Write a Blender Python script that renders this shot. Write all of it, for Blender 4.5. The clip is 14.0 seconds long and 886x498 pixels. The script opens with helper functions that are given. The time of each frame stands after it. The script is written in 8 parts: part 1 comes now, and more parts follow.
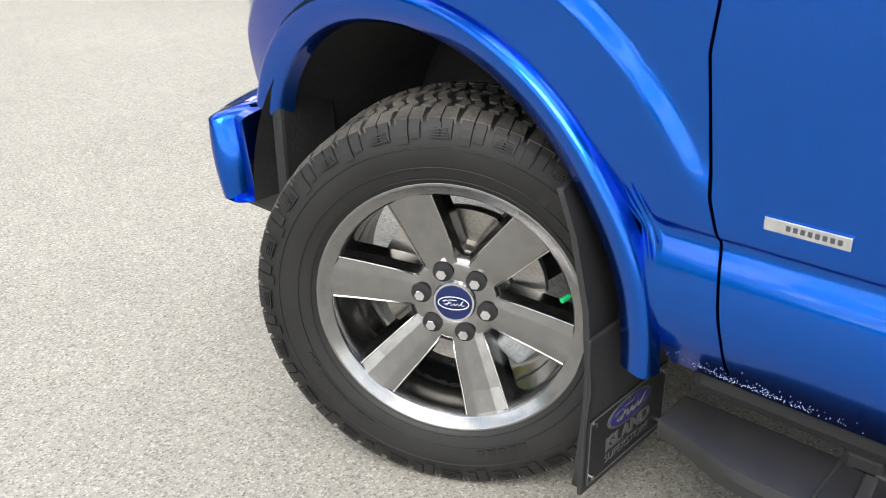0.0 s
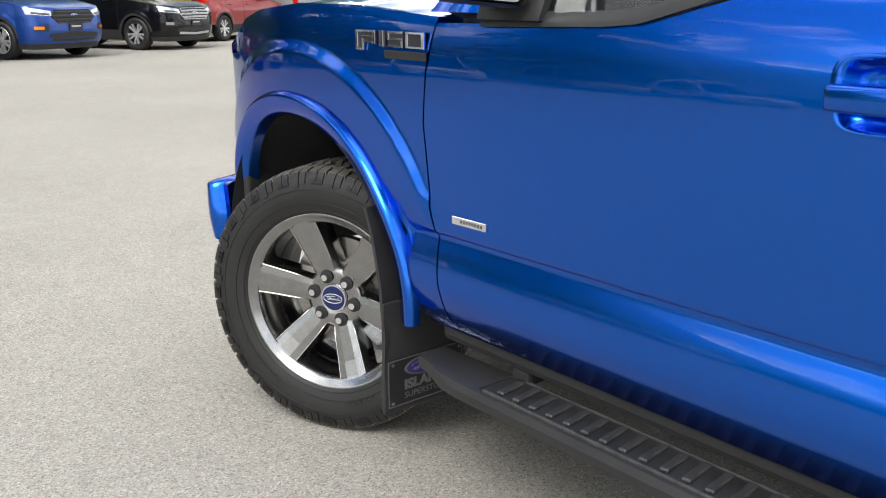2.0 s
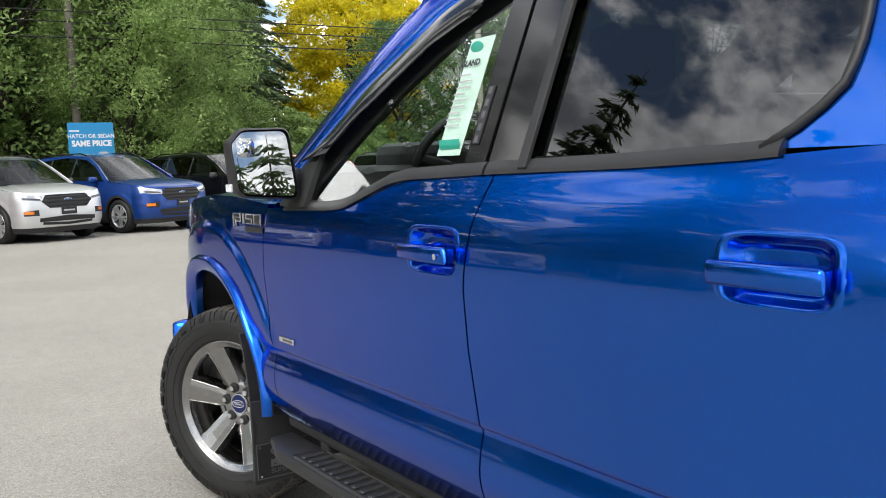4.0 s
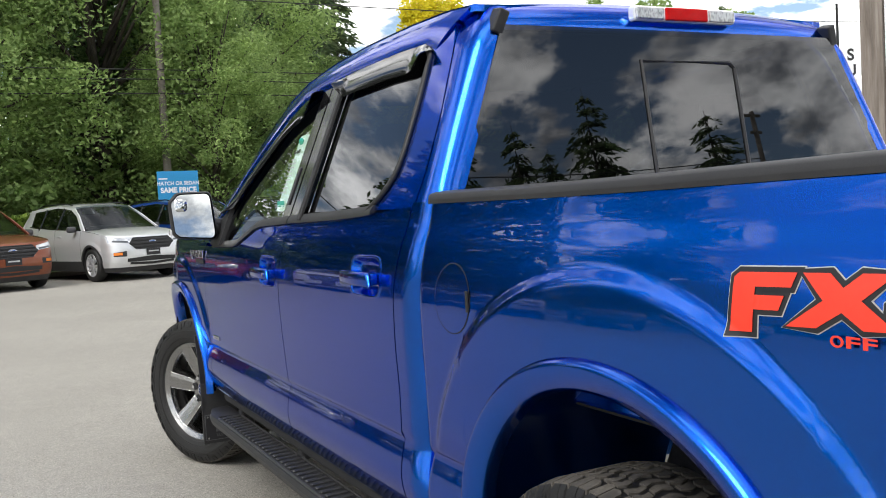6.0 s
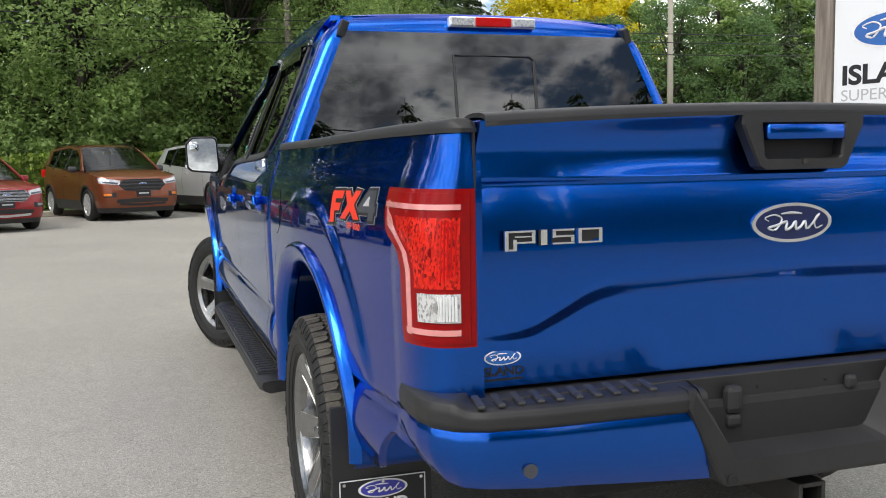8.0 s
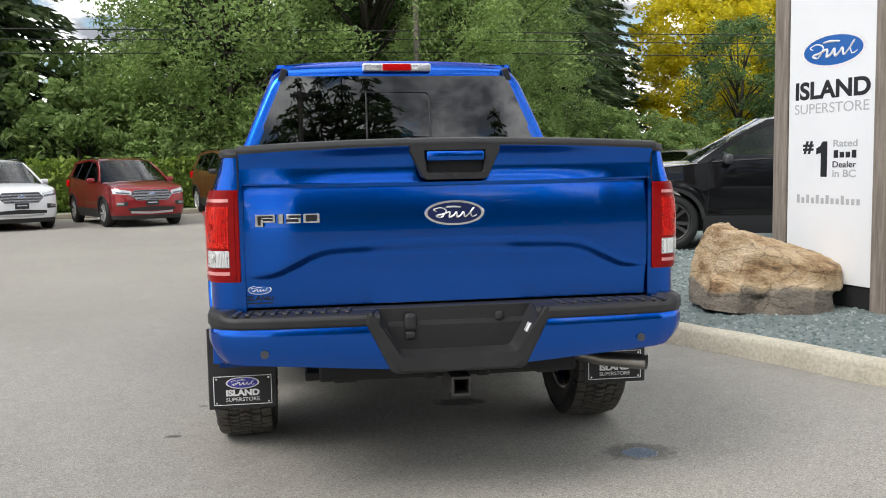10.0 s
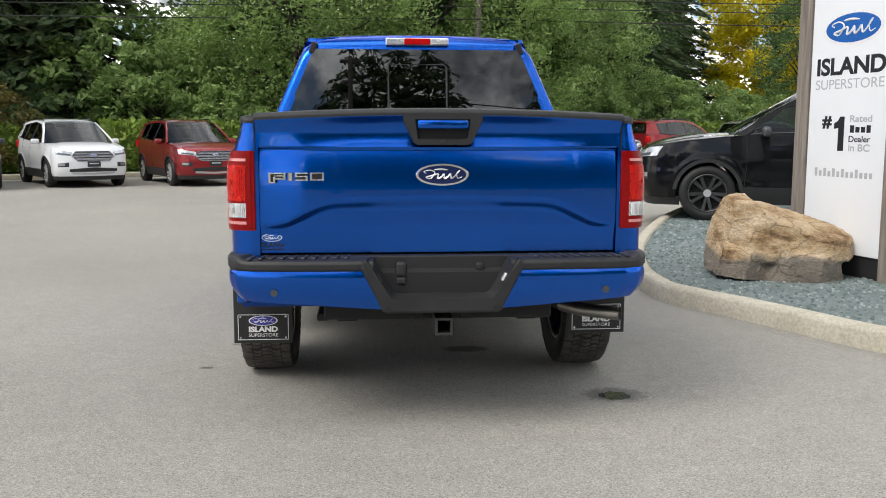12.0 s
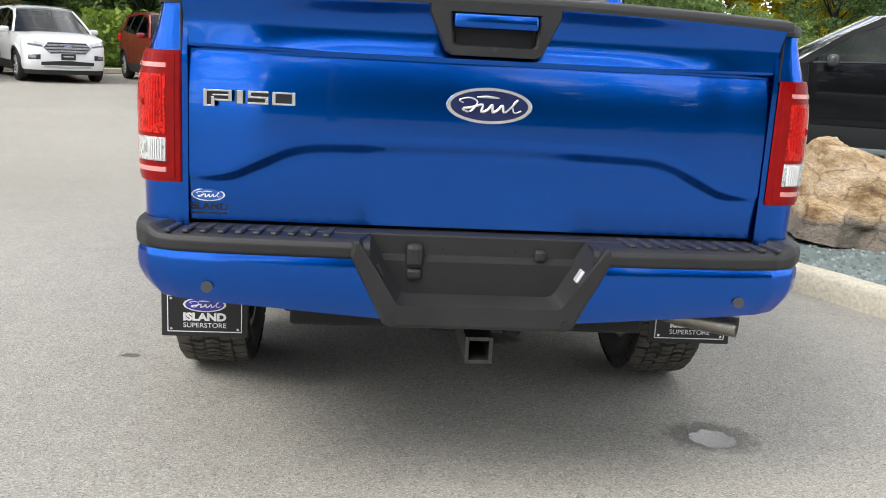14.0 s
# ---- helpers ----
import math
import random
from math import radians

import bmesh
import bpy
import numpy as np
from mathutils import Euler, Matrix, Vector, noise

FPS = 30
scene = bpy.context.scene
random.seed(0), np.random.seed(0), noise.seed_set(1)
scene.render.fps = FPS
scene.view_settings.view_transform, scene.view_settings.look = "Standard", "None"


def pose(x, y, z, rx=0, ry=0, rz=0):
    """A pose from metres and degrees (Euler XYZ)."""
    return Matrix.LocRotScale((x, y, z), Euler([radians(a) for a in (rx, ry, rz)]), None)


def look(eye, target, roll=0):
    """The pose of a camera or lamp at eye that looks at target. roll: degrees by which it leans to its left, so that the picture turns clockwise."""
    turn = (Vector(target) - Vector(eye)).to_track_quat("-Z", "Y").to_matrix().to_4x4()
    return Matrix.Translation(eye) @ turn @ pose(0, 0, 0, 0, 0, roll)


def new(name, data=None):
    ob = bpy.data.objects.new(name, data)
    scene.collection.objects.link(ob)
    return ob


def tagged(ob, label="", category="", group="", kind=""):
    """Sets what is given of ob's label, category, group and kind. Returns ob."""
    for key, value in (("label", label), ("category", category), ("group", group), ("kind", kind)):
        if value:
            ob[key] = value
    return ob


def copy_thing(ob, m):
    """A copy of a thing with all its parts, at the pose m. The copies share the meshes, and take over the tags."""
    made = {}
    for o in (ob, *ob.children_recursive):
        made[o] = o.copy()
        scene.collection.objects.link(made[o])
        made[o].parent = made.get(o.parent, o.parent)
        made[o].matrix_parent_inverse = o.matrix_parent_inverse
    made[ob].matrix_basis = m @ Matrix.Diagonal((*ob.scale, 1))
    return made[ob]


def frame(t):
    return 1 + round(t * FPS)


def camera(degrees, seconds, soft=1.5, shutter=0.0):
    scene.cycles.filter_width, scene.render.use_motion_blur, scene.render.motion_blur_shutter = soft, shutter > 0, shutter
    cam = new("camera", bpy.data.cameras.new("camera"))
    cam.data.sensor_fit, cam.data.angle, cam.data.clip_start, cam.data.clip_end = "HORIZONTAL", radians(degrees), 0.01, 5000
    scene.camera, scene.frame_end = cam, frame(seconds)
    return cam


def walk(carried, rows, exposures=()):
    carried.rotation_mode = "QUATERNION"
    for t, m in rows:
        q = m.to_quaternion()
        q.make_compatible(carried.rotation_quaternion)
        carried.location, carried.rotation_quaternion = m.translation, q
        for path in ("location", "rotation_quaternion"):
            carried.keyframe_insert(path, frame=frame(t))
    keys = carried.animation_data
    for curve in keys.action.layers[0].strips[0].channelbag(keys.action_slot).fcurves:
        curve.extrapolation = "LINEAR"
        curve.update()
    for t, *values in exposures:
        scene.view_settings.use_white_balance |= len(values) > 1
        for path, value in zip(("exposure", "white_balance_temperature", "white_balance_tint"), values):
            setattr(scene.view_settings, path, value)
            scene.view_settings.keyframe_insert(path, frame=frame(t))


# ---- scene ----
cam = camera(51.1, 14.0, 1.0)
EXPO = [(0.0,0.95),(1.0,0.85),(2.0,0.7),(3.0,0.58),(3.7,0.5),(5.8,0.36),(8.0,0.25),(11.0,0.25),(12.5,0.2),(13.4,0.3),(14.0,0.62)]
PATH = [
    (0, (-2.133, 2.622, 1.268), (-0.792, 3.839, 0.42), -0.6),
    (0.5, (-2.25, 2.388, 1.278), (-0.893, 3.655, 0.535), -2.1),
    (1, (-2.304, 2.137, 1.291), (-0.985, 3.491, 0.64), -1.6),
    (1.5, (-2.291, 1.811, 1.276), (-1.044, 3.265, 0.7), 0.2),
    (2, (-2.354, 1.468, 1.277), (-1.121, 2.95, 0.743), 0.0),
    (2.5, (-2.336, 1.122, 1.29), (-1.157, 2.688, 0.894), 0.1),
    (3, (-2.282, 0.789, 1.322), (-1.07, 2.353, 1.029), -0.8),
    (3.5, (-2.274, 0.471, 1.345), (-1.083, 2.058, 1.091), -2.6),
    (3.7, (-2.247, 0.341, 1.35), (-1.101, 1.963, 1.118), -2.7),
    (5.8, (-2.028, -1.316, 1.372), (-1.123, 0.465, 1.279), -2.8),
    (6, (-2.01, -1.47, 1.364), (-1.107, 0.312, 1.262), -3.2),
    (6.5, (-1.925, -1.829, 1.357), (-1.098, -0.012, 1.24), -2.0),
    (7, (-1.818, -2.226, 1.344), (-1.112, -0.361, 1.197), -0.2),
    (7.5, (-1.719, -2.649, 1.329), (-1.031, -0.78, 1.145), -0.9),
    (8, (-1.509, -3.044, 1.319), (-0.881, -1.156, 1.123), -1.0),
    (8.2, (-1.397, -3.215, 1.326), (-0.799, -1.316, 1.137), -0.7),
    (10.3, (-0.48, -4.919, 1.344), (-0.254, -2.941, 1.15), -0.1),
    (10.5, (-0.422, -5.056, 1.331), (-0.244, -3.075, 1.118), 0.6),
    (11, (-0.337, -5.282, 1.346), (-0.202, -3.301, 1.111), 0.4),
    (11.5, (-0.318, -5.351, 1.349), (-0.165, -3.373, 1.096), -0.3),
    (12, (-0.319, -5.241, 1.347), (-0.159, -3.264, 1.09), 0.1),
    (12.5, (-0.366, -4.959, 1.33), (-0.137, -2.997, 1.015), 0.9),
    (13, (-0.41, -4.595, 1.326), (-0.133, -2.656, 0.922), 1.7),
    (13.5, (-0.351, -4.152, 1.315), (-0.153, -2.216, 0.852), 3.4),
    (14, (-0.32, -3.674, 1.316), (-0.147, -1.731, 0.875), 3.1),
]
walk(cam, [(t, look(eye, target, roll)) for t, eye, target, roll in PATH], exposures=EXPO)

# ---------- world, sun ----------
SUN_EL, SUN_AZ = 48.0, 236.0          # azimuth: clockwise from +y
world = bpy.data.worlds.new("world")
scene.world = world
world.use_nodes = True
wn, wl = world.node_tree.nodes, world.node_tree.links
wn.clear()
w_out = wn.new("ShaderNodeOutputWorld")
w_bg = wn.new("ShaderNodeBackground")
w_bg.inputs["Strength"].default_value = 0.12
w_sky = wn.new("ShaderNodeTexSky")
w_sky.sky_type = "NISHITA"
w_sky.sun_disc = False
w_sky.sun_elevation = radians(SUN_EL)
w_sky.sun_rotation = radians(SUN_AZ)
w_co = wn.new("ShaderNodeTexCoord")
w_sep = wn.new("ShaderNodeSeparateXYZ")
wl.new(w_co.outputs["Generated"], w_sep.inputs[0])
w_up = wn.new("ShaderNodeMath"); w_up.operation = "MAXIMUM"; w_up.inputs[1].default_value = 0.0
wl.new(w_sep.outputs["Z"], w_up.inputs[0])
w_add = wn.new("ShaderNodeMath"); w_add.operation = "ADD"; w_add.inputs[1].default_value = 0.22
wl.new(w_up.outputs[0], w_add.inputs[0])
w_div = wn.new("ShaderNodeVectorMath"); w_div.operation = "DIVIDE"
w_cmb = wn.new("ShaderNodeCombineXYZ")
for k in range(3):
    wl.new(w_add.outputs[0], w_cmb.inputs[k])
wl.new(w_co.outputs["Generated"], w_div.inputs[0])
wl.new(w_cmb.outputs[0], w_div.inputs[1])


def w_noise(scale, detail, rough, lo, hi, shift):
    n = wn.new("ShaderNodeTexNoise")
    n.inputs["Scale"].default_value = scale
    n.inputs["Detail"].default_value = detail
    n.inputs["Roughness"].default_value = rough
    mp = wn.new("ShaderNodeMapping")
    mp.inputs["Location"].default_value = (shift, shift * 0.7, 0.3)
    mp.inputs["Scale"].default_value = (1.0, 1.0, 0.4)
    wl.new(w_div.outputs[0], mp.inputs[0])
    wl.new(mp.outputs[0], n.inputs["Vector"])
    r = wn.new("ShaderNodeMapRange")
    r.interpolation_type = "SMOOTHSTEP"
    r.inputs["From Min"].default_value, r.inputs["From Max"].default_value = lo, hi
    wl.new(n.outputs["Fac"], r.inputs["Value"])
    return r.outputs[0]


w_cover = w_noise(2.3, 9, 0.56, 0.430, 0.505, 3.1)
w_shade = w_noise(3.6, 7, 0.62, 0.34, 0.66, 7.7)
w_cl = wn.new("ShaderNodeMix"); w_cl.data_type = "RGBA"
w_cl.inputs["A"].default_value = (3.0, 3.2, 3.6, 1)
w_cl.inputs["B"].default_value = (20.0, 19.8, 19.4, 1)
wl.new(w_shade, w_cl.inputs["Factor"])
w_mix = wn.new("ShaderNodeMix"); w_mix.data_type = "RGBA"
wl.new(w_cover, w_mix.inputs["Factor"])
wl.new(w_sky.outputs[0], w_mix.inputs["A"])
wl.new(w_cl.outputs["Result"], w_mix.inputs["B"])
wl.new(w_mix.outputs["Result"], w_bg.inputs["Color"])
wl.new(w_bg.outputs[0], w_out.inputs[0])

sun = new("sun", bpy.data.lights.new("sun", "SUN"))
sun.data.energy = 1.9
sun.data.angle = radians(30)
sun.data.color = (1.0, 0.96, 0.9)
saz, sel = radians(SUN_AZ), radians(SUN_EL)
sun.matrix_world = look((math.sin(saz) * math.cos(sel) * 50, math.cos(saz) * math.cos(sel) * 50, math.sin(sel) * 50), (0, 0, 0))


# ---------- materials ----------
def mat(name):
    m = bpy.data.materials.new(name)
    m.use_nodes = True
    nt = m.node_tree
    return m, nt.nodes, nt.links, nt.nodes["Principled BSDF"]


def setp(p, **kw):
    for k, v in kw.items():
        p.inputs[k.replace("_", " ")].default_value = v


def coords(nodes, links, scale=(1, 1, 1)):
    tc = nodes.new("ShaderNodeTexCoord")
    mp = nodes.new("ShaderNodeMapping")
    mp.inputs["Scale"].default_value = scale
    links.new(tc.outputs["Object"], mp.inputs[0])
    return mp.outputs[0]


def noise_node(nodes, links, vec, scale, detail=4, rough=0.5):
    n = nodes.new("ShaderNodeTexNoise")
    setp(n, Scale=scale, Detail=detail, Roughness=rough)
    links.new(vec, n.inputs["Vector"])
    return n.outputs["Fac"]


def ramp(nodes, links, fac, stops):
    r = nodes.new("ShaderNodeValToRGB")
    e = r.color_ramp.elements
    while len(e) < len(stops):
        e.new(0.5)
    for el, (pos, c) in zip(e, stops):
        el.position = pos
        el.color = (*c, 1) if len(c) == 3 else c
    links.new(fac, r.inputs[0])
    return r.outputs[0]


def mixc(nodes, links, fac, a, b, mode="MIX"):
    n = nodes.new("ShaderNodeMix")
    n.data_type = "RGBA"
    n.blend_type = mode
    for key, v in (("Factor", fac), ("A", a), ("B", b)):
        if isinstance(v, (int, float)):
            n.inputs[key].default_value = v
        elif isinstance(v, tuple):
            n.inputs[key].default_value = (*v, 1)
        else:
            links.new(v, n.inputs[key])
    return n.outputs["Result"]


def bump(nodes, links, p, height, strength, dist):
    b = nodes.new("ShaderNodeBump")
    setp(b, Strength=strength, Distance=dist)
    links.new(height, b.inputs["Height"])
    links.new(b.outputs[0], p.inputs["Normal"])


def surface(name, c1, c2, scale=8, rough=0.6, metal=0.0, bump_scale=60, bump_strength=0.2, bump_dist=0.002, fine=None, rough_var=0.1, coat=0.0):
    """Two-scale surface: large blotches between c1 and c2, fine grain, relief."""
    m, n, l, p = mat(name)
    v = coords(n, l)
    big = noise_node(n, l, v, scale, 5, 0.6)
    col = ramp(n, l, big, [(0.3, c1), (0.7, c2)])
    grain = noise_node(n, l, v, fine or bump_scale, 3, 0.6)
    g = ramp(n, l, grain, [(0.25, (0.75, 0.75, 0.75)), (0.75, (1.2, 1.2, 1.2))])
    l.new(mixc(n, l, 1.0, col, g, "MULTIPLY"), p.inputs["Base Color"])
    setp(p, Metallic=metal, Coat_Weight=coat)
    rr = n.new("ShaderNodeMapRange")
    setp(rr, To_Min=rough - rough_var, To_Max=rough + rough_var)
    l.new(big, rr.inputs["Value"])
    l.new(rr.outputs[0], p.inputs["Roughness"])
    if bump_strength:
        bump(n, l, p, noise_node(n, l, v, bump_scale, 4, 0.6), bump_strength, bump_dist)
    return m


def car_paint(name, c, metal=0.6, rough=0.32, flake=1.0, coat=1.0):
    m, n, l, p = mat(name)
    v = coords(n, l)
    fl = noise_node(n, l, v, 900, 2, 0.7)
    lo = tuple(x * (1 - 0.25 * flake) for x in c)
    hi = tuple(min(1, x * (1 + 0.25 * flake)) for x in c)
    col = ramp(n, l, fl, [(0.35, lo), (0.65, hi)])
    l.new(col, p.inputs["Base Color"])
    setp(p, Metallic=metal, Roughness=rough, Coat_Weight=coat, Coat_Roughness=0.004, Coat_IOR=1.36)
    if metal > 0.9:
        setp(p, Specular_Tint=(0.0, 0.30, 0.60, 1))
    elif metal < 0.2:
        setp(p, Specular_IOR_Level=0.1)
    b = n.new("ShaderNodeBump")
    setp(b, Strength=0.03, Distance=0.0015)
    l.new(noise_node(n, l, v, 9, 2, 0.5), b.inputs["Height"])
    l.new(b.outputs[0], p.inputs["Coat Normal"])
    return m


def plain(name, c, rough=0.5, metal=0.0, **kw):
    m, n, l, p = mat(name)
    v = coords(n, l)
    g = noise_node(n, l, v, 30, 5, 0.6)
    col = ramp(n, l, g, [(0.3, tuple(x * 0.88 for x in c)), (0.7, tuple(min(1, x * 1.08) for x in c))])
    l.new(col, p.inputs["Base Color"])
    setp(p, Roughness=rough, Metallic=metal, **kw)
    return m


def glass(name, c, ior=1.5):
    """A thin pane: what lies behind it shows tinted, and its face mirrors by Fresnel."""
    m, n, l, p = mat(name)
    n.remove(p)
    t = n.new("ShaderNodeBsdfTransparent")
    t.inputs[0].default_value = (*c, 1)
    g = n.new("ShaderNodeBsdfGlossy")
    g.inputs["Roughness"].default_value = 0.0
    g.inputs["Color"].default_value = (0.95, 0.97, 1.0, 1)
    f = n.new("ShaderNodeLayerWeight")
    f.inputs["Blend"].default_value = 0.5
    p5 = n.new("ShaderNodeMath")
    p5.operation = "POWER"
    p5.inputs[1].default_value = 5.0
    l.new(f.outputs["Facing"], p5.inputs[0])
    f0 = ((ior - 1) / (ior + 1)) ** 2
    mr = n.new("ShaderNodeMapRange")
    setp(mr, To_Min=f0, To_Max=1.0)
    l.new(p5.outputs[0], mr.inputs["Value"])
    mx = n.new("ShaderNodeMixShader")
    l.new(mr.outputs[0], mx.inputs[0])
    l.new(t.outputs[0], mx.inputs[1])
    l.new(g.outputs[0], mx.inputs[2])
    out = [k for k in n if k.type == "OUTPUT_MATERIAL"][0]
    l.new(mx.outputs[0], out.inputs[0])
    return m


BLUE = car_paint("blue_metallic_paint", (0.0001, 0.099, 0.545), 1.0, 0.24, 1.0, 1.0)
M_BLACKPL = surface("textured_black_plastic", (0.012, 0.012, 0.013), (0.022, 0.022, 0.023), 6, 0.55, 0, 500, 0.3, 0.0006)
M_GLOSSBLK = plain("gloss_black", (0.008, 0.008, 0.009), 0.08)
M_DARK = plain("dark_underbody", (0.012, 0.012, 0.013), 0.8)
M_LINER = surface("wheel_well_liner", (0.010, 0.010, 0.011), (0.03, 0.03, 0.03), 5, 0.8, 0, 90, 0.5, 0.004)
M_RUBBER = surface("tyre_rubber", (0.0050, 0.0050, 0.0052), (0.0105, 0.0103, 0.010), 9, 0.60, 0, 160, 0.25, 0.001)
M_TREAD = surface("dusty_tyre_tread", (0.040, 0.037, 0.033), (0.115, 0.104, 0.088), 14, 0.85, 0, 120, 0.3, 0.001)
M_RIM = plain("machined_grey_alloy", (0.335, 0.335, 0.335), 0.21, 1.0)
M_RIMEDGE = plain("bright_machined_edge", (0.62, 0.60, 0.57), 0.16, 1.0)
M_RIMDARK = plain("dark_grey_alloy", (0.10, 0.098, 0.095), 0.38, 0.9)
M_CHROME = plain("chrome", (0.75, 0.76, 0.78), 0.06, 1.0)
M_STEEL = surface("brushed_steel", (0.30, 0.29, 0.27), (0.42, 0.40, 0.37), 12, 0.34, 0.95, 200, 0.1, 0.0005)
M_CAST = surface("cast_metal", (0.40, 0.42, 0.43), (0.52, 0.54, 0.55), 20, 0.5, 0.6, 150, 0.4, 0.001)
M_GREEN = plain("green_plastic", (0.01, 0.55, 0.16), 0.35)
M_TINT = glass("tinted_glass", (0.045, 0.048, 0.052), 1.75)
M_CLEAR = glass("clear_glass", (0.86, 0.92, 0.89), 1.50)
M_LENSR = plain("red_lens", (0.52, 0.005, 0.006), 0.3, 0.0, Specular_IOR_Level=0.1, Coat_Weight=0.25, Coat_Roughness=0.01)
M_LENSD = plain("deep_red_lens", (0.24, 0.002, 0.003), 0.3, 0.0, Specular_IOR_Level=0.1, Coat_Weight=0.25, Coat_Roughness=0.01)
M_LENSP = plain("pale_red_light_guide", (0.70, 0.27, 0.26), 0.15, 0.0, Coat_Weight=1.0)
M_LENSW = plain("clear_reflector_lens", (0.86, 0.87, 0.88), 0.10, 0.3, Coat_Weight=1.0, Coat_Roughness=0.02)
def facet_lens(name, c, dark, metal):
    """A lens over moulded reflector cells."""
    m, n, l, p = mat(name)
    v = coords(n, l, (1, 1, 0.55))
    vo = n.new("ShaderNodeTexVoronoi")
    setp(vo, Scale=240)
    l.new(v, vo.inputs["Vector"])
    st = n.new("ShaderNodeSeparateColor")
    l.new(vo.outputs["Color"], st.inputs[0])
    big = noise_node(n, l, coords(n, l, (14, 14, 9)), 2.0, 3, 0.5)
    mixed = n.new("ShaderNodeMath")
    mixed.operation = "MULTIPLY"
    l.new(st.outputs[0], mixed.inputs[0])
    l.new(big, mixed.inputs[1])
    l.new(ramp(n, l, mixed.outputs[0], [(0.0, dark), (0.30, c), (1.0, c)]), p.inputs["Base Color"])
    setp(p, Roughness=0.2, Metallic=metal, Specular_IOR_Level=0.2, Coat_Weight=0.25, Coat_Roughness=0.01)
    b = n.new("ShaderNodeBump")
    setp(b, Strength=0.5, Distance=0.003)
    l.new(st.outputs[1], b.inputs["Height"])
    l.new(b.outputs[0], p.inputs["Normal"])
    return m


M_FACET = facet_lens("red_faceted_lens", (0.72, 0.018, 0.008), (0.16, 0.003, 0.004), 0.2)
M_FACETW = facet_lens("clear_faceted_lens", (0.90, 0.91, 0.92), (0.40, 0.41, 0.42), 0.7)
M_AMBER = plain("amber_lens", (0.75, 0.20, 0.02), 0.1, 0.0, Coat_Weight=1.0)
M_HEAD = plain("headlamp_lens", (0.62, 0.64, 0.66), 0.08, 0.5, Coat_Weight=1.0)
M_WHITE = plain("white_paint", (0.80, 0.80, 0.80), 0.4)
M_LGREY = plain("light_grey_print", (0.45, 0.45, 0.46), 0.5)
M_BLKPRINT = plain("black_print", (0.012, 0.012, 0.014), 0.45)
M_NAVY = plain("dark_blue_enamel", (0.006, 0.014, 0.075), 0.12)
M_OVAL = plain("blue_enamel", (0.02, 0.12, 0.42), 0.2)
M_REDPRINT = plain("red_decal", (0.80, 0.045, 0.02), 0.35)
M_GREYPRINT = plain("grey_decal", (0.055, 0.06, 0.07), 0.35)
M_PAPER = plain("paper_sticker", (0.66, 0.80, 0.72), 0.6)
M_TEAL = plain("teal_print", (0.03, 0.35, 0.26), 0.6)
M_MIRROR = plain("mirror", (0.50, 0.52, 0.52), 0.01, 1.0)
M_SEAT = surface("grey_seat_cloth", (0.03, 0.03, 0.032), (0.05, 0.05, 0.052), 10, 0.9, 0, 300, 0.3, 0.001)
M_FLAP = surface("mud_flap_rubber", (0.015, 0.015, 0.016), (0.022, 0.022, 0.023), 12, 0.6, 0, 220, 0.3, 0.001)


# ---------- mesh helpers ----------
def part(name, bm, material, parent=None, label="", smooth=False, group="", kind="", category=""):
    me = bpy.data.meshes.new(name)
    if smooth:
        for f in bm.faces:
            f.smooth = True
    bm.normal_update()
    bm.to_mesh(me)
    bm.free()
    me.materials.append(material)
    ob = new(name, me)
    if parent is not None:
        ob.parent = parent
    return tagged(ob, label, category, group, kind)


def thing(name, label, category, group="", kind="", m=None):
    ob = new(name)
    if m is not None:
        ob.matrix_world = m
    return tagged(ob, label, category, group, kind)


def sheet(fn, nu, nv, lip=None, side=1, bm=None, thick=None):
    """A surface fn(u, v) -> (x, y, z) over the unit square. lip: the offset of a rim folded back along its border. side: -1 mirrors x."""
    bm = bm or bmesh.new()
    vs = []
    for i in range(nu + 1):
        row = []
        for j in range(nv + 1):
            x, y, z = fn(i / nu, j / nv)
            row.append(bm.verts.new((x * side, y, z)))
        vs.append(row)
    for i in range(nu):
        for j in range(nv):
            q = [vs[i][j], vs[i + 1][j], vs[i + 1][j + 1], vs[i][j + 1]]
            if side < 0:
                q.reverse()
            bm.faces.new(q)
    if lip is not None:
        ring = [vs[i][0] for i in range(nu + 1)] + [vs[nu][j] for j in range(1, nv + 1)]
        ring += [vs[i][nv] for i in range(nu - 1, -1, -1)] + [vs[0][j] for j in range(nv - 1, 0, -1)]
        off = Vector((lip[0] * side, lip[1], lip[2]))
        low = [bm.verts.new(v.co + off) for v in ring]
        for a in range(len(ring)):
            b = (a + 1) % len(ring)
            q = [ring[b], ring[a], low[a], low[b]]
            if side < 0:
                q.reverse()
            bm.faces.new(q)
            e = bm.edges.get((ring[a], ring[b]))
            if e:
                e.smooth = False
    return bm


def face_out(bm, c=(0, 1.9, 1.0)):
    """Turns every face away from a point inside the thing."""
    bm.normal_update()
    c = Vector(c)
    for f in bm.faces:
        if f.normal.dot(f.calc_center_median() - c) < 0:
            f.normal_flip()
    return bm


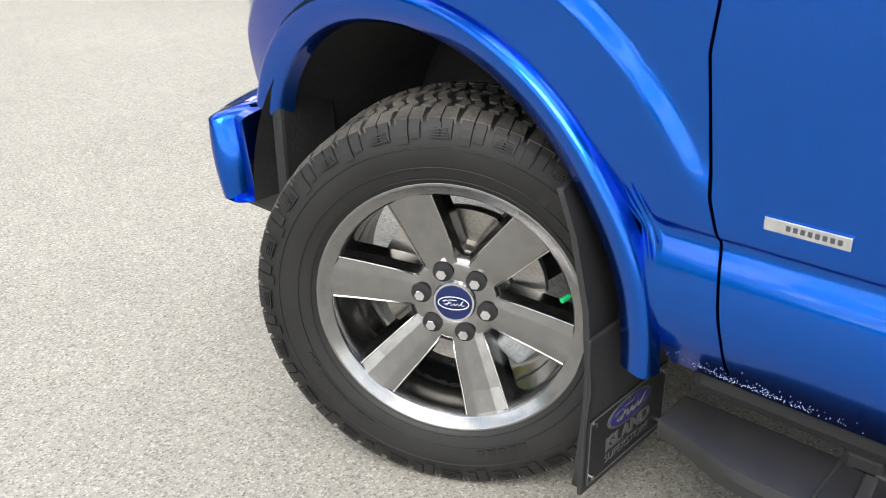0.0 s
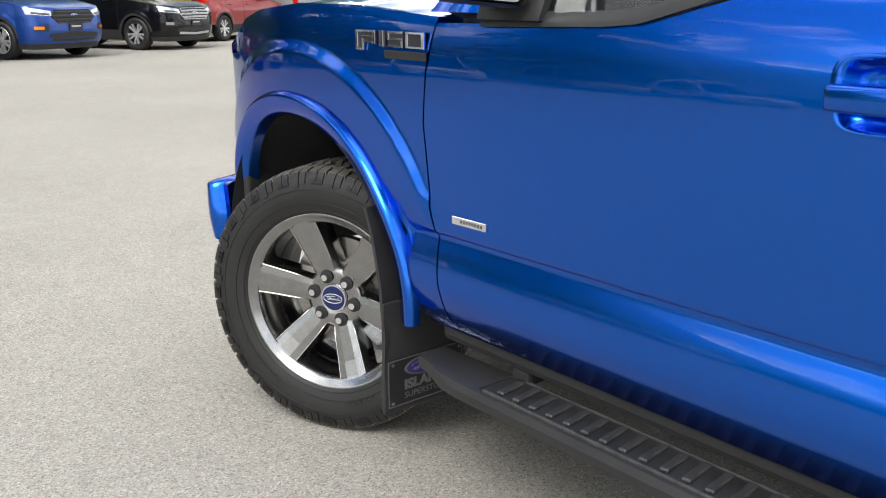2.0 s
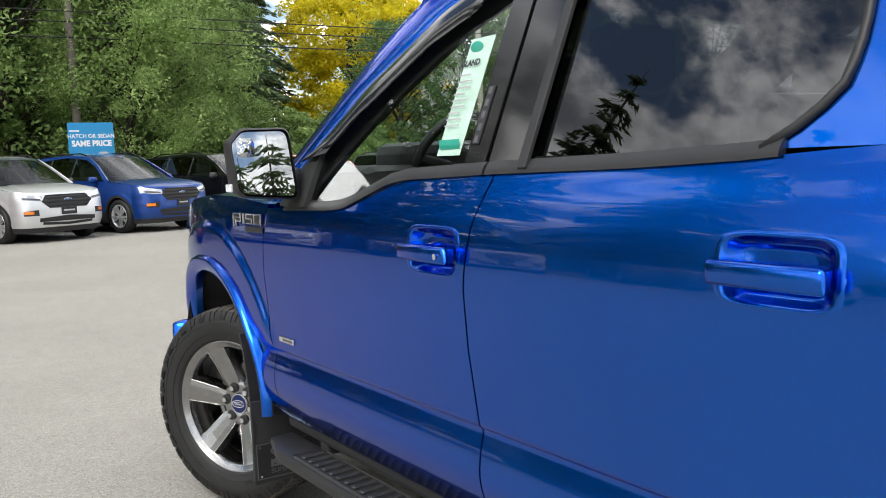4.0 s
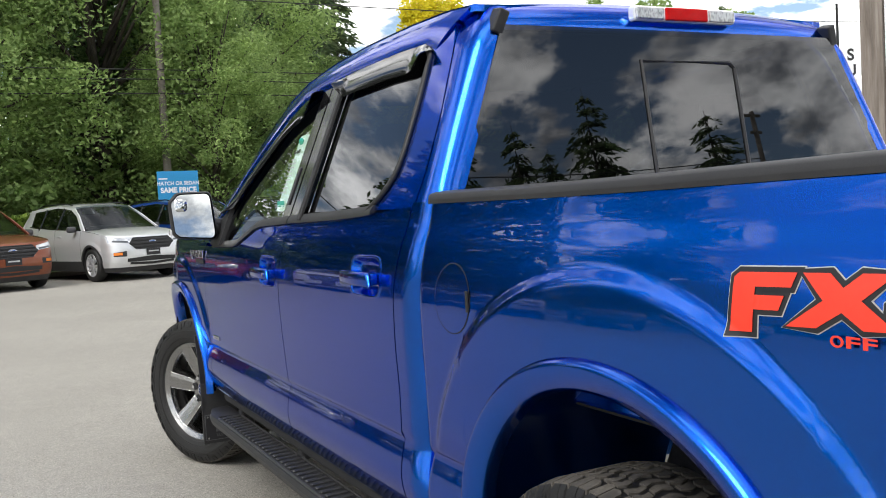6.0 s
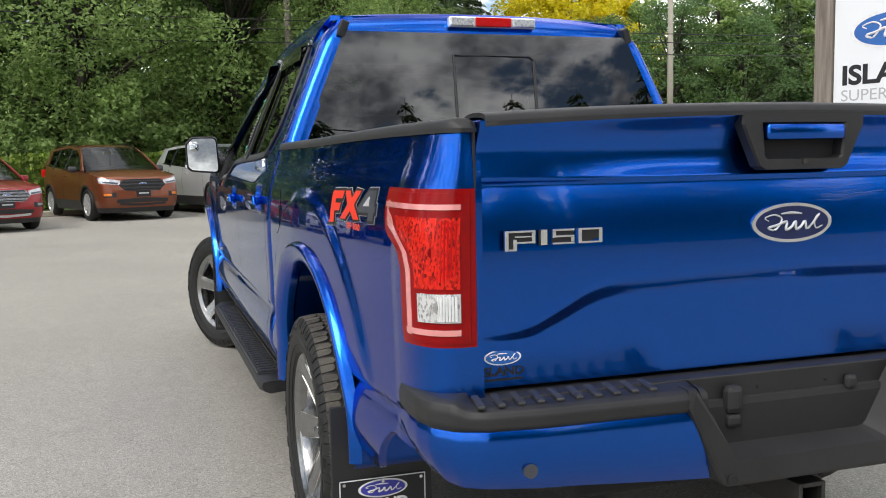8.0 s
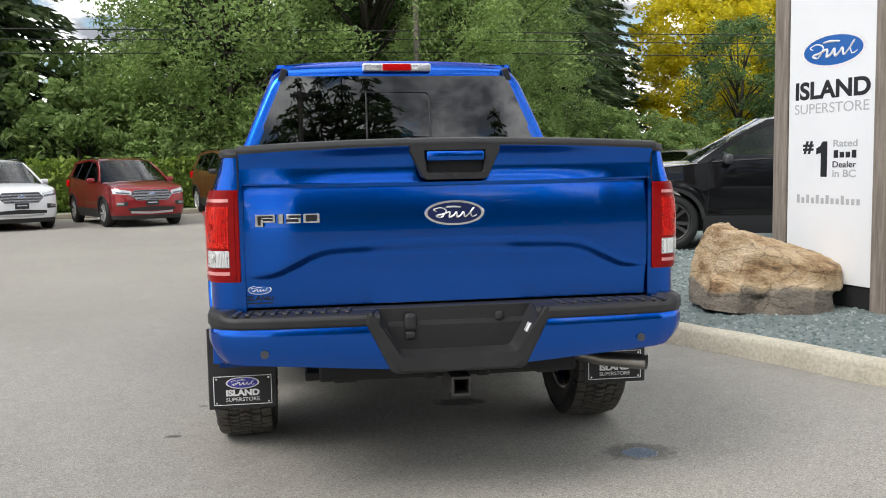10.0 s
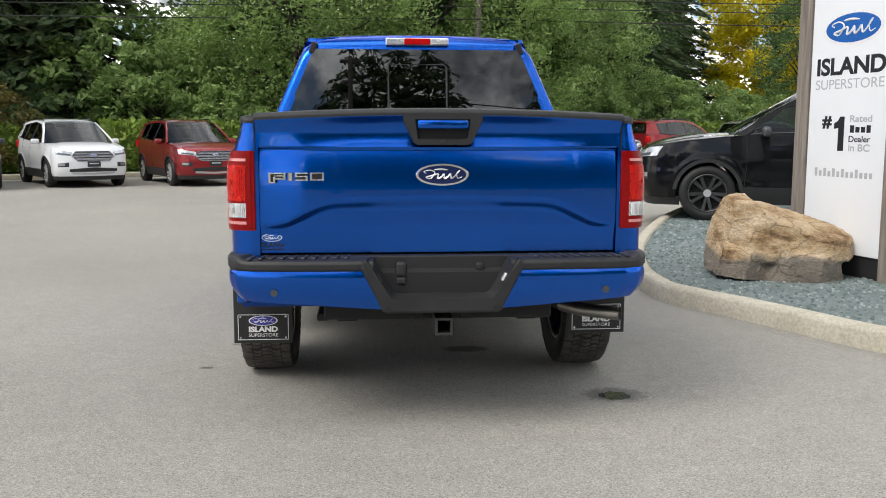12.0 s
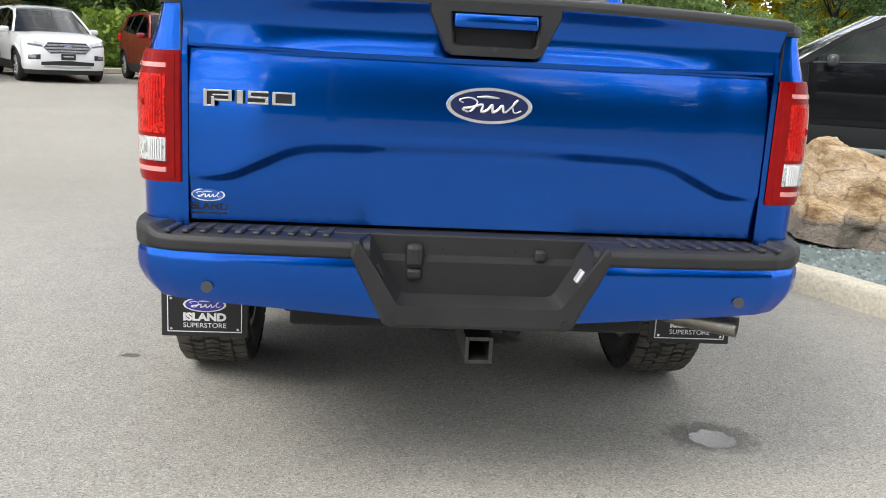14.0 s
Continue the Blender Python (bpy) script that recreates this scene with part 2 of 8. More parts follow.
def box(bm, c, s, bev=0.0, m=None, seg=2):
    """A box with centre c and size s, its edges rounded by bev."""
    r = bmesh.ops.create_cube(bm, size=1.0)
    vs = r["verts"]
    bmesh.ops.scale(bm, vec=s, verts=vs)
    if bev > 0:
        es = list({e for v in vs for e in v.link_edges})
        r2 = bmesh.ops.bevel(bm, geom=es, offset=bev, segments=seg, affect="EDGES", profile=0.5)
        vs = list({v for f in r2["faces"] for v in f.verts} | {v for v in vs if v.is_valid})
    bmesh.ops.transform(bm, matrix=Matrix.Translation(c) @ (m or Matrix()), verts=vs)
    return vs


def boxpart(name, c, s, bev, material, parent=None, label="", m=None, **kw):
    bm = bmesh.new()
    box(bm, c, s, bev, m)
    return part(name, bm, material, parent, label, **kw)


def prism(bm, pts, d, m=None, bev=0.0):
    """A polygon pts in x, y extruded by d along z, then placed by m."""
    lo = [bm.verts.new((x, y, 0)) for x, y in pts]
    hi = [bm.verts.new((x, y, d)) for x, y in pts]
    n = len(pts)
    faces = [bm.faces.new(list(reversed(lo))), bm.faces.new(hi)]
    for i in range(n):
        faces.append(bm.faces.new([lo[i], lo[(i + 1) % n], hi[(i + 1) % n], hi[i]]))
    vs = lo + hi
    if bev > 0:
        es = list(faces[1].edges)
        r = bmesh.ops.bevel(bm, geom=es, offset=bev, segments=2, affect="EDGES", profile=0.5)
        vs = list({v for v in vs if v.is_valid} | {v for f in r["faces"] for v in f.verts})
    bmesh.ops.recalc_face_normals(bm, faces=list({f for v in vs for f in v.link_faces}))
    if m is not None:
        bmesh.ops.transform(bm, matrix=m, verts=vs)
    return vs


def tube(bm, pts, r, seg=8, cap=True):
    """A round bar along pts, of radius r, or one radius a point."""
    pts = [Vector(p) for p in pts]
    rs = r if isinstance(r, (list, tuple)) else [r] * len(pts)
    rings, ref = [], None
    for i, p in enumerate(pts):
        d = (pts[min(i + 1, len(pts) - 1)] - pts[max(i - 1, 0)]).normalized()
        if ref is None or abs(ref.dot(d)) > 0.95:
            ref = Vector((0, 0, 1)) if abs(d.z) < 0.9 else Vector((1, 0, 0))
        a = d.cross(ref).normalized()
        b = d.cross(a).normalized()
        rings.append([bm.verts.new(p + (a * math.cos(2 * math.pi * k / seg) + b * math.sin(2 * math.pi * k / seg)) * rs[i]) for k in range(seg)])
    for r0, r1 in zip(rings, rings[1:]):
        for k in range(seg):
            bm.faces.new([r0[k], r0[(k + 1) % seg], r1[(k + 1) % seg], r1[k]])
    if cap:
        bm.faces.new(rings[0][::-1])
        bm.faces.new(rings[-1])
    return bm


def lathe(bm, prof, seg=48, closed=False):
    """Turns a profile of (along x, radius) about the x axis."""
    rings = []
    for i in range(seg):
        a = 2 * math.pi * i / seg
        rings.append([bm.verts.new((x, r * math.cos(a), r * math.sin(a))) for x, r in prof])
    n = len(prof)
    for i in range(seg):
        r0, r1 = rings[i], rings[(i + 1) % seg]
        for j in range(n if closed else n - 1):
            k = (j + 1) % n
            bm.faces.new([r0[j], r0[k], r1[k], r1[j]])
    return bm


def disc(bm, c, r, axis="x", seg=24, ry=None, d=0.004):
    """A thin round or oval plate."""
    pts = [(r * math.cos(2 * math.pi * k / seg), (ry or r) * math.sin(2 * math.pi * k / seg)) for k in range(seg)]
    turn = {"x": pose(*c, 90, 0, 90), "y": pose(*c, 90, 0, 0), "z": pose(*c)}[axis]
    return prism(bm, pts, d, turn)


def text_part(name, body, size, m, material, parent, depth=0.001, align="LEFT", stretch=1.0, label="", bold=0.0, fit=None, **kw):
    """Raised lettering; m places its baseline's start. fit: width and height of the box that it fills from m on."""
    cu = bpy.data.curves.new(name, "FONT")
    cu.body, cu.size, cu.extrude, cu.align_x, cu.offset = body, size, depth, align, bold
    tmp = bpy.data.objects.new(name, cu)
    scene.collection.objects.link(tmp)
    dg = bpy.context.evaluated_depsgraph_get()
    me = bpy.data.meshes.new_from_object(tmp.evaluated_get(dg))
    bpy.data.objects.remove(tmp)
    if fit:
        co = np.array([v.co[:] for v in me.vertices])
        lo, hi = co.min(0), co.max(0)
        k = (fit[0] / (hi[0] - lo[0]), fit[1] / (hi[1] - lo[1]))
        me.transform(Matrix.Diagonal((k[0], k[1], 1, 1)) @ Matrix.Translation((-lo[0], -lo[1], 0)))
    me.transform(m @ Matrix.Diagonal((stretch, 1, 1, 1)))
    me.materials.clear()
    me.materials.append(material)
    ob = new(name, me)
    if parent is not None:
        ob.parent = parent
    return tagged(ob, label, **kw)


def sstep(a, b, x):
    t = min(1.0, max(0.0, (x - a) / (b - a)))
    return t * t * (3 - 2 * t)


def lerp(a, b, t):
    return a + (b - a) * t


def table(rows):
    """A smooth-enough function through rows of (x, y)."""
    xs, ys = [r[0] for r in rows], [r[1] for r in rows]
    return lambda v: float(np.interp(v, xs, ys))


# body blue made darker: the wheel well's shade is put into the colour
M_SHADEBLUE = car_paint("shaded_blue_paint", (0.002, 0.06, 0.34), 1.0, 0.38)
M_STEELDK = plain("dark_steel", (0.06, 0.058, 0.055), 0.5, 0.7)
M_OVALV = plain("violet_blue_print", (0.05, 0.05, 0.38), 0.4)
M_RECESS = surface("plate_recess_plastic", (0.010, 0.010, 0.011), (0.017, 0.017, 0.018), 6, 0.5, 0, 500, 0.3, 0.0006)
# darker print colours: front mud flaps, and the grey on keypad buttons
M_DARKPRINT = plain("dark_grey_print", (0.085, 0.085, 0.09), 0.5)
M_OVALD = plain("dark_violet_print", (0.022, 0.022, 0.13), 0.5)
M_STEPRIB = surface("scuffed_step_rib", (0.020, 0.020, 0.021), (0.05, 0.05, 0.05), 30, 0.42, 0, 300, 0.3, 0.0006)


def pw(v, p):
    return max(0.0, v) ** p

# ---------- pickup truck ----------
# Axes: y ahead, origin on the ground under the middle of the rear axle.
FW, RW = (3.765, 0.455), (-0.05, 0.50)       # centres of the wheel openings (y, z)
truck = thing("pickup_truck", "blue metallic crew-cab pickup truck parked on the asphalt lot", "pickup truck")

prof_x = table([(0.44, 0.925), (0.48, 0.955), (0.52, 0.98), (0.555, 0.995), (0.59, 1.003), (0.62, 1.002), (0.66, 0.9945), (0.69, 0.985), (0.708, 0.979), (0.716, 0.979), (0.724, 0.9885), (0.735, 0.9895), (0.78, 0.990),
                (0.9, 0.992), (1.02, 0.995), (1.10, 0.995), (1.16, 0.991), (1.21, 0.983), (1.26, 0.971), (1.31, 0.954), (1.36, 0.943), (1.42, 0.934)])


def smooth_prof(z):
    k = 0.003 if 0.68 < z < 0.75 else 0.014
    return (prof_x(z - k) + 2 * prof_x(z) + prof_x(z + k)) / 4


def side_x(y, z):
    x = smooth_prof(z)
    if y > 3.75:
        x -= 0.10 * ((y - 3.75) / 0.55) ** 2
    if y < 0.1:
        x -= 0.055 * min(1.3, (0.1 - y) / 0.95) ** 1.3
    for (yc, zc), rr in ((FW, 0.690), (RW, 0.722)):
        r = math.hypot((y - yc) * 0.98, z - zc)
        x += 0.014 * sstep(rr + 0.012, rr - 0.030, r) * sstep(0.70, 0.82, z)
    return x


gap_a = table([(0.45, 3.10), (0.50, 3.102), (0.57, 3.107), (0.716, 3.134), (0.78, 3.152), (0.98, 3.176), (1.10, 3.165), (1.2, 3.142), (1.3, 3.10)])
gap_b = table([(0.45, 1.872), (0.58, 1.876), (0.735, 1.893), (0.90, 1.922), (1.05, 1.93), (1.10, 1.922), (1.2, 1.90), (1.3, 1.85), (1.35, 1.84)])
gap_c = table([(0.45, 0.84), (0.57, 0.842), (0.69, 0.862), (0.84, 0.852), (0.96, 0.858), (1.12, 0.852), (1.25, 0.825), (1.31, 0.81), (1.40, 0.80)])
belt = table([(0.7, 1.362), (1.05, 1.345), (1.16, 1.338), (1.41, 1.329), (1.86, 1.321), (2.24, 1.309), (2.32, 1.298), (2.45, 1.259), (2.56, 1.228), (2.64, 1.221), (2.95, 1.213), (3.2, 1.21)])
hood_z = table([(3.05, 1.222), (3.17, 1.224), (3.5, 1.246), (3.75, 1.25), (4.0, 1.228), (4.12, 1.20), (4.22, 1.155), (4.30, 1.10)])


def arch_z(y, c, r, floor_z):
    dy = abs(y - c[0])
    return max(floor_z, c[1] + math.sqrt(r * r - dy * dy)) if dy < r else floor_z


def panel(front, back, zb, zt, nu, nv, side, inset=0.03):
    """A body side panel between two upright seams, given as y over z."""
    def fn(u, v):
        yc = lerp(back(0.85), front(0.85), u)
        b, t = zb(yc), zt(yc)
        z = lerp(b, t, v)
        y = lerp(back(z), front(z), u)
        return -side_x(y, z), y, z
    return sheet(fn, nu, nv, (inset, 0, 0), side)


def half(side):
    """All outer panels of one side; side 1 is the driver's (negative x)."""
    fender = panel(lambda z: 4.315, lambda z: gap_a(z) + 0.0026,
                   lambda y: max(arch_z(y, FW, 0.50, 0.47), 0.715 if y > 4.12 else 0), hood_z, 120, 90, side)
    p_f = part("front_fender", fender, BLUE, truck, smooth=True)
    d1 = panel(lambda z: gap_a(z) - 0.0026, lambda z: gap_b(z) + 0.003, lambda y: 0.47, belt, 56, 110, side)
    p_d1 = part("front_door", d1, BLUE, truck, smooth=True)
    d2 = panel(lambda z: gap_b(z) - 0.003, lambda z: gap_c(z) + 0.003, lambda y: 0.47, belt, 48, 110, side)
    p_d2 = part("rear_door", d2, BLUE, truck, smooth=True)
    # cab corner behind the rear door, its hind edge rounded inwards
    def corner(u, v):
        z = lerp(0.47, 1.365, v)
        y0 = gap_c(z) - 0.003
        s = u * 1.35
        y = y0 - 0.115 * min(1.0, s)
        k = max(0.0, s - 0.45)
        return -(side_x(y, z) - 0.085 * k * k), y, z
    part("cab_corner", sheet(corner, 16, 40, (0.03, 0, 0), side), BLUE, truck, smooth=True)

    # bed side, wrapped round its hind corner
    def bed(u, v):
        if u < 0.84:
            yc = lerp(0.735, -0.93, u / 0.84)
            zb = arch_z(yc, RW, 0.505, lerp(0.50, 0.66, sstep(-0.70, -0.93, yc)))
            z = lerp(zb, 1.372 + 0.012 * sstep(0.2, -0.9, yc), v)
            y = yc - (0.03 * sstep(1.1, 1.3, z) if u == 0 else 0)
            return -(side_x(y, z) - 0.06 * sstep(0.68, 0.74, y)), y, z
        a = (u - 0.84) / 0.16 * math.pi / 2
        z = lerp(0.66, 1.384, v)
        xs = side_x(-0.93, z) + 0.004 * sstep(1.38, 1.25, z)
        cx, sy = pw(math.cos(a), 0.62), pw(math.sin(a), 0.62)
        lean = 0.012 * sstep(1.22, 1.39, z)
        return -(0.812 + (xs - 0.812) * cx), -0.93 - (0.232 - lean) * sy, z
    part("bed_side", sheet(bed, 180, 70, (0.02, 0, 0), side), BLUE, truck, smooth=True)

    # wheel-opening mouldings
    for c, a0, a1, legs in ((FW, 26, 180, (0.0, 0.46)), (RW, -2, 182, (0.46, 0.46))):
        path = [(c[0] + math.cos(radians(a)), c[1] + math.sin(radians(a)), radians(a)) for a in np.linspace(a0, a1, 54)]
        sec = [(0.486, -0.040), (0.487, -0.016), (0.490, -0.003), (0.498, 0.006), (0.520, 0.0155), (0.536, 0.0205), (0.543, 0.0205), (0.549, 0.0165), (0.554, 0.006), (0.558, -0.012)]
        def fl(u, v, path=path, sec=sec, c=c):
            i = u * (len(path) - 1)
            py, pz, a = path[min(int(round(i)), len(path) - 1)]
            j = int(round(v * (len(sec) - 1)))
            r, dx = sec[j]
            y, z = c[0] + r * math.cos(a), c[1] + r * math.sin(a)
            z = max(z, 0.462)
            ys, zs = c[0] + 0.53 * math.cos(a), max(0.55, c[1] + 0.53 * math.sin(a))
            return -(side_x(ys, max(0.82, zs)) - 0.012 * sstep(0.80, 0.58, zs) + dx), y, z
        part("wheel_arch_moulding", sheet(fl, len(path) - 1, len(sec) - 1, None, side), BLUE, truck, smooth=True)
        # inner liner of the wheel well
        def ln(u, v, c=c):
            a = lerp(0.02 if c is FW else -0.25, math.pi + 0.25, u)
            r = 0.51
            return -lerp(0.955, 0.42, v), c[0] + r * math.cos(a), max(0.45, c[1] + r * math.sin(a))
        # rear liner: body blue with the shade painted into it
        part("wheel_well_liner", sheet(ln, 36, 4, None, -side), M_LINER if c is FW else M_SHADEBLUE, truck, smooth=True)
        def lb(u, v, c=c):
            a = lerp(0, math.pi, u)
            r = 0.51 * v
            return -0.43, c[0] + r * math.cos(a), c[1] - 0.05 + r * math.sin(a)
        part("wheel_well_wall", sheet(lb, 24, 2, None, side), M_LINER, truck)
    return p_f, p_d1, p_d2


L_F, L_D1, L_D2 = half(1)
R_F, R_D1, R_D2 = half(-1)

# ---- upper cab ----
def cab_x(z):
    return 0.952 - 0.42 * (z - 1.31) - 0.10 * max(0, z - 1.84)


out_top = [(3.16, 1.235), (3.07, 1.335), (2.94, 1.445), (2.785, 1.582), (2.62, 1.712), (2.45, 1.815), (2.25, 1.888), (2.0, 1.925), (1.66, 1.943), (1.3, 1.945), (1.03, 1.937), (0.86, 1.922)]
in_top = [(2.96, 1.235), (2.92, 1.315), (2.80, 1.418), (2.62, 1.556), (2.42, 1.668), (2.30, 1.735), (2.16, 1.783), (1.98, 1.812), (1.66, 1.832), (1.3, 1.836), (1.08, 1.828), (1.02, 1.80)]
win_top = table([(y, z) for y, z in reversed(in_top)])
rear_edge = table([(1.345, 1.13), (1.37, 1.085), (1.40, 1.04), (1.45, 0.995), (1.52, 0.985), (1.65, 0.995), (1.80, 1.02), (1.83, 1.06)])
seam_c = table([(1.34, 0.805), (1.45, 0.80), (1.6, 0.82), (1.8, 0.875), (1.9, 0.93)])


def strip(poly_a, poly_b, nv, dx, side, lip=0.03):
    n = len(poly_a) - 1
    def fn(u, v):
        i = u * n
        k = min(int(i), n - 1)
        f = i - k
        ya, za = (lerp(poly_a[k][m], poly_a[k + 1][m], f) for m in (0, 1))
        yb, zb = (lerp(poly_b[k][m], poly_b[k + 1][m], f) for m in (0, 1))
        y, z = lerp(yb, ya, v), lerp(zb, za, v)
        return -(cab_x(z) + dx + 0.012 * math.sin(math.pi * v)), y, z
    return sheet(fn, n * 3, nv, (lip, 0, 0), side)


MX, MY, MZ = 1.098, 2.872, 1.362      # middle of the mirror glass
M_RING = [(-0.092, 0.106), (0.052, 0.106), (0.090, 0.066), (0.084, -0.078), (0.062, -0.098), (-0.100, -0.112)]


def mirror_ring(u):
    """The rounded outline of the mirror glass: outwards and up from its middle."""
    n = len(M_RING)
    k = (u % 1.0) * n
    i, f = int(k), (k % 1.0)
    p0, p1, p2 = (Vector(M_RING[(i + d) % n]) for d in (-1, 0, 1))
    a, b = p1.lerp(p0, 0.16), p1.lerp(p2, 0.16)
    if f < 0.4:
        t = f / 0.4
        q = a.lerp(p1, t).lerp(p1.lerp(b, t), t)
    else:
        q = b.lerp(p2.lerp(p1, 0.16), (f - 0.4) / 0.6)
    return q.x, q.y


for s, door_f, door_r in ((1, L_D1, L_D2), (-1, R_D1, R_D2)):
    part("roof_rail", strip(out_top, in_top, 6, 0.0, s), BLUE, truck, "blue roof side rail and windscreen pillar", smooth=True)
    # window frame of the rear door and the pillar behind it
    def frame_c(u, v):
        z = lerp(1.35, 1.90, v)
        y = lerp(seam_c(z) + 0.004, rear_edge(z), u)
        return -(cab_x(z) + 0.004), y, z
    part("rear_window_surround", sheet(frame_c, 5, 24, (0.03, 0, 0), s), BLUE, door_r, smooth=True)
    def pillar_c(u, v):
        z = lerp(1.30, 1.915, v)
        yb = 0.705 + (z - 1.4) * 0.15
        y0 = seam_c(z) - 0.004
        a = u * math.pi / 2
        k = max(0.0, (z - 1.79) / 0.125) ** 2
        yb += 0.055 * k
        x0, x1 = cab_x(z) + 0.004 - 0.040 * k, cab_x(z) - 0.085 - 0.010 * k
        return -(x1 + (x0 - x1) * pw(math.cos(a), 0.55)), y0 - (y0 - yb) * pw(math.sin(a), 0.7), z
    part("cab_rear_pillar", sheet(pillar_c, 20, 22, None, s), BLUE, truck, smooth=True)
    # middle pillar, gloss black
    for y0, y1, own, nm in ((1.90, 1.985, door_f, "door_pillar_trim"), (1.74, 1.885, door_r, "door_pillar_trim")):
        def pil(u, v, y0=y0, y1=y1):
            y = lerp(y0, y1, u)
            z = lerp(belt(y) + 0.01, win_top(y) + 0.005, v)
            return -(cab_x(z) + 0.002), y, z
        part(nm, sheet(pil, 3, 10, (0.02, 0, 0), s), M_GLOSSBLK, own, "gloss black pillar trim", smooth=True)
    boxpart("pillar_strip", (-s * cab_x(1.55) - s * 0.002, 1.735, 1.58), (0.012, 0.03, 0.55), 0.003, M_BLACKPL, door_r, m=pose(0, 0, 0, 0, s * 22.8, 0))
    # side glass
    def g1(u, v):
        y = lerp(1.985, 2.93, u)
        z = lerp(belt(y) + 0.012, max(belt(y) + 0.02, win_top(y) - 0.004), v)
        return -(cab_x(z) - 0.006), y, z
    part("front_window", face_out(sheet(g1, 24, 10, None, s)), M_CLEAR, door_f, "clear side window glass", smooth=True)
    def g2(u, v):
        z = lerp(1.352, 1.832, v)
        y = lerp(rear_edge(z) + 0.002, 1.735, u)
        return -(cab_x(z) - 0.006), y, z
    part("rear_window", face_out(sheet(g2, 10, 12, None, s)), M_TINT, door_r, "dark tinted side window glass", smooth=True)
    # belt moulding
    for y0, y1, own in ((1.885, 2.98, door_f), (1.08, 1.875, door_r)):
        def bt(u, v, y0=y0, y1=y1):
            y = lerp(y0, y1, u)
            z = belt(y) - 0.006 + 0.030 * v
            return -(side_x(y, belt(y)) + 0.010 - 0.018 * v + 0.004 * math.sin(v * math.pi)), y, z
        part("belt_moulding", sheet(bt, 40, 4, (0.02, 0, 0), s), M_BLACKPL, own, "black belt moulding", smooth=True)
    bmk = bmesh.new()
    tube(bmk, [(-s * (cab_x(rear_z) + 0.008), rear_edge(rear_z), rear_z) for rear_z in np.linspace(1.35, 1.83, 16)], 0.009, 6)
    part("window_seal", bmk, M_BLACKPL, door_r, smooth=True)
    # rain guards above the windows
    for y0, y1, own in ((2.00, 2.86, door_f), (1.02, 1.80, door_r)):
        def vis(u, v, y0=y0, y1=y1):
            y = lerp(y0, y1, u)
            top = win_top(y) + 0.018
            w = 0.085 * min(1, 6 * u + 0.15) * min(1, 6 * (1 - u) + 0.25)
            z = top - w * v
            return -(cab_x(top) + 0.010 + 0.042 * math.sin(v * 1.5)), y, z
        part("rain_guard", sheet(vis, 24, 5, (0.006, 0, 0), s), M_GLOSSBLK, own, "dark smoked rain guard", smooth=True)
    # mirror sail
    def sail(u, v):
        y = lerp(2.80, 2.985, u)
        zt = lerp(1.405, 1.30, u)
        z = lerp(1.222, zt, v)
        return -(cab_x(z) + 0.012), y, z
    part("mirror_sail", sheet(sail, 4, 4, (0.02, 0, 0), s), M_BLACKPL, door_f, "black mirror mounting panel")
    # mirror
    mir = part("side_mirror", bmesh.new(), M_BLACKPL, truck, "black side mirror housing")
    bm = bmesh.new()
    def hs(u, v):
        # shell behind the glass: full at the rim, rounded off forwards
        x, z = mirror_ring(u)
        k = 1.0 if v < 0.18 else 1 - 0.46 * ((v - 0.18) / 0.82) ** 2.2
        g = 1.055 if v > 0.02 else 1.0
        xx, zz = x * g * k, z * g * k
        return -(MX + xx), MY + 0.18 * x * g + 0.20 * z * g * (1 - v) + 0.150 * v - 0.006, MZ + zz
    sheet(hs, 72, 12, None, s, bm)
    bmesh.ops.remove_doubles(bm, verts=bm.verts, dist=1e-4)
    bmesh.ops.holes_fill(bm, edges=[e for e in bm.edges if e.is_boundary and e.verts[0].co.y > MY + 0.08], sides=100)
    bm.normal_update()
    bm.to_mesh(mir.data)
    for f in mir.data.polygons:
        f.use_smooth = True
    bm.free()
    def mg(u, v):
        x, z = mirror_ring(u)
        x, z = x * 0.945 * v, z * 0.945 * v
        return -(MX + x), MY + 0.18 * x + 0.20 * z + 0.004, MZ + z
    part("mirror_glass", sheet(mg, 72, 3, None, s), M_MIRROR, mir, "mirror glass")
    def spot(u, v):
        a, r = u * 2 * math.pi, v
        x = 0.044 + 0.028 * r * math.copysign(abs(math.cos(a)) ** 0.6, math.cos(a))
        z = 0.052 + 0.030 * r * math.copysign(abs(math.sin(a)) ** 0.6, math.sin(a))
        return -(MX + x), MY + 0.18 * x + 0.20 * z + 0.0025 - 0.007 * (1 - r * r), MZ + z
    part("blind_spot_mirror", sheet(spot, 28, 6, None, s), M_MIRROR, mir, "convex blind spot mirror", smooth=True)
    bm = bmesh.new()
    tube(bm, [(-s * 1.04, 2.97, 1.315), (-s * 0.99, 2.945, 1.30), (-s * 0.93, 2.93, 1.29)], [0.045, 0.05, 0.05], 12)
    part("mirror_arm", bm, M_BLACKPL, mir, smooth=True)
    boxpart("turn_lamp", (-s * 1.190, 2.925, 1.290), (0.010, 0.045, 0.026), 0.004, M_LENSW, mir, "clear turn lamp")
    # door handles over a hollow in the panel
    for yh, own, zc in ((2.065, door_f, 1.130), (1.060, door_r, 1.158)):
        bmd = bmesh.new()
        bmd.from_mesh(own.data)
        cut = [f for f in bmd.faces if (abs(f.calc_center_median().y - yh) / 0.114) ** 4 + (abs(f.calc_center_median().z - zc) / 0.058) ** 4 < 1]
        bmesh.ops.delete(bmd, geom=cut, context="FACES")
        bmd.to_mesh(own.data)
        bmd.free()
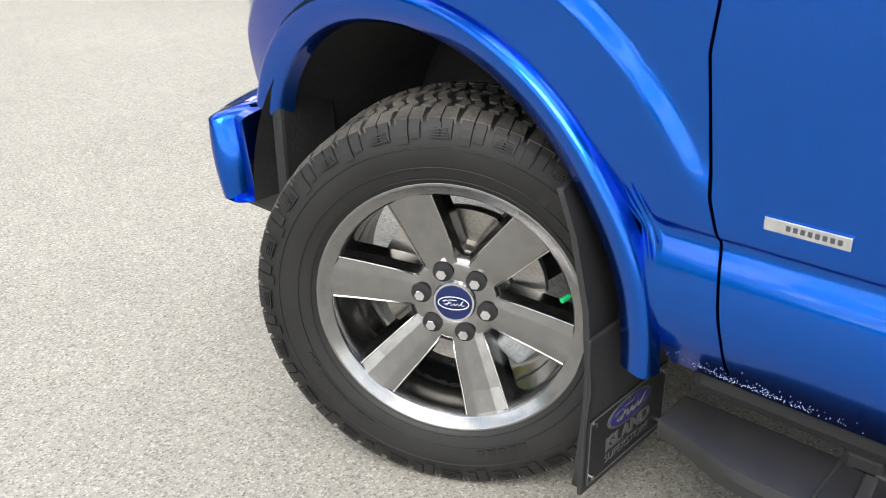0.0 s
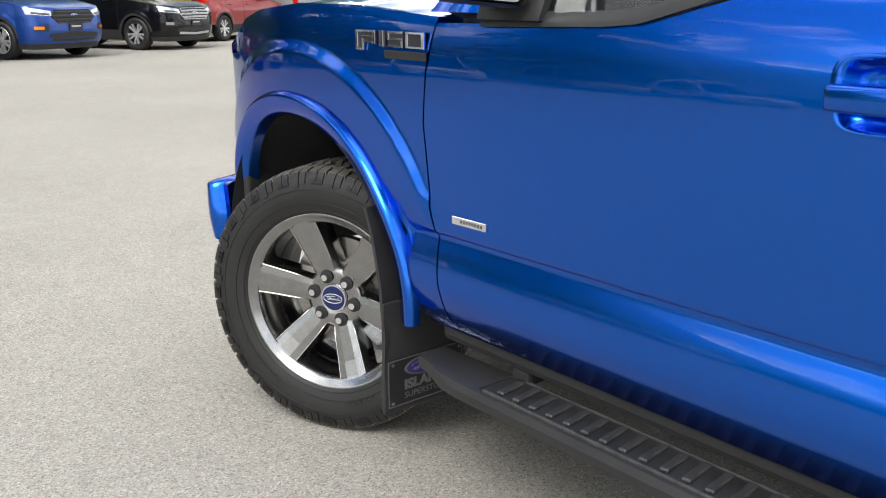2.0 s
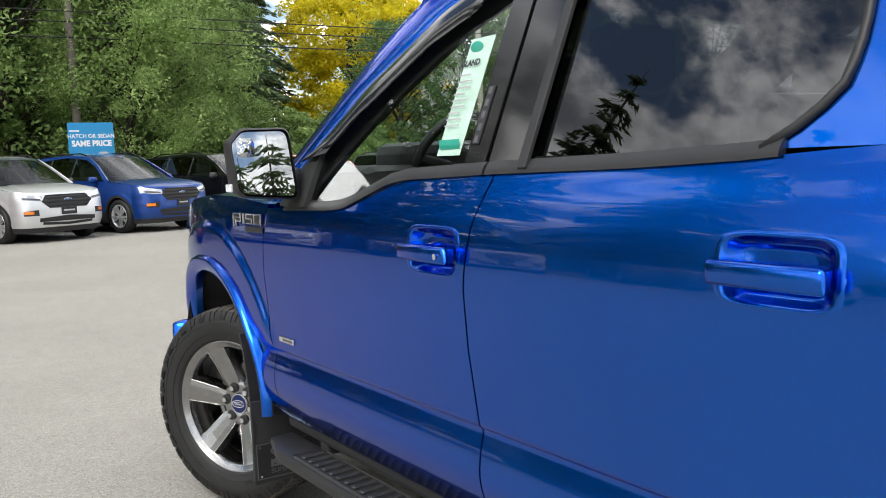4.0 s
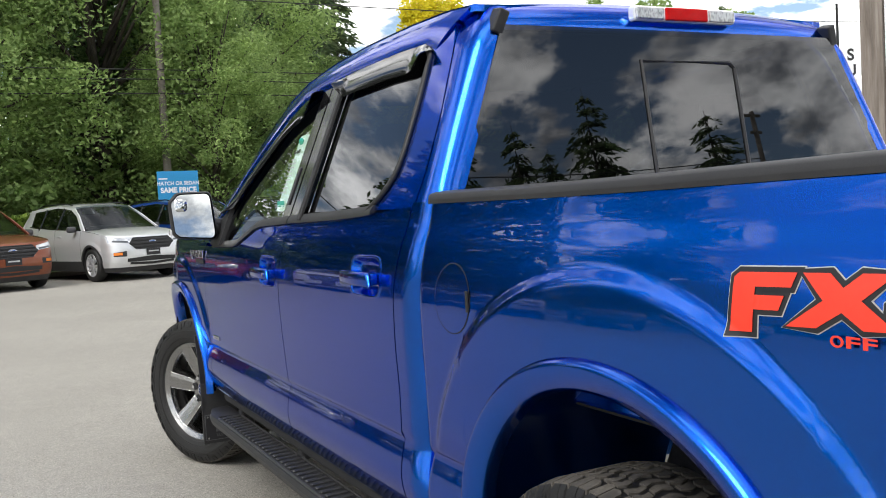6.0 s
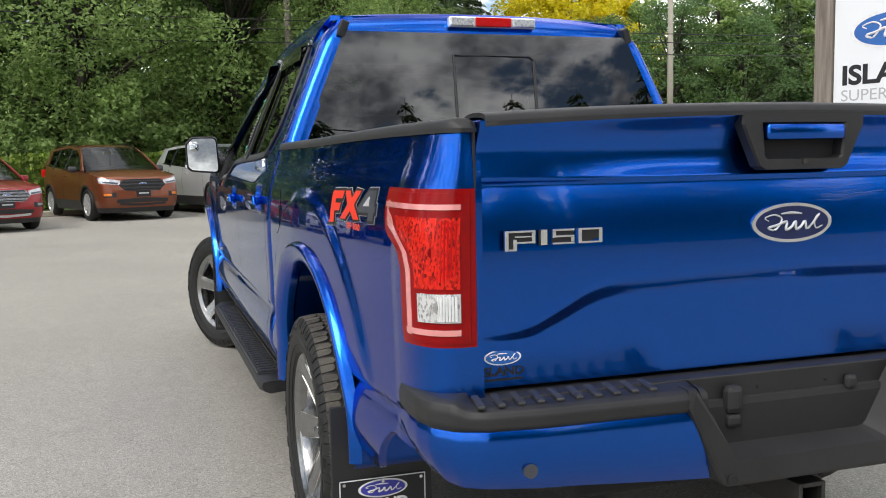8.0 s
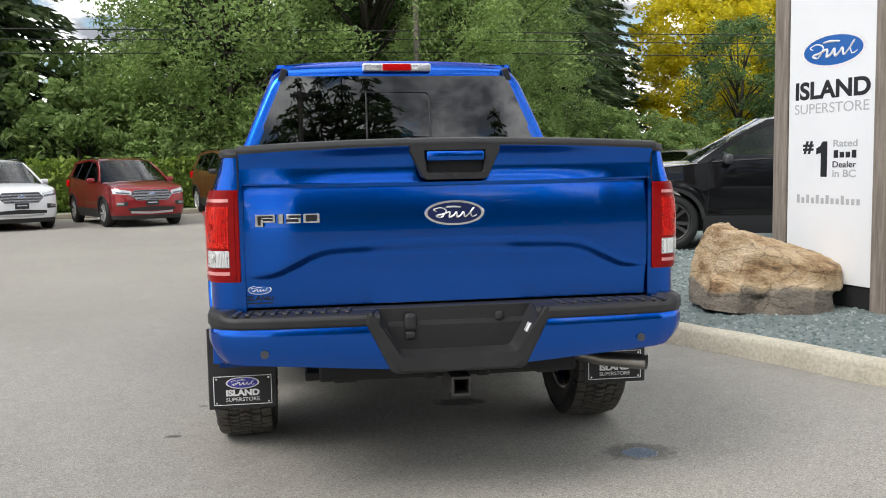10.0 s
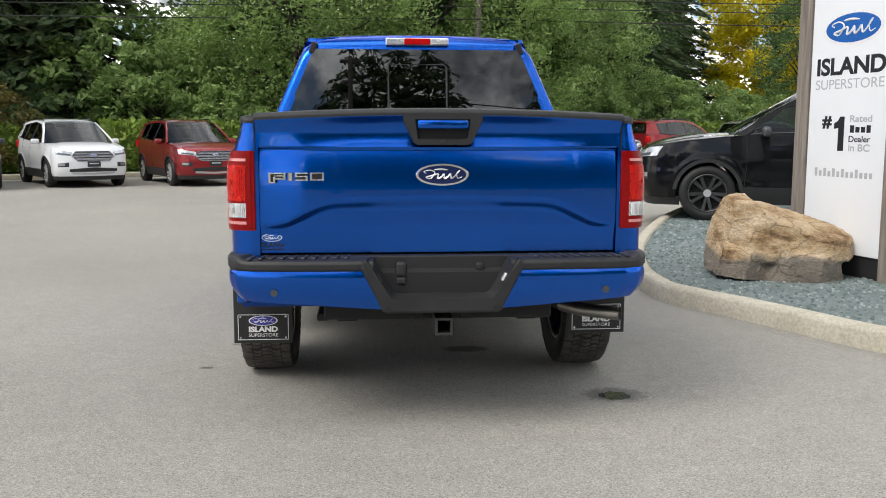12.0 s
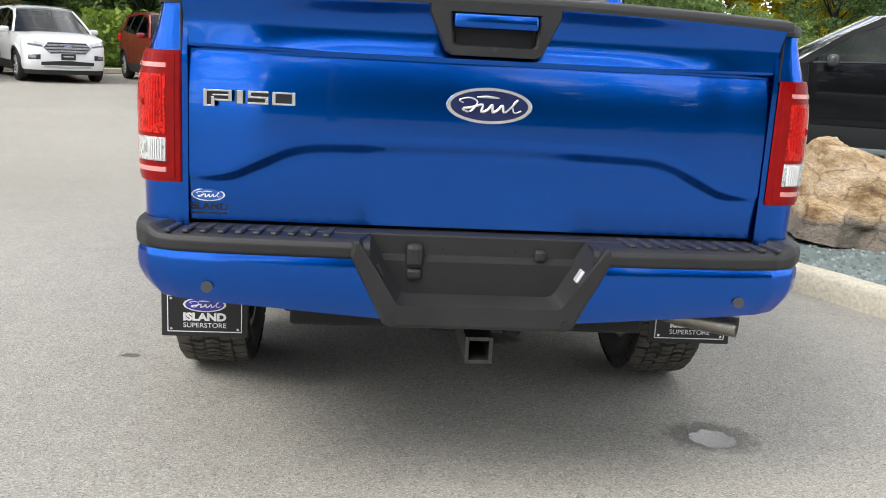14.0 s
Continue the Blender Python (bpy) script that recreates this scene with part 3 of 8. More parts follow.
        def cupf(u, v):
            a = u * 2 * math.pi
            cx, cz = math.cos(a), math.sin(a)
            r = 1 - v
            y = yh + 0.124 * r * abs(cx) ** 0.36 * (1 if cx > 0 else -1)
            z = zc + 0.064 * r * abs(cz) ** 0.44 * (1 if cz > 0 else -1)
            dep = float(np.interp(v, [0, 0.06, 0.14, 0.20, 0.34, 0.5, 1], [-0.001, 0.002, 0.002, -0.006, -0.020, -0.024, -0.025]))
            return -(side_x(y, z) + dep), y, z
        cup = part("handle_recess", sheet(cupf, 48, 22, None, s), BLUE, own, "blue hollow behind the handle", smooth=True)
        bm = bmesh.new()
        box(bm, (-s * (side_x(yh, zc) + 0.032), yh, zc - 0.004), (0.018, 0.222, 0.042), 0.009)
        box(bm, (-s * (side_x(yh, zc) + 0.018), yh + 0.085, zc - 0.004), (0.035, 0.03, 0.032), 0.006)
        box(bm, (-s * (side_x(yh, zc) + 0.018), yh - 0.085, zc - 0.004), (0.035, 0.04, 0.034), 0.006)
        hd = part("door_handle", bm, BLUE, own, "blue pull handle", smooth=True)
        if own in (L_D1,):
            bm = bmesh.new()
            disc(bm, (-s * (side_x(yh, zc) + 0.046), yh - 0.080, zc - 0.006), 0.0075, "x", 16)
            part("key_lock", bm, M_CHROME, hd, "chrome key lock")

# roof, header over the rear window, rear window
def roof(u, v):
    y = lerp(0.845, 2.46, v)
    zt = float(np.interp(y, [0.845, 1.03, 1.3, 1.66, 2.0, 2.25, 2.46], [1.918, 1.938, 1.947, 1.945, 1.927, 1.89, 1.812]))
    w = cab_x(zt) + 0.004
    x = lerp(-w, w, u)
    return x, y, zt + 0.026 * (1 - (x / w) ** 4) * min(1, (y - 0.845) / 0.25 + 0.25)
part("roof", sheet(roof, 26, 30, (0, 0, -0.02)), BLUE, truck, "blue roof panel", smooth=True)
def header(u, v):
    z = lerp(1.838, 1.925, v)
    w = cab_x(z) - 0.065
    x = lerp(-w, w, u)
    return x, 0.705 + (z - 1.4) * 0.15 + 0.075 * v ** 3 + 0.02 * (abs(x) / w) ** 4, z + 0.018 * v * (1 - (x / w) ** 2)
part("rear_roof_header", sheet(header, 24, 6, (0, 0.03, 0), -1), BLUE, truck, smooth=True)
for s in (1, -1):
    boxpart("roof_corner_cap", (-s * 0.657, 0.785, 1.858), (0.034, 0.05, 0.070), 0.005, M_BLACKPL, truck, "black roof corner cap", m=pose(0, 0, 0, 8, s * 22, 0))
def rw(u, v):
    z = lerp(1.37, 1.848, v)
    w = cab_x(z) - 0.072
    x = lerp(-w, w, u)
    return x, 0.696 + (z - 1.4) * 0.15 + 0.012 * (abs(x) / 0.85) ** 3 , z
rear_glass = part("rear_window", face_out(sheet(rw, 20, 8, None, -1)), M_TINT, truck, "dark tinted rear window", smooth=True)
bm = bmesh.new()
for pts in ([(-0.185, 1.40), (-0.185, 1.752), (0.165, 1.752)], [(0.165, 1.752), (0.185, 1.735), (0.187, 1.40)]):
    tube(bm, [(x, 0.696 + (z - 1.4) * 0.15, z) for x, z in pts], 0.007, 6)
part("slider_seal", bm, M_BLACKPL, rear_glass, "black sliding pane seal")
def cabback(u, v):
    z = lerp(0.55, 1.375, v)
    return lerp(-0.93, 0.93, u) * (1 - 0.05 * v), 0.745 - 0.045 * v, z
part("cab_back_panel", sheet(cabback, 6, 6, None, -1), BLUE, truck)
# high brake lamp
lamp = boxpart("high_brake_lamp", (0, 0.768, 1.896), (0.40, 0.034, 0.046), 0.008, M_LENSW, truck, "clear high-mounted lamp housing")
boxpart("brake_lens", (0, 0.754, 1.896), (0.165, 0.022, 0.039), 0.004, M_LENSR, lamp, "red lens")
for s in (1, -1):
    boxpart("cargo_lens", (s * 0.143, 0.754, 1.896), (0.105, 0.020, 0.036), 0.004, M_FACETW, lamp, "clear lens")
# windscreen and hood
def wind(u, v):
    y, z = lerp(3.13, 2.44, v), lerp(1.235, 1.828, v)
    w = lerp(0.915, 0.70, v)
    x = lerp(-w, w, u)
    return x, y + 0.16 * (1 - (x / w) ** 2) * (1 - 0.4 * v), z + 0.02 * (1 - (x / w) ** 2)
part("windscreen", face_out(sheet(wind, 20, 10, None, -1)), M_CLEAR, truck, "clear windscreen", smooth=True)
def hood(u, v):
    y = lerp(3.17, 4.27, v)
    x = lerp(-1, 1, u)
    w = side_x(min(y, 4.2), hood_z(y)) - 0.012
    z = hood_z(y) - 0.004 + 0.075 * (1 - x * x) * (1 - 0.3 * v) + 0.025 * sstep(0.78, 0.66, abs(x)) * (1 - v * 0.5)
    return x * w, y + 0.10 * (1 - x * x) * v, z
part("hood", sheet(hood, 40, 24, (0, 0, -0.03), -1), BLUE, truck, "blue sculpted hood", smooth=True)
boxpart("cowl", (0, 3.16, 1.20), (1.75, 0.14, 0.05), 0.01, M_BLACKPL, truck)
# front end
grille = boxpart("grille", (0, 4.39, 0.98), (1.16, 0.10, 0.36), 0.03, M_BLACKPL, truck, "black grille with cross bars")
for zz in (0.90, 0.98, 1.06):
    boxpart("grille_bar", (0, 4.445, zz), (1.06, 0.035, 0.035), 0.01, M_STEEL, grille)
for s in (1, -1):
    hl = boxpart("headlamp", (-s * 0.700, 4.265, 0.99), (0.28, 0.20, 0.34), 0.05, M_HEAD, truck, "clear headlamp", m=pose(0, 0, 0, 0, 0, s * 18))
    boxpart("lamp_bezel", (-s * 0.745, 4.40, 0.99), (0.05, 0.05, 0.3), 0.01, M_BLACKPL, hl)
def fbump(u, v):
    a = lerp(-1, 1, u)
    top = max(0.0, v - 0.72) / 0.28
    fv = min(1.0, v / 0.72)
    z = lerp(0.455, 0.642, fv) + 0.018 * math.sin(top * math.pi / 2)
    inn = 0.115 * top ** 1.8
    e = abs(a)
    bow = 0.008 * math.sin(fv * math.pi)
    sg = 1 if a > 0 else -1
    if e > 0.86:
        k = (e - 0.86) / 0.14
        return sg * (0.972 + 0.006 * k + bow - inn - 0.045 * k ** 3), 4.40 - 0.045 * k - 0.03 * (1 - fv) - 0.012 * math.sin(fv * math.pi) * k, z
    x = e / 0.86
    y = 4.57 - 0.17 * max(0.0, (x - 0.45) / 0.55) ** 2.4 - 0.04 * (1 - fv) + bow - inn
    return sg * x * (0.972 + bow - inn), y, z
part("front_bumper", sheet(fbump, 60, 18, (0, -0.03, 0), -1), BLUE, truck, "blue front bumper", smooth=True)
boxpart("bumper_valance", (0, 4.36, 0.44), (1.75, 0.18, 0.10), 0.02, M_BLACKPL, truck)
for s in (1, -1):
    boxpart("front_splash_shield", (-s * 0.83, 4.225, 0.63), (0.20, 0.03, 0.34), 0.01, M_LINER, truck, m=pose(0, 0, 0, 0, 0, s * 12))

# underbody, interior, bed
boxpart("chassis_rail", (-0.42, 1.7, 0.53), (0.10, 5.4, 0.14), 0.01, M_DARK, truck)
boxpart("chassis_rail", (0.42, 1.7, 0.53), (0.10, 5.4, 0.14), 0.01, M_DARK, truck)
boxpart("floor_pan", (0, 2.05, 0.60), (1.82, 2.5, 0.14), 0.02, M_DARK, truck)
boxpart("engine_bay", (0, 3.85, 0.78), (0.84, 1.0, 0.60), 0.03, M_DARK, truck)
boxpart("front_axle", (0, 3.69, 0.40), (1.50, 0.10, 0.10), 0.03, M_DARK, truck)
bm = bmesh.new()
tube(bm, [(-0.80, 0, 0.405), (0.80, 0, 0.405)], 0.045, 12)
tube(bm, [(0, -0.13, 0.41), (0, 0.15, 0.41)], [0.10, 0.14], 12)
part("rear_axle", bm, M_DARK, truck, smooth=True)
boxpart("fuel_tank", (-0.2, 1.9, 0.46), (0.40, 1.1, 0.18), 0.04, M_DARK, truck)
for s in (1, -1):
    boxpart("rocker_panel", (-s * 0.90, 2.0, 0.47), (0.08, 2.35, 0.09), 0.02, M_DARK, truck)
    bm = bmesh.new()
    tube(bm, [(-s * 0.60, 0.06, 0.42), (-s * 0.62, -0.02, 0.92)], 0.035, 10)
    part("shock_absorber", bm, M_CAST, truck, smooth=True)
    boxpart("leaf_spring", (-s * 0.55, 0.0, 0.40), (0.065, 1.2, 0.04), 0.01, M_DARK, truck)
boxpart("bed_floor", (0, -0.24, 0.90), (1.60, 1.80, 0.04), 0.005, M_DARK, truck)
boxpart("bed_front_wall", (0, 0.655, 1.13), (1.74, 0.05, 0.48), 0.01, BLUE, truck)
for s in (1, -1):
    boxpart("bed_inner_wall", (-s * 0.79, -0.24, 1.13), (0.05, 1.80, 0.48), 0.01, BLUE, truck)
    boxpart("inner_wheel_tub", (-s * 0.68, -0.05, 1.0), (0.22, 0.95, 0.18), 0.06, BLUE, truck)
    def rail(u, v):
        y = lerp(0.700, -1.160, u)
        a = v * math.pi
        xo, xi = side_x(max(y, -0.93), 1.38) + 0.006, 0.80
        if y < -0.93:
            k = min(1.0, (-0.93 - y) / 0.232) ** (1 / 0.62)
            xo = 0.812 + (xo - 0.812) * pw(math.sqrt(max(0.0, 1 - k * k)), 0.62)
        z = 1.374 + 0.012 * sstep(0.2, -0.9, y)
        end = math.sqrt(max(0.0, 1 - (max(0.0, u - 0.985) / 0.015) ** 2))
        return -lerp(xo, xi, (1 - math.cos(a)) / 2), y, z - 0.004 + 0.023 * pw(math.sin(a), 0.5) * end
    part("bed_rail_cap", sheet(rail, 130, 12, (0, 0, -0.01), -s), M_BLACKPL, truck, "black bed rail cap", smooth=True)
# interior
dash = boxpart("dashboard", (0, 2.95, 1.19), (1.62, 0.40, 0.30), 0.06, M_BLACKPL, truck, "black dashboard")
boxpart("instrument_hood", (-0.40, 2.92, 1.355), (0.44, 0.24, 0.12), 0.04, M_BLACKPL, dash)
boxpart("centre_screen", (0.0, 2.74, 1.24), (0.24, 0.03, 0.15), 0.01, M_GLOSSBLK, dash)
bm = bmesh.new()
ring = []
for k in range(29):
    a = 2 * math.pi * k / 28
    ring.append((-0.40 + 0.185 * math.cos(a), 2.80 - 0.185 * math.sin(a) * 0.38, 1.325 + 0.185 * math.sin(a) * 0.92))
tube(bm, ring, 0.017, 8, cap=False)
for a in (0.2, math.pi - 0.2, -math.pi / 2):
    tube(bm, [(-0.40, 2.82, 1.325), (-0.40 + 0.18 * math.cos(a), 2.80 - 0.18 * math.sin(a) * 0.38, 1.325 + 0.18 * math.sin(a) * 0.92)], 0.018, 6)
part("steering_wheel", bm, M_BLACKPL, truck, "black steering wheel", smooth=True)
bm = bmesh.new()
tube(bm, [(-0.40, 2.81, 1.32), (-0.40, 2.95, 1.24)], 0.035, 10)
part("steering_column", bm, M_BLACKPL, truck)


def truck_seat(x, y, w):
    st = boxpart("seat", (x, y, 0.90), (w, 0.52, 0.18), 0.06, M_SEAT, truck, "dark grey cloth seat")
    boxpart("seat_back", (x, y - 0.28, 1.22), (w, 0.15, 0.58), 0.06, M_SEAT, st, m=pose(0, 0, 0, 10, 0, 0))
    boxpart("headrest", (x, y - 0.34, 1.60), (0.26, 0.10, 0.17), 0.04, M_SEAT, st)


truck_seat(-0.42, 2.28, 0.52)
truck_seat(0.42, 2.28, 0.52)
truck_seat(-0.40, 1.32, 0.66)
truck_seat(0.40, 1.32, 0.66)
boxpart("centre_console", (0, 2.3, 0.92), (0.26, 0.62, 0.28), 0.04, M_BLACKPL, truck)
boxpart("headliner", (0, 1.6, 1.885), (1.26, 1.5, 0.02), 0.005, M_LGREY, truck)
boxpart("inner_mirror", (-0.05, 2.62, 1.66), (0.24, 0.03, 0.07), 0.012, M_BLACKPL, truck)
for s in (1, -1):
    part("pillar_inner_trim", strip(out_top[:8], [(y - 0.065, z - 0.045) for y, z in in_top[:8]], 4, -0.045, s, 0.02), M_BLACKPL, truck, "black inner trim of the windscreen pillar", smooth=True)
    bm = bmesh.new()
    tube(bm, [(-s * x, y, z) for x, y, z in ((0.800, 2.74, 1.475), (0.765, 2.70, 1.490), (0.745, 2.62, 1.545), (0.725, 2.53, 1.615), (0.725, 2.47, 1.665), (0.755, 2.45, 1.690))], 0.014, 10)
    part("grab_handle", bm, M_BLACKPL, truck, "black grab handle on the pillar", smooth=True)
# window sticker
stk = part("window_sticker", sheet(lambda u, v: (-(cab_x(lerp(1.362, 1.66, v)) - 0.012), lerp(2.038, 2.142, u), lerp(1.362, 1.66, v)), 2, 6, (0.001, 0, 0), 1), M_PAPER, L_D1, "pale green paper price sticker")
sx = lambda z: -(cab_x(z) - 0.0105)
tm = lambda y, z: Matrix.Translation((sx(z) - 0.004, y, z)) @ pose(0, 0, 0, 90, 0, -90) @ pose(0, 0, 0, -22.8, 0, 0)
text_part("print", "ISLAND", 0.024, tm(2.147, 1.588), M_BLKPRINT, stk, 0.0005, bold=0.0006)
for k in range(9):
    bm = bmesh.new()
    box(bm, (sx(1.56 - 0.016 * k) - 0.0035, 2.105 + (0.008 if k % 3 == 0 else 0), 1.565 - 0.016 * k), (0.001, 0.05 if k % 3 == 0 else 0.065, 0.004))
    part("print", bm, M_LGREY, stk)
bm = bmesh.new()
box(bm, (sx(1.385) - 0.003, 2.090, 1.390), (0.001, 0.090, 0.024))
part("print", bm, M_TEAL, stk)
bm = bmesh.new()
disc(bm, (sx(1.636) - 0.004, 2.102, 1.636), 0.028, "x", 20, 0.014, 0.001)
part("print", bm, M_TEAL, stk)
keypad = boxpart("keypad", (-(cab_x(1.455) + 0.004), 1.958, 1.455), (0.006, 0.026, 0.150), 0.002, M_BLKPRINT, L_D1, "black door keypad", m=pose(0, 0, 0, 0, 22.8, 0))
for k in range(5):
    z = 1.398 + 0.029 * k
    boxpart("keypad_button", (-(cab_x(z) + 0.0075), 1.958, z), (0.002, 0.014, 0.019), 0.001, M_DARKPRINT, keypad, "pale keypad button", m=pose(0, 0, 0, 0, 22.8, 0))

# ---- tailgate ----
def gate_line(x):
    return float(np.interp(abs(x), [0.0, 0.20, 0.45, 0.50, 0.54, 0.67, 0.71, 0.75, 0.82], [1.043, 1.040, 1.033, 1.026, 1.012, 0.938, 0.926, 0.921, 0.920]))
def gate_y(x, z):
    line = gate_line(x)
    w = 0.036 * sstep(0.79, 0.50, abs(x)) + 0.008
    d = 0.026 * sstep(line - w - 0.006, line + 0.012, z) * (0.20 + 0.80 * sstep(0.80, 0.58, abs(x))) + 0.003 - 0.010 * sstep(0.93, 0.82, z)
    d -= 0.019 * min(1.0, max(0.0, (z - 1.03) / 0.228)) ** 2.8
    if z > 1.258:
        k = sstep(1.258, 1.266, z)
        m = sstep(0.78, 0.30, abs(x))
        d += k * (0.018 - 0.022 * math.sin(min(1, (z - 1.258) / 0.125) * math.pi) * m) + 0.032 * sstep(1.33, 1.40, z)
    d -= 0.004 * (abs(x) / 0.8) ** 3
    return -1.152 - d
def gate_crown(x, z):
    return 0.024 * (1 - (x / 0.8035) ** 2) * sstep(1.29, 1.39, z)
def gate_skin(u, v):
    x, z = lerp(-0.8025, 0.8025, u), lerp(0.803, 1.398, v)
    return x, gate_y(x, z), z + gate_crown(x, z)
gate = part("tailgate", sheet(gate_skin, 120, 120, (0, 0.05, 0)), BLUE, truck, "blue sculpted tailgate", smooth=True)
def gcap(u, v):
    a = v * math.pi
    x = lerp(-0.8035, 0.8035, u)
    return x, -1.152 + 0.068 * math.cos(a), 1.392 + gate_crown(x, 1.40) + 0.022 * pw(math.sin(a), 0.5)
for s in (1, -1):
    boxpart("tailgate_seal", (-s * 0.8075, -1.126, 1.10), (0.0050, 0.07, 0.585), 0.001, M_DARK, gate, "dark gap seal")
part("tailgate_cap", sheet(gcap, 40, 12, (0, 0, -0.01)), M_BLACKPL, gate, "black tailgate top moulding", smooth=True)
bm = bmesh.new()
rim = [(-0.173, 0.076), (-0.173, 0.045), (-0.128, -0.052), (-0.112, -0.062), (0.112, -0.062), (0.128, -0.052), (0.173, 0.045), (0.173, 0.076)]
hole = [(-0.118, 0.048), (-0.116, 0.030), (-0.110, -0.030), (-0.102, -0.036), (0.102, -0.036), (0.110, -0.030), (0.116, 0.030), (0.118, 0.048)]
rings = [[bm.verts.new((0.006 + x * k, y, 1.339 + z * k)) for x, z in loop] for loop, k, y in
         ((rim, 1.0, -1.185), (rim, 1.0, -1.214), (rim, 0.975, -1.221), (hole, 1.03, -1.221), (hole, 0.985, -1.216), (hole, 0.95, -1.190))]
for r0, r1 in zip(rings, rings[1:]):
    for k in range(8):
        bm.faces.new((r0[k], r0[(k + 1) % 8], r1[(k + 1) % 8], r1[k]))
bm.faces.new(rings[-1])
bmesh.ops.recalc_face_normals(bm, faces=bm.faces)
bez = part("handle_bezel", bm, M_BLACKPL, gate, "black handle bezel")
boxpart("handle_pocket", (0.006, -1.1885, 1.337), (0.206, 0.010, 0.070), 0.002, M_DARK, bez)
boxpart("tailgate_handle", (0.006, -1.216, 1.366), (0.222, 0.030, 0.038), 0.008, BLUE, bez, "blue pull handle", smooth=True)
bm = bmesh.new()
disc(bm, (0.006, -1.220, 1.296), 0.007, "y", 14)
part("key_lock", bm, M_STEELDK, bez)


M_SCRIPT = plain("satin_silver", (0.70, 0.71, 0.73), 0.32, 0.6)
SCRIPT = [
    ([(-0.60, 0.12), (-0.70, 0.28), (-0.46, 0.42), (-0.28, 0.18), (-0.44, -0.34), (-0.62, -0.22), (-0.40, -0.10), (-0.16, 0.06), (-0.18, -0.34), (-0.04, -0.22), (0.06, 0.06),
      (0.08, -0.34), (0.20, -0.20), (0.30, 0.06), (0.34, -0.34), (0.48, -0.10), (0.66, 0.40), (0.54, 0.10), (0.58, -0.32), (0.74, -0.20)], 0.026),
    ([(-0.30, 0.46), (-0.05, 0.50), (0.22, 0.44)], 0.026),
]


def oval_badge(c, rx, ry, parent, m_in, chrome=True, name="oval_badge", pale=None):
    """A plain oval emblem on a face that looks to -y."""
    bm = bmesh.new()
    pts = [(rx * math.cos(2 * math.pi * k / 40), ry * math.sin(2 * math.pi * k / 40)) for k in range(40)]
    prism(bm, pts, 0.006 if chrome else 0.001, pose(*c, 90, 0, 0), 0.002 if chrome else 0)
    rim = part(name, bm, M_CHROME if chrome else (pale or M_WHITE), parent, "oval emblem with a pale rim")
    bm = bmesh.new()
    k1 = 0.90
    prism(bm, [(x * k1, y * (k1 - 0.06)) for x, y in pts], 0.0012, pose(c[0], c[1] - (0.006 if chrome else 0.001), c[2], 90, 0, 0))
    field = part("enamel_field", bm, m_in, rim)
    bm = bmesh.new()
    # a plain flowing curl stands in for the script
    yb = c[1] - (0.0078 if chrome else 0.0026)
    for stroke, wd in SCRIPT:
        pts = [Vector(q) for q in stroke]
        fine = []
        for k in range(len(pts) - 1):
            p0, p1, p2, p3 = pts[max(k - 1, 0)], pts[k], pts[k + 1], pts[min(k + 2, len(pts) - 1)]
            for t in (0, 0.25, 0.5, 0.75):
                fine.append(0.5 * ((2 * p1) + (p2 - p0) * t + (2 * p0 - 5 * p1 + 4 * p2 - p3) * t * t + (3 * p1 - p0 - 3 * p2 + p3) * t ** 3))
        fine.append(pts[-1])
        n = len(fine) - 1
        tube(bm, [(c[0] + rx * q.x, yb, c[2] + ry * q.y) for q in fine], [rx * wd * (0.45 + 0.75 * math.sin(math.pi * k / n)) for k in range(n + 1)], 5)
    part("script_stroke", bm, M_SCRIPT if chrome else (pale or M_WHITE), rim)
    return rim


oval_badge((0.006, gate_y(0, 1.143) + 0.002, 1.148), 0.117, 0.048, gate, M_NAVY)
oval_badge((-0.742, gate_y(-0.742, 0.87) - 0.0010, 0.872), 0.045, 0.018, gate, M_OVAL, False, "oval_sticker")
text_part("sticker_print", "ISLAND", 0.1, pose(-0.794, gate_y(-0.75, 0.83) - 0.0015, 0.829, 90, 0, 0), M_BLKPRINT, gate, 0.0004, bold=0.003, fit=(0.105, 0.021))
bm = bmesh.new()
box(bm, (-0.742, gate_y(-0.75, 0.82) - 0.0012, 0.820), (0.10, 0.001, 0.005))
part("sticker_print", bm, M_BLKPRINT, gate)


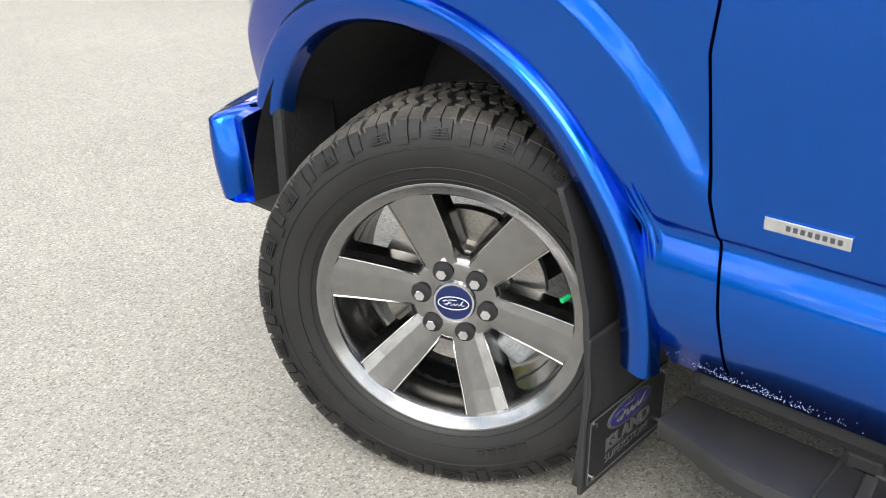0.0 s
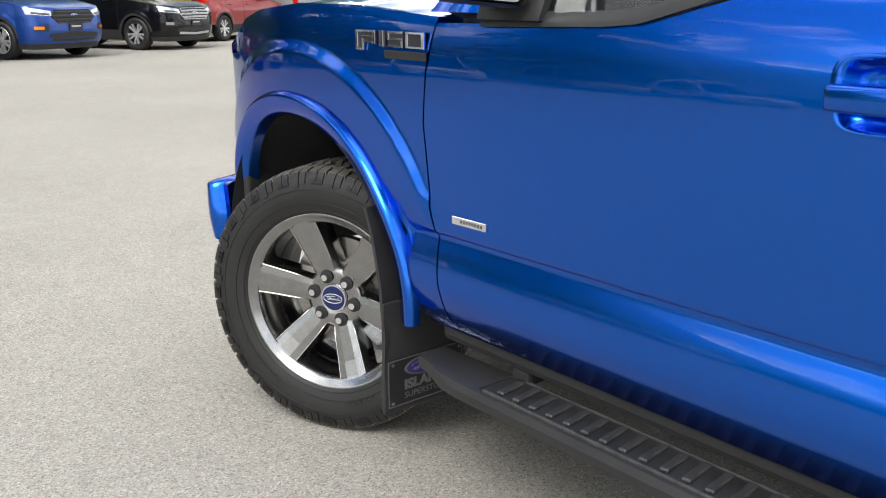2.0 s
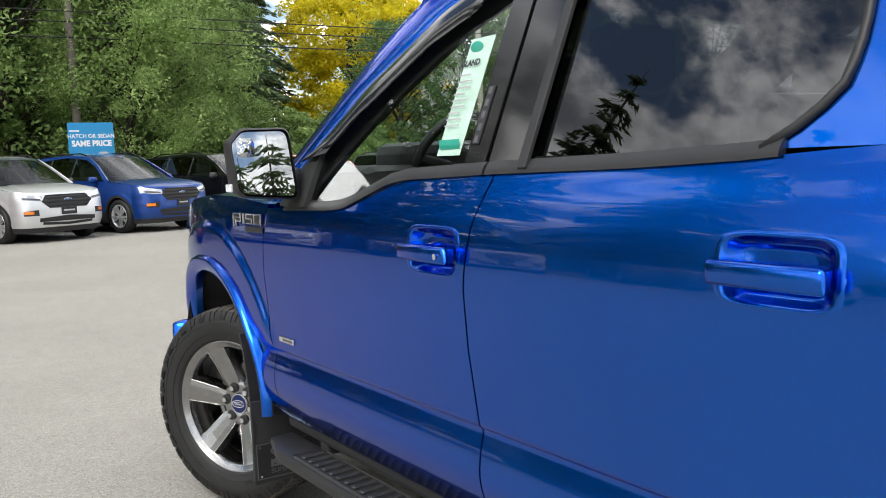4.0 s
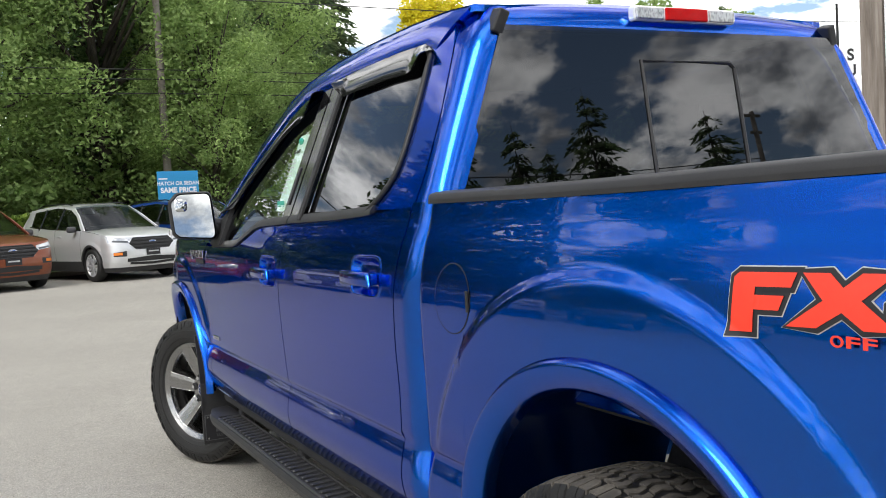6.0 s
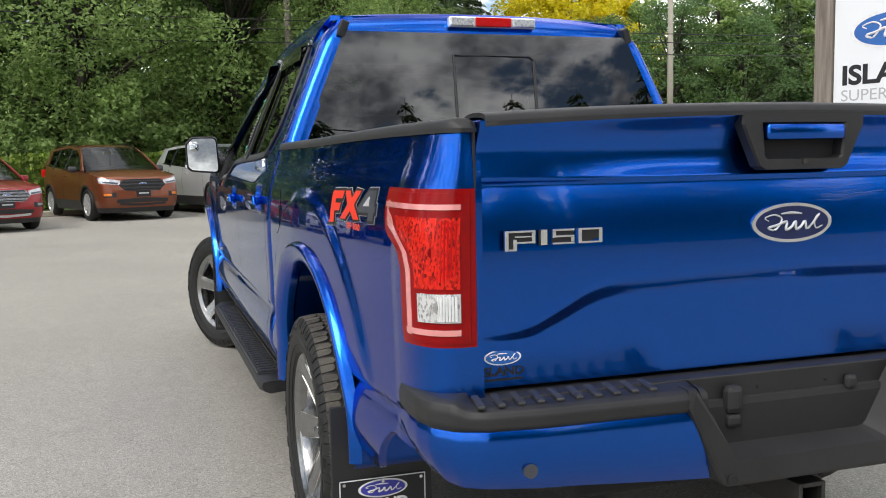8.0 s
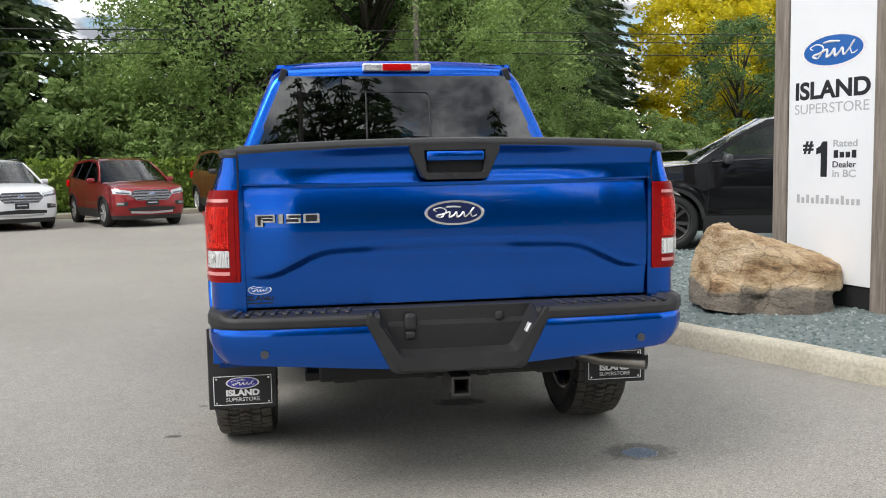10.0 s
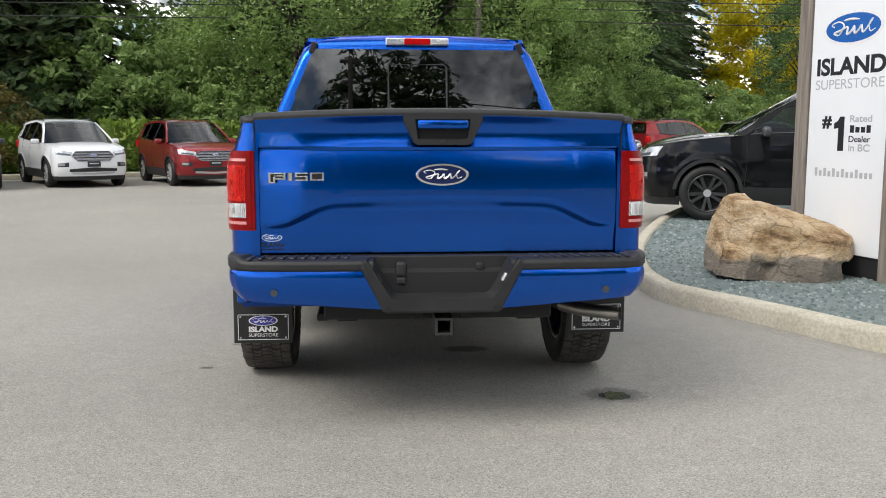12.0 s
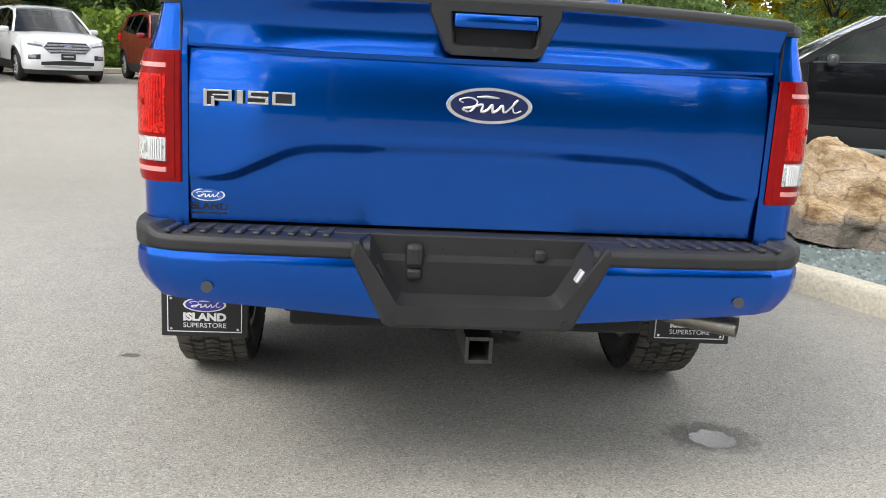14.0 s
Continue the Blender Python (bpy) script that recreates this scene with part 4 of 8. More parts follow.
def block_badge(m, sc, parent, name):
    """A chrome model badge made of plain blocks on a dark backing."""
    back = bmesh.new()
    shapes = [[(0, -0.3), (0, 1), (1.15, 1), (1.15, 0.15), (0.45, 0.15), (0.45, -0.3)], [(1.3, 0), (1.3, 1), (1.65, 1), (1.65, 0)],
              [(1.8, 0), (1.8, 1), (2.65, 1), (2.65, 0)], [(2.8, 0), (2.8, 1), (3.75, 1), (3.75, 0)]]
    for sh in shapes:
        prism(back, [(x * sc, y * sc) for x, y in sh], 0.004, m)
    b = part(name, back, M_BLKPRINT, parent, "dark badge backing")
    t = 0.14
    def bar(x0, y0, x1, y1):
        bars = bmesh.new()
        prism(bars, [(x0 * sc, y0 * sc), (x1 * sc, y0 * sc), (x1 * sc, y1 * sc), (x0 * sc, y1 * sc)], 0.004, m @ pose(0, 0, 0.004), 0.001)
        part("stroke", bars, M_CHROME, b, "chrome stroke")
    bar(0, -0.3, t, 1); bar(t, 1 - t, 1.15, 1); bar(1.15 - t, 0.15, 1.15, 1 - t); bar(0.45, 0.15, 1.15 - t, 0.15 + t); bar(0.45 - t, -0.3, 0.45, 0.45); bar(t, -0.3, 0.45 - t, -0.3 + t)
    bar(0.36, 0.54, 1.15 - t, 0.54 + t * 0.8)
    bar(1.35, 0, 1.60, 1)
    bar(1.8, 1 - t, 2.65, 1); bar(1.8, 0.45, 1.8 + t, 1 - t); bar(1.8 + t, 0.45, 2.65, 0.45 + t); bar(2.65 - t, t, 2.65, 0.45); bar(1.8, 0, 2.65, t)
    bar(2.8, 0, 2.8 + t, 1); bar(3.75 - t, 0, 3.75, 1); bar(2.8 + t, 1 - t, 3.75 - t, 1); bar(2.8 + t, 0, 3.75 - t, t)
    return b


block_badge(pose(-0.748, gate_y(-0.63, 1.13) - 0.001, 1.123, 90, 0, 0.4) @ Matrix.Diagonal((1, 0.54, 1, 1)), 0.0635, gate, "model_badge")
for s, ow in ((1, L_F), (-1, R_F)):
    ya, yb = (3.44, 3.165)
    m = pose(-s * (side_x(3.3, 1.16) + 0.001), ya if s > 0 else yb, 1.150, 90, 0, -90 * s) @ Matrix.Diagonal((1, 0.52, 1, 1))
    block_badge(m, 0.073, ow, "model_badge")
    boxpart("badge_bar", (-s * (side_x(3.24, 1.14) + 0.004), 3.24, 1.133), (0.005, 0.16, 0.020), 0.002, M_BLKPRINT, ow, "dark trim-level bar")
for s, ow in ((1, L_D1), (-1, R_D1)):
    eb = boxpart("door_badge", (-s * (side_x(3.01, 0.765) + 0.002), 3.012, 0.767), (0.006, 0.118, 0.020), 0.002, M_CHROME, ow, "bright silver badge strip", m=pose(0, 0, 0, -s * 0.5, 0, 0))
    for k in range(8):
        boxpart("badge_print", (-s * (side_x(3.01, 0.765) + 0.0053), 2.968 + 0.0098 * k, 0.767), (0.0008, 0.0060, 0.0075), 0, M_GREYPRINT, eb)

# ---- off-road decal on the bed side ----
def decal(name, shapes, material, lift, s, parent):
    """Flat shapes of (along, height) laid on the curved bed side."""
    bm = bmesh.new()
    for sh in shapes:
        bm.faces.new([bm.verts.new((0, -0.383 - a, z)) for a, z in (sh if s < 0 else sh[::-1])])
    bm.normal_update()
    bmesh.ops.triangulate(bm, faces=bm.faces, ngon_method="EAR_CLIP")
    for _ in range(5):
        bmesh.ops.subdivide_edges(bm, edges=[e for e in bm.edges if e.calc_length() > 0.008], cuts=1)
        bmesh.ops.triangulate(bm, faces=bm.faces)
    for v in bm.verts:
        v.co.x = -s * (side_x(v.co.y, v.co.z) + lift)
    return part(name, bm, material, parent)


def grow(sh, k):
    """A polygon moved outwards by k along its edges' normals."""
    area = sum(sh[i - 1][0] * sh[i][1] - sh[i][0] * sh[i - 1][1] for i in range(len(sh)))
    k = k if area > 0 else -k
    out = []
    for i in range(len(sh)):
        p0, p1, p2 = Vector(sh[i - 1]), Vector(sh[i]), Vector(sh[(i + 1) % len(sh)])
        e1, e2 = (p1 - p0).normalized(), (p2 - p1).normalized()
        n1, n2 = Vector((e1.y, -e1.x)), Vector((e2.y, -e2.x))
        d = n1 + n2
        d = d / max(0.5, d.length_squared / 2)
        out.append(tuple(p1 + d * k))
    return out


def deck(sh):
    """From a unit-high drawing to the height range of the decal."""
    return [(a, lerp(1.152 + 0.012 * a / 0.42, 1.230 + 0.010 * a / 0.42, v)) for a, v in sh]


SH_F = deck([(0.010, -0.16), (0.010, 0.90), (0.020, 1.0), (0.125, 1.0), (0.117, 0.72), (0.052, 0.72), (0.052, 0.56), (0.106, 0.56), (0.098, 0.28), (0.052, 0.28), (0.052, -0.16)])
SH_X = deck([(0.112, 0.0), (0.172, 0.50), (0.135, 1.0), (0.180, 1.0), (0.203, 0.74), (0.230, 1.0), (0.280, 1.0), (0.232, 0.52), (0.288, 0.0), (0.238, 0.0), (0.203, 0.30), (0.164, 0.0)])
SH_4 = deck([(0.272, 0.44), (0.340, 1.0), (0.402, 1.0), (0.402, 0.48), (0.412, 0.48), (0.412, 0.26), (0.402, 0.26), (0.402, 0.0), (0.362, 0.0), (0.362, 0.26), (0.272, 0.26)])
SH_4H = deck([(0.312, 0.48), (0.360, 0.48), (0.360, 0.80), (0.350, 0.80)])
for s in (1, -1):
    F = (lambda sh: sh) if s > 0 else (lambda sh: [(0.422 - a, z) for a, z in reversed(sh)])
    base = decal("trail_decal", [F(grow(sh, 0.0095)) for sh in (SH_F, SH_X, SH_4)], M_LGREY, 0.0008, s, truck)
    base["label"] = "red, grey and black off-road decal"
    for k, sh in enumerate((SH_F, SH_X, SH_4)):
        decal("decal_outline", [F(grow(sh, 0.0078))], M_BLKPRINT, 0.0018 + 0.0002 * k, s, base)
    for sh in (SH_F, SH_X):
        decal("decal_field", [F(sh)], M_REDPRINT, 0.0034, s, base)
    decal("decal_field", [F(SH_4)], M_GREYPRINT, 0.0034, s, base)
    decal("decal_field", [F(SH_4H)], M_LGREY, 0.0042, s, base)
    mt = Matrix.Translation((-s * (side_x(-0.58 if s > 0 else -0.80, 1.14) + 0.009), -0.575 if s > 0 else -0.79, 1.1335)) @ pose(0, 0, 0, 90, 0, -90 * s - s * 4.5)
    for k, ch in enumerate("OFF ROAD"):
        if ch != " ":
            text_part("decal_letter", ch, 0.1, mt @ pose(0.0285 * k - 0.004, 0.001 * k, -0.004), M_REDPRINT, base, 0.0006, bold=0.002, fit=(0.0235, 0.0165))

# fuel door and sail of the bed
def fuel_disc(r0, r1, lift):
    """A ring or disc that lies on the curved bed side."""
    def fn(u, v):
        a, r = u * 2 * math.pi, lerp(r0, r1, v)
        y, z = 0.505 + r * math.cos(a), 1.13 + 0.95 * r * math.sin(a)
        return -(side_x(y, z) + lift), y, z
    return face_out(sheet(fn, 48, 4, None, 1))


fd = part("fuel_door", fuel_disc(0.0, 0.0875, 0.0014), BLUE, truck, "round blue fuel filler door", smooth=True)
part("fuel_door_gap", fuel_disc(0.0870, 0.0905, 0.0008), M_DARK, fd, "dark seam round the filler door", smooth=True)
boxpart("finger_notch", (-side_x(0.42, 1.13) - 0.003, 0.425, 1.128), (0.003, 0.012, 0.05), 0.001, M_DARK, fd)

# ---- tail lamps ----
def bed_plan(t, z):
    """Along the hind corner of the bed: t 0 at y -0.88 on the side, 1 at the tailgate seam."""
    if t < 0.18:
        y = lerp(-0.88, -0.93, t / 0.18)
        return side_x(y, z) + 0.004 * t / 0.18, y
    a = (t - 0.18) / 0.82 * math.pi / 2
    xs = side_x(-0.93, z) + 0.004
    return 0.812 + (xs - 0.812) * pw(math.cos(a), 0.62), -0.93 - 0.232 * pw(math.sin(a), 0.62)


lead = table([(0.90, 0.36), (0.93, 0.335), (1.07, 0.33), (1.11, 0.28), (1.16, 0.10), (1.20, 0.03), (1.24, 0.04), (1.26, 0.06)])


def lamp_patch(t0, t1, z0, z1, lift, s, nu=22, nv=22, lip=0.012, follow=True):
    def fn(u, v):
        z = lerp(z0, z1, v)
        ta = max(t0, lead(z) + t0) if follow else t0
        t = lerp(ta, t1, u)
        x, y = bed_plan(t, z)
        x2, y2 = bed_plan(min(1, t + 0.02), z)
        n = Vector((-(y2 - y), (x2 - x))).normalized() if (x2, y2) != (x, y) else Vector((0, -1))
        if n.x < 0 and n.y > 0:
            n = -n
        return -(x + abs(n.x) * lift), y - abs(n.y) * lift, z
    return sheet(fn, nu, nv, (0.004, lip * 0.5, 0), s)


for s in (1, -1):
    tl = part("tail_lamp", lamp_patch(0.0, 1.0, 0.906, 1.252, 0.010, s, 30, 30), M_LENSD, truck, "red wrap-round tail lamp", smooth=True)
    part("outer_lens", lamp_patch(0.03, 0.985, 0.916, 1.243, 0.0125, s, 30, 28), M_LENSD, tl, smooth=True)
    # pale light guide: upright, top and bottom arms
    part("light_guide", lamp_patch(0.085, 0.93, 1.207, 1.219, 0.0150, s, 24, 3), M_LENSP, tl, "pale light guide", smooth=True)
    part("light_guide", lamp_patch(0.085, 0.93, 0.933, 0.946, 0.0150, s, 24, 3), M_LENSP, tl, "pale light guide", smooth=True)
    def lg(u, v, s=s):
        z = lerp(0.93, 1.222, v)
        t = lead(z) + 0.085 + 0.055 * u
        x, y = bed_plan(t, z)
        return -(x + 0.013), y - 0.006, z
    part("light_guide", sheet(lg, 3, 26, (0.004, 0, 0), s), M_LENSP, tl, "pale light guide", smooth=True)
    part("brake_reflector", lamp_patch(0.20, 0.93, 1.035, 1.190, 0.0150, s, 20, 16), M_FACET, tl, "red faceted reflector", smooth=False)
    for k in range(7):
        t = 0.70 + 0.034 * k
        xy = [bed_plan(t, z) for z in (1.04, 1.185)]
        bm = bmesh.new()
        tube(bm, [(-s * (xy[0][0] + 0.004), xy[0][1] - 0.0145, 1.042 + 0.004 * k), (-s * (xy[1][0] + 0.004), xy[1][1] - 0.0145, 1.183)], 0.0022, 5)
        part("reflector_flute", bm, M_LENSR, tl)
    part("reverse_lens", lamp_patch(0.565, 0.93, 0.962, 1.025, 0.0165, s, 14, 8, follow=False), M_FACETW, tl, "clear reversing lens", smooth=True)
    for k in range(7):
        bm = bmesh.new()
        t = 0.74 + 0.027 * k
        xy = bed_plan(t, 1.0)
        tube(bm, [(-s * (xy[0] + 0.004), xy[1] - 0.018, 0.966), (-s * (xy[0] + 0.004), xy[1] - 0.018, 1.021)], 0.003, 5)
        part("reverse_flute", bm, M_LENSW, tl)
    bm = bmesh.new()
    xy = bed_plan(0.72, 0.995)
    disc(bm, (-s * (xy[0] - 0.004), xy[1] - 0.0165, 0.996), 0.017, "y", 18)
    part("bulb_reflector", bm, M_CHROME, tl)
    bm = bmesh.new()
    disc(bm, (-s * (xy[0] - 0.004), xy[1] - 0.0185, 0.996), 0.009, "y", 14)
    part("bulb", bm, M_STEEL, tl)
    xy = bed_plan(0.66, 1.115)
    bm = bmesh.new()
    disc(bm, (-s * (xy[0] - 0.002), xy[1] - 0.0150, 1.115), 0.013, "y", 14)
    part("bulb", bm, M_LENSD, tl)

# ---- rear bumper ----
BP = [(0.0, -1.285), (0.40, -1.283), (0.70, -1.272), (0.82, -1.256), (0.885, -1.228), (0.922, -1.18), (0.936, -1.12), (0.938, -1.05), (0.934, -0.985)]
BL = [0.0]
for q0, q1 in zip(BP, BP[1:]):
    BL.append(BL[-1] + math.dist(q0, q1))


def bump_at(d):
    """Plan point and inward normal at a distance along the bumper from its middle."""
    x, y = float(np.interp(d, BL, [q[0] for q in BP])), float(np.interp(d, BL, [q[1] for q in BP]))
    x2, y2 = (float(np.interp(d + 0.03, BL, [q[k] for q in BP])) for k in (0, 1))
    x0, y0 = (float(np.interp(d - 0.03, BL, [q[k] for q in BP])) for k in (0, 1))
    t = Vector((x2 - x0, y2 - y0)).normalized()
    return x, y, -t.y, t.x


bumper = boxpart("rear_bumper", (0, -1.16, 0.665), (1.62, 0.10, 0.15), 0.02, M_DARK, truck, "blue and black rear step bumper")
for s in (1, -1):
    def skin(u, v):
        d = lerp(lerp(0.258, 0.346, v ** 0.9), BL[-1], u)
        x, y, nx, ny = bump_at(d)
        zb = float(np.interp(d, [0.27, 0.6, 0.9, 1.05, 1.3], [0.562, 0.585, 0.602, 0.616, 0.624]))
        z = lerp(zb, 0.737, v)
        k = 0.045 * (1 - v) ** 2.4 - 0.006 * math.sin(v * math.pi) + 0.003 * max(0, v - 0.9) * 10
        return -(x + nx * k), y + ny * k, z
    part("bumper_skin", sheet(skin, 60, 16, (0, 0.02, 0), s), BLUE, bumper, "blue bumper skin", smooth=True)
    def pad(u, v):
        d = lerp(0.30, BL[-1], u)
        x, y, nx, ny = bump_at(d)
        prf = [(0.004, 0.736), (-0.004, 0.744), (-0.005, 0.768), (0.001, 0.780), (0.016, 0.787), (0.08, 0.788), (0.155, 0.788)]
        k = v * (len(prf) - 1)
        i = min(int(k), len(prf) - 2)
        o, z = (lerp(prf[i][m], prf[i + 1][m], k - i) for m in (0, 1))
        return -(x + nx * o), y + ny * o, z + 0.016 * sstep(0.86, 0.90, d) * (1 if v > 0.45 else v / 0.45)
    part("step_pad", sheet(pad, 70, 24, (0, 0, -0.01), s), M_BLACKPL, bumper, "black textured step pad", smooth=True)
    for k in range(10):
        boxpart("step_rib", (-s * (0.41 + 0.046 * k), -1.206, 0.791), (0.018, 0.095, 0.010), 0.004, M_STEPRIB, bumper, m=pose(0, 0, 0, 0, 0, -s * 10))
    bm = bmesh.new()
    disc(bm, (-s * 0.238, -1.2965, 0.572), 0.013, "y", 16)
    part("bumper_bolt", bm, M_DARK, bumper)
    boxpart("plate_lamp", (-s * 0.272, -1.258, 0.705), (0.010, 0.03, 0.038), 0.003, M_LENSW if s < 0 else M_BLACKPL, bumper, "number plate lamp", m=pose(0, 0, 0, 0, -s * 28, 0))
    bm = bmesh.new()
    disc(bm, (-s * 0.727, -1.256, 0.645), 0.016, "y", 18, None, 0.012)
    part("parking_sensor", bm, M_GREYPRINT, bumper, "round parking sensor")
bm = bmesh.new()
prism(bm, [(-0.354, 0.748), (-0.260, 0.562), (-0.24, 0.552), (0.24, 0.552), (0.260, 0.562), (0.354, 0.748), (0.347, 0.790), (0.327, 0.790), (0.240, 0.622), (0.230, 0.609), (0.210, 0.604), (-0.210, 0.604), (-0.230, 0.609), (-0.240, 0.622), (-0.327, 0.790), (-0.347, 0.790)], 0.056,
      pose(0, -1.238, 0, 90, 0, 0), 0.012)
part("bumper_centre_trim", bm, M_BLACKPL, bumper, "black bumper centre trim")
edge_o = [(-0.329, 0.793), (-0.242, 0.624), (-0.232, 0.611), (-0.210, 0.604), (0.210, 0.604), (0.232, 0.611), (0.242, 0.624), (0.329, 0.793)]
edge_i = [(-0.300, 0.793), (-0.214, 0.645), (-0.205, 0.637), (-0.190, 0.633), (0.190, 0.633), (0.205, 0.637), (0.214, 0.645), (0.300, 0.793)]
def recess_wall(u, v):
    i = u * 7
    k = min(int(i), 6)
    x0, z0 = (lerp(edge_o[k][m], edge_o[k + 1][m], i - k) for m in (0, 1))
    x1, z1 = (lerp(edge_i[k][m], edge_i[k + 1][m], i - k) for m in (0, 1))
    return lerp(x0, x1, v), lerp(-1.290, -1.198, v), lerp(z0, z1, v)
part("recess_wall", sheet(recess_wall, 49, 3, None), M_BLACKPL, bumper, "black sloping edge of the plate recess", smooth=True)
for x in (-0.10, 0.10):
    bm = bmesh.new()
    disc(bm, (x, -1.1965, 0.755), 0.004, "y", 10)
    part("plate_hole", bm, M_DARK, bumper)
boxpart("plate_recess", (0, -1.187, 0.69), (0.62, 0.02, 0.20), 0.004, M_RECESS, bumper, "black plate recess with no plate")
boxpart("bumper_top_edge", (0, -1.135, 0.787), (1.58, 0.124, 0.010), 0.004, M_BLACKPL, bumper)
pl = boxpart("trailer_plug", (-0.178, -1.208, 0.735), (0.050, 0.030, 0.072), 0.016, M_BLACKPL, bumper, "black trailer socket cover")
boxpart("plug_flap", (-0.178, -1.210, 0.684), (0.042, 0.022, 0.034), 0.010, M_BLACKPL, pl)
boxpart("plug_cap", (0.17, -1.206, 0.745), (0.034, 0.02, 0.036), 0.010, M_BLACKPL, bumper)
# hitch
hitch = part("tow_hitch", bmesh.new(), M_DARK, truck, "black square hitch receiver")
bm = bmesh.new()
for dx, dz, w, h in ((-0.033, 0, 0.011, 0.077), (0.033, 0, 0.011, 0.077), (0, 0.033, 0.055, 0.011), (0, -0.033, 0.055, 0.011)):
    box(bm, (0.008 + dx, -1.13, 0.487 + dz), (w, 0.28, h), 0.002)
part("receiver_tube", bm, M_STEELDK, hitch, "dark steel receiver")
boxpart("hitch_bar", (0, -1.02, 0.52), (1.05, 0.08, 0.08), 0.01, M_DARK, hitch)
for s in (1, -1):
    boxpart("chain_loop", (s * 0.105 + 0.008, -1.16, 0.525), (0.05, 0.03, 0.045), 0.008, M_DARK, hitch)
# exhaust
bm = bmesh.new()
tube(bm, [(0.45, 0.3, 0.52), (0.60, -0.45, 0.47), (0.66, -0.66, 0.462)], 0.032, 12)
ex = part("exhaust_pipe", bm, M_DARK, truck, smooth=True)
bm = bmesh.new()
tube(bm, [(0.66, -0.66, 0.462), (0.74, -0.78, 0.458), (0.90, -0.88, 0.455)], 0.034, 16, cap=False)
part("exhaust_tip", bm, M_STEEL, ex, "polished exhaust tip", smooth=True)

# ---- mud flaps ----
def mud_flap(s, y, z0, z1, plate, front):
    xo, xi = (1.024, 0.744) if front else (1.012, 0.712)
    fl = bmesh.new()
    box(fl, (-s * (xo + xi) / 2, y, (z0 + z1) / 2), (xo - xi, 0.010, z1 - z0), 0.004)
    f = part("mud_flap", fl, M_FLAP, truck, "black rubber mud flap with printed plate")
    zc = z0 + 0.085
    bm = bmesh.new()
    w, h = 0.262, 0.138
    box(bm, (-s * (xo + xi) / 2, y - 0.0065, zc), (w, 0.003, h), 0.001)
    part("flap_plate", bm, M_BLKPRINT, f, "black printed plate")
    bm = bmesh.new()
    cx = -s * (xo + xi) / 2
    ww, hh = w - 0.008, h - 0.008
    for dx, dz, a, b in ((0, hh / 2, ww, 0.003), (0, -hh / 2, ww, 0.003), (ww / 2, 0, 0.003, hh), (-ww / 2, 0, 0.003, hh)):
        box(bm, (cx + dx, y - 0.0088, zc + dz), (a, 0.001, b))
    part("plate_outline", bm, M_DARKPRINT if front else M_WHITE, f)
    for dx in (-1, 0, 1):
        for dz in ((-1, 1) if dx else (1,)):
            bm = bmesh.new()
            disc(bm, (cx + dx * (ww / 2 - 0.012), y - 0.008, zc + dz * (hh / 2 - 0.010)), 0.005, "y", 10)
            part("flap_screw", bm, M_CHROME, f, "bright screw")
    o = oval_badge((cx, y - 0.0085, zc + 0.034), 0.074, 0.027, f, M_OVALD if front else M_OVALV, False, "printed_oval", M_DARKPRINT if front else None)
    text_part("flap_print", "ISLAND", 0.1, pose(cx - 0.074, y - 0.0086, zc - 0.026, 90, 0, 0), M_WHITE if not front else M_DARKPRINT, f, 0.0004, bold=0.005, fit=(0.148, 0.030))
    text_part("flap_print", "SUPERSTORE", 0.1, pose(cx - 0.074, y - 0.0086, zc - 0.050, 90, 0, 0), M_WHITE if not front else M_DARKPRINT, f, 0.0004, fit=(0.148, 0.017))
    return f


for s in (1, -1):
    mud_flap(s, -0.50 if s > 0 else -0.56, 0.250 if s > 0 else 0.292, 0.62, True, False)
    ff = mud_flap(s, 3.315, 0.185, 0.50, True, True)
    bm = bmesh.new()
    # outer strap that follows the wheel opening
    strap = [(3.315, 0.20), (3.30, 0.40), (3.315, 0.55), (3.345, 0.67), (3.375, 0.742)]
    def sp(u, v, s=s):
        i = u * (len(strap) - 1)
        k = min(int(i), len(strap) - 2)
        y, z = (lerp(strap[k][m], strap[k + 1][m], i - k) for m in (0, 1))
        w = 0.06 + 0.10 * (1 - u) * v
        return -(1.022 - v * w), y + 0.004 + 0.02 * v, z
    part("flap_strap", sheet(sp, 20, 3, (0, 0.012, 0), s), M_FLAP, ff, smooth=True)

# ---- water drops along the sill ----
rng = np.random.default_rng(31)
bm = bmesh.new()
for k in range(240):
    y = rng.normal(3.06, 0.075)
    z = 0.478 + abs(rng.normal(0, 0.011)) + max(0, y - 3.12) * 0.08
    r = rng.uniform(0.0005, 0.0012)
    vs = bmesh.ops.create_icosphere(bm, subdivisions=1, radius=r)["verts"]
    bmesh.ops.translate(bm, vec=(-side_x(y, z) - 0.0005, y, z), verts=vs)
part("water_drops", bm, plain("water_drop", (0.30, 0.36, 0.46), 0.05, 0.0, Coat_Weight=1.0), truck, "clear water drops on the sill", smooth=True, kind="stuff")

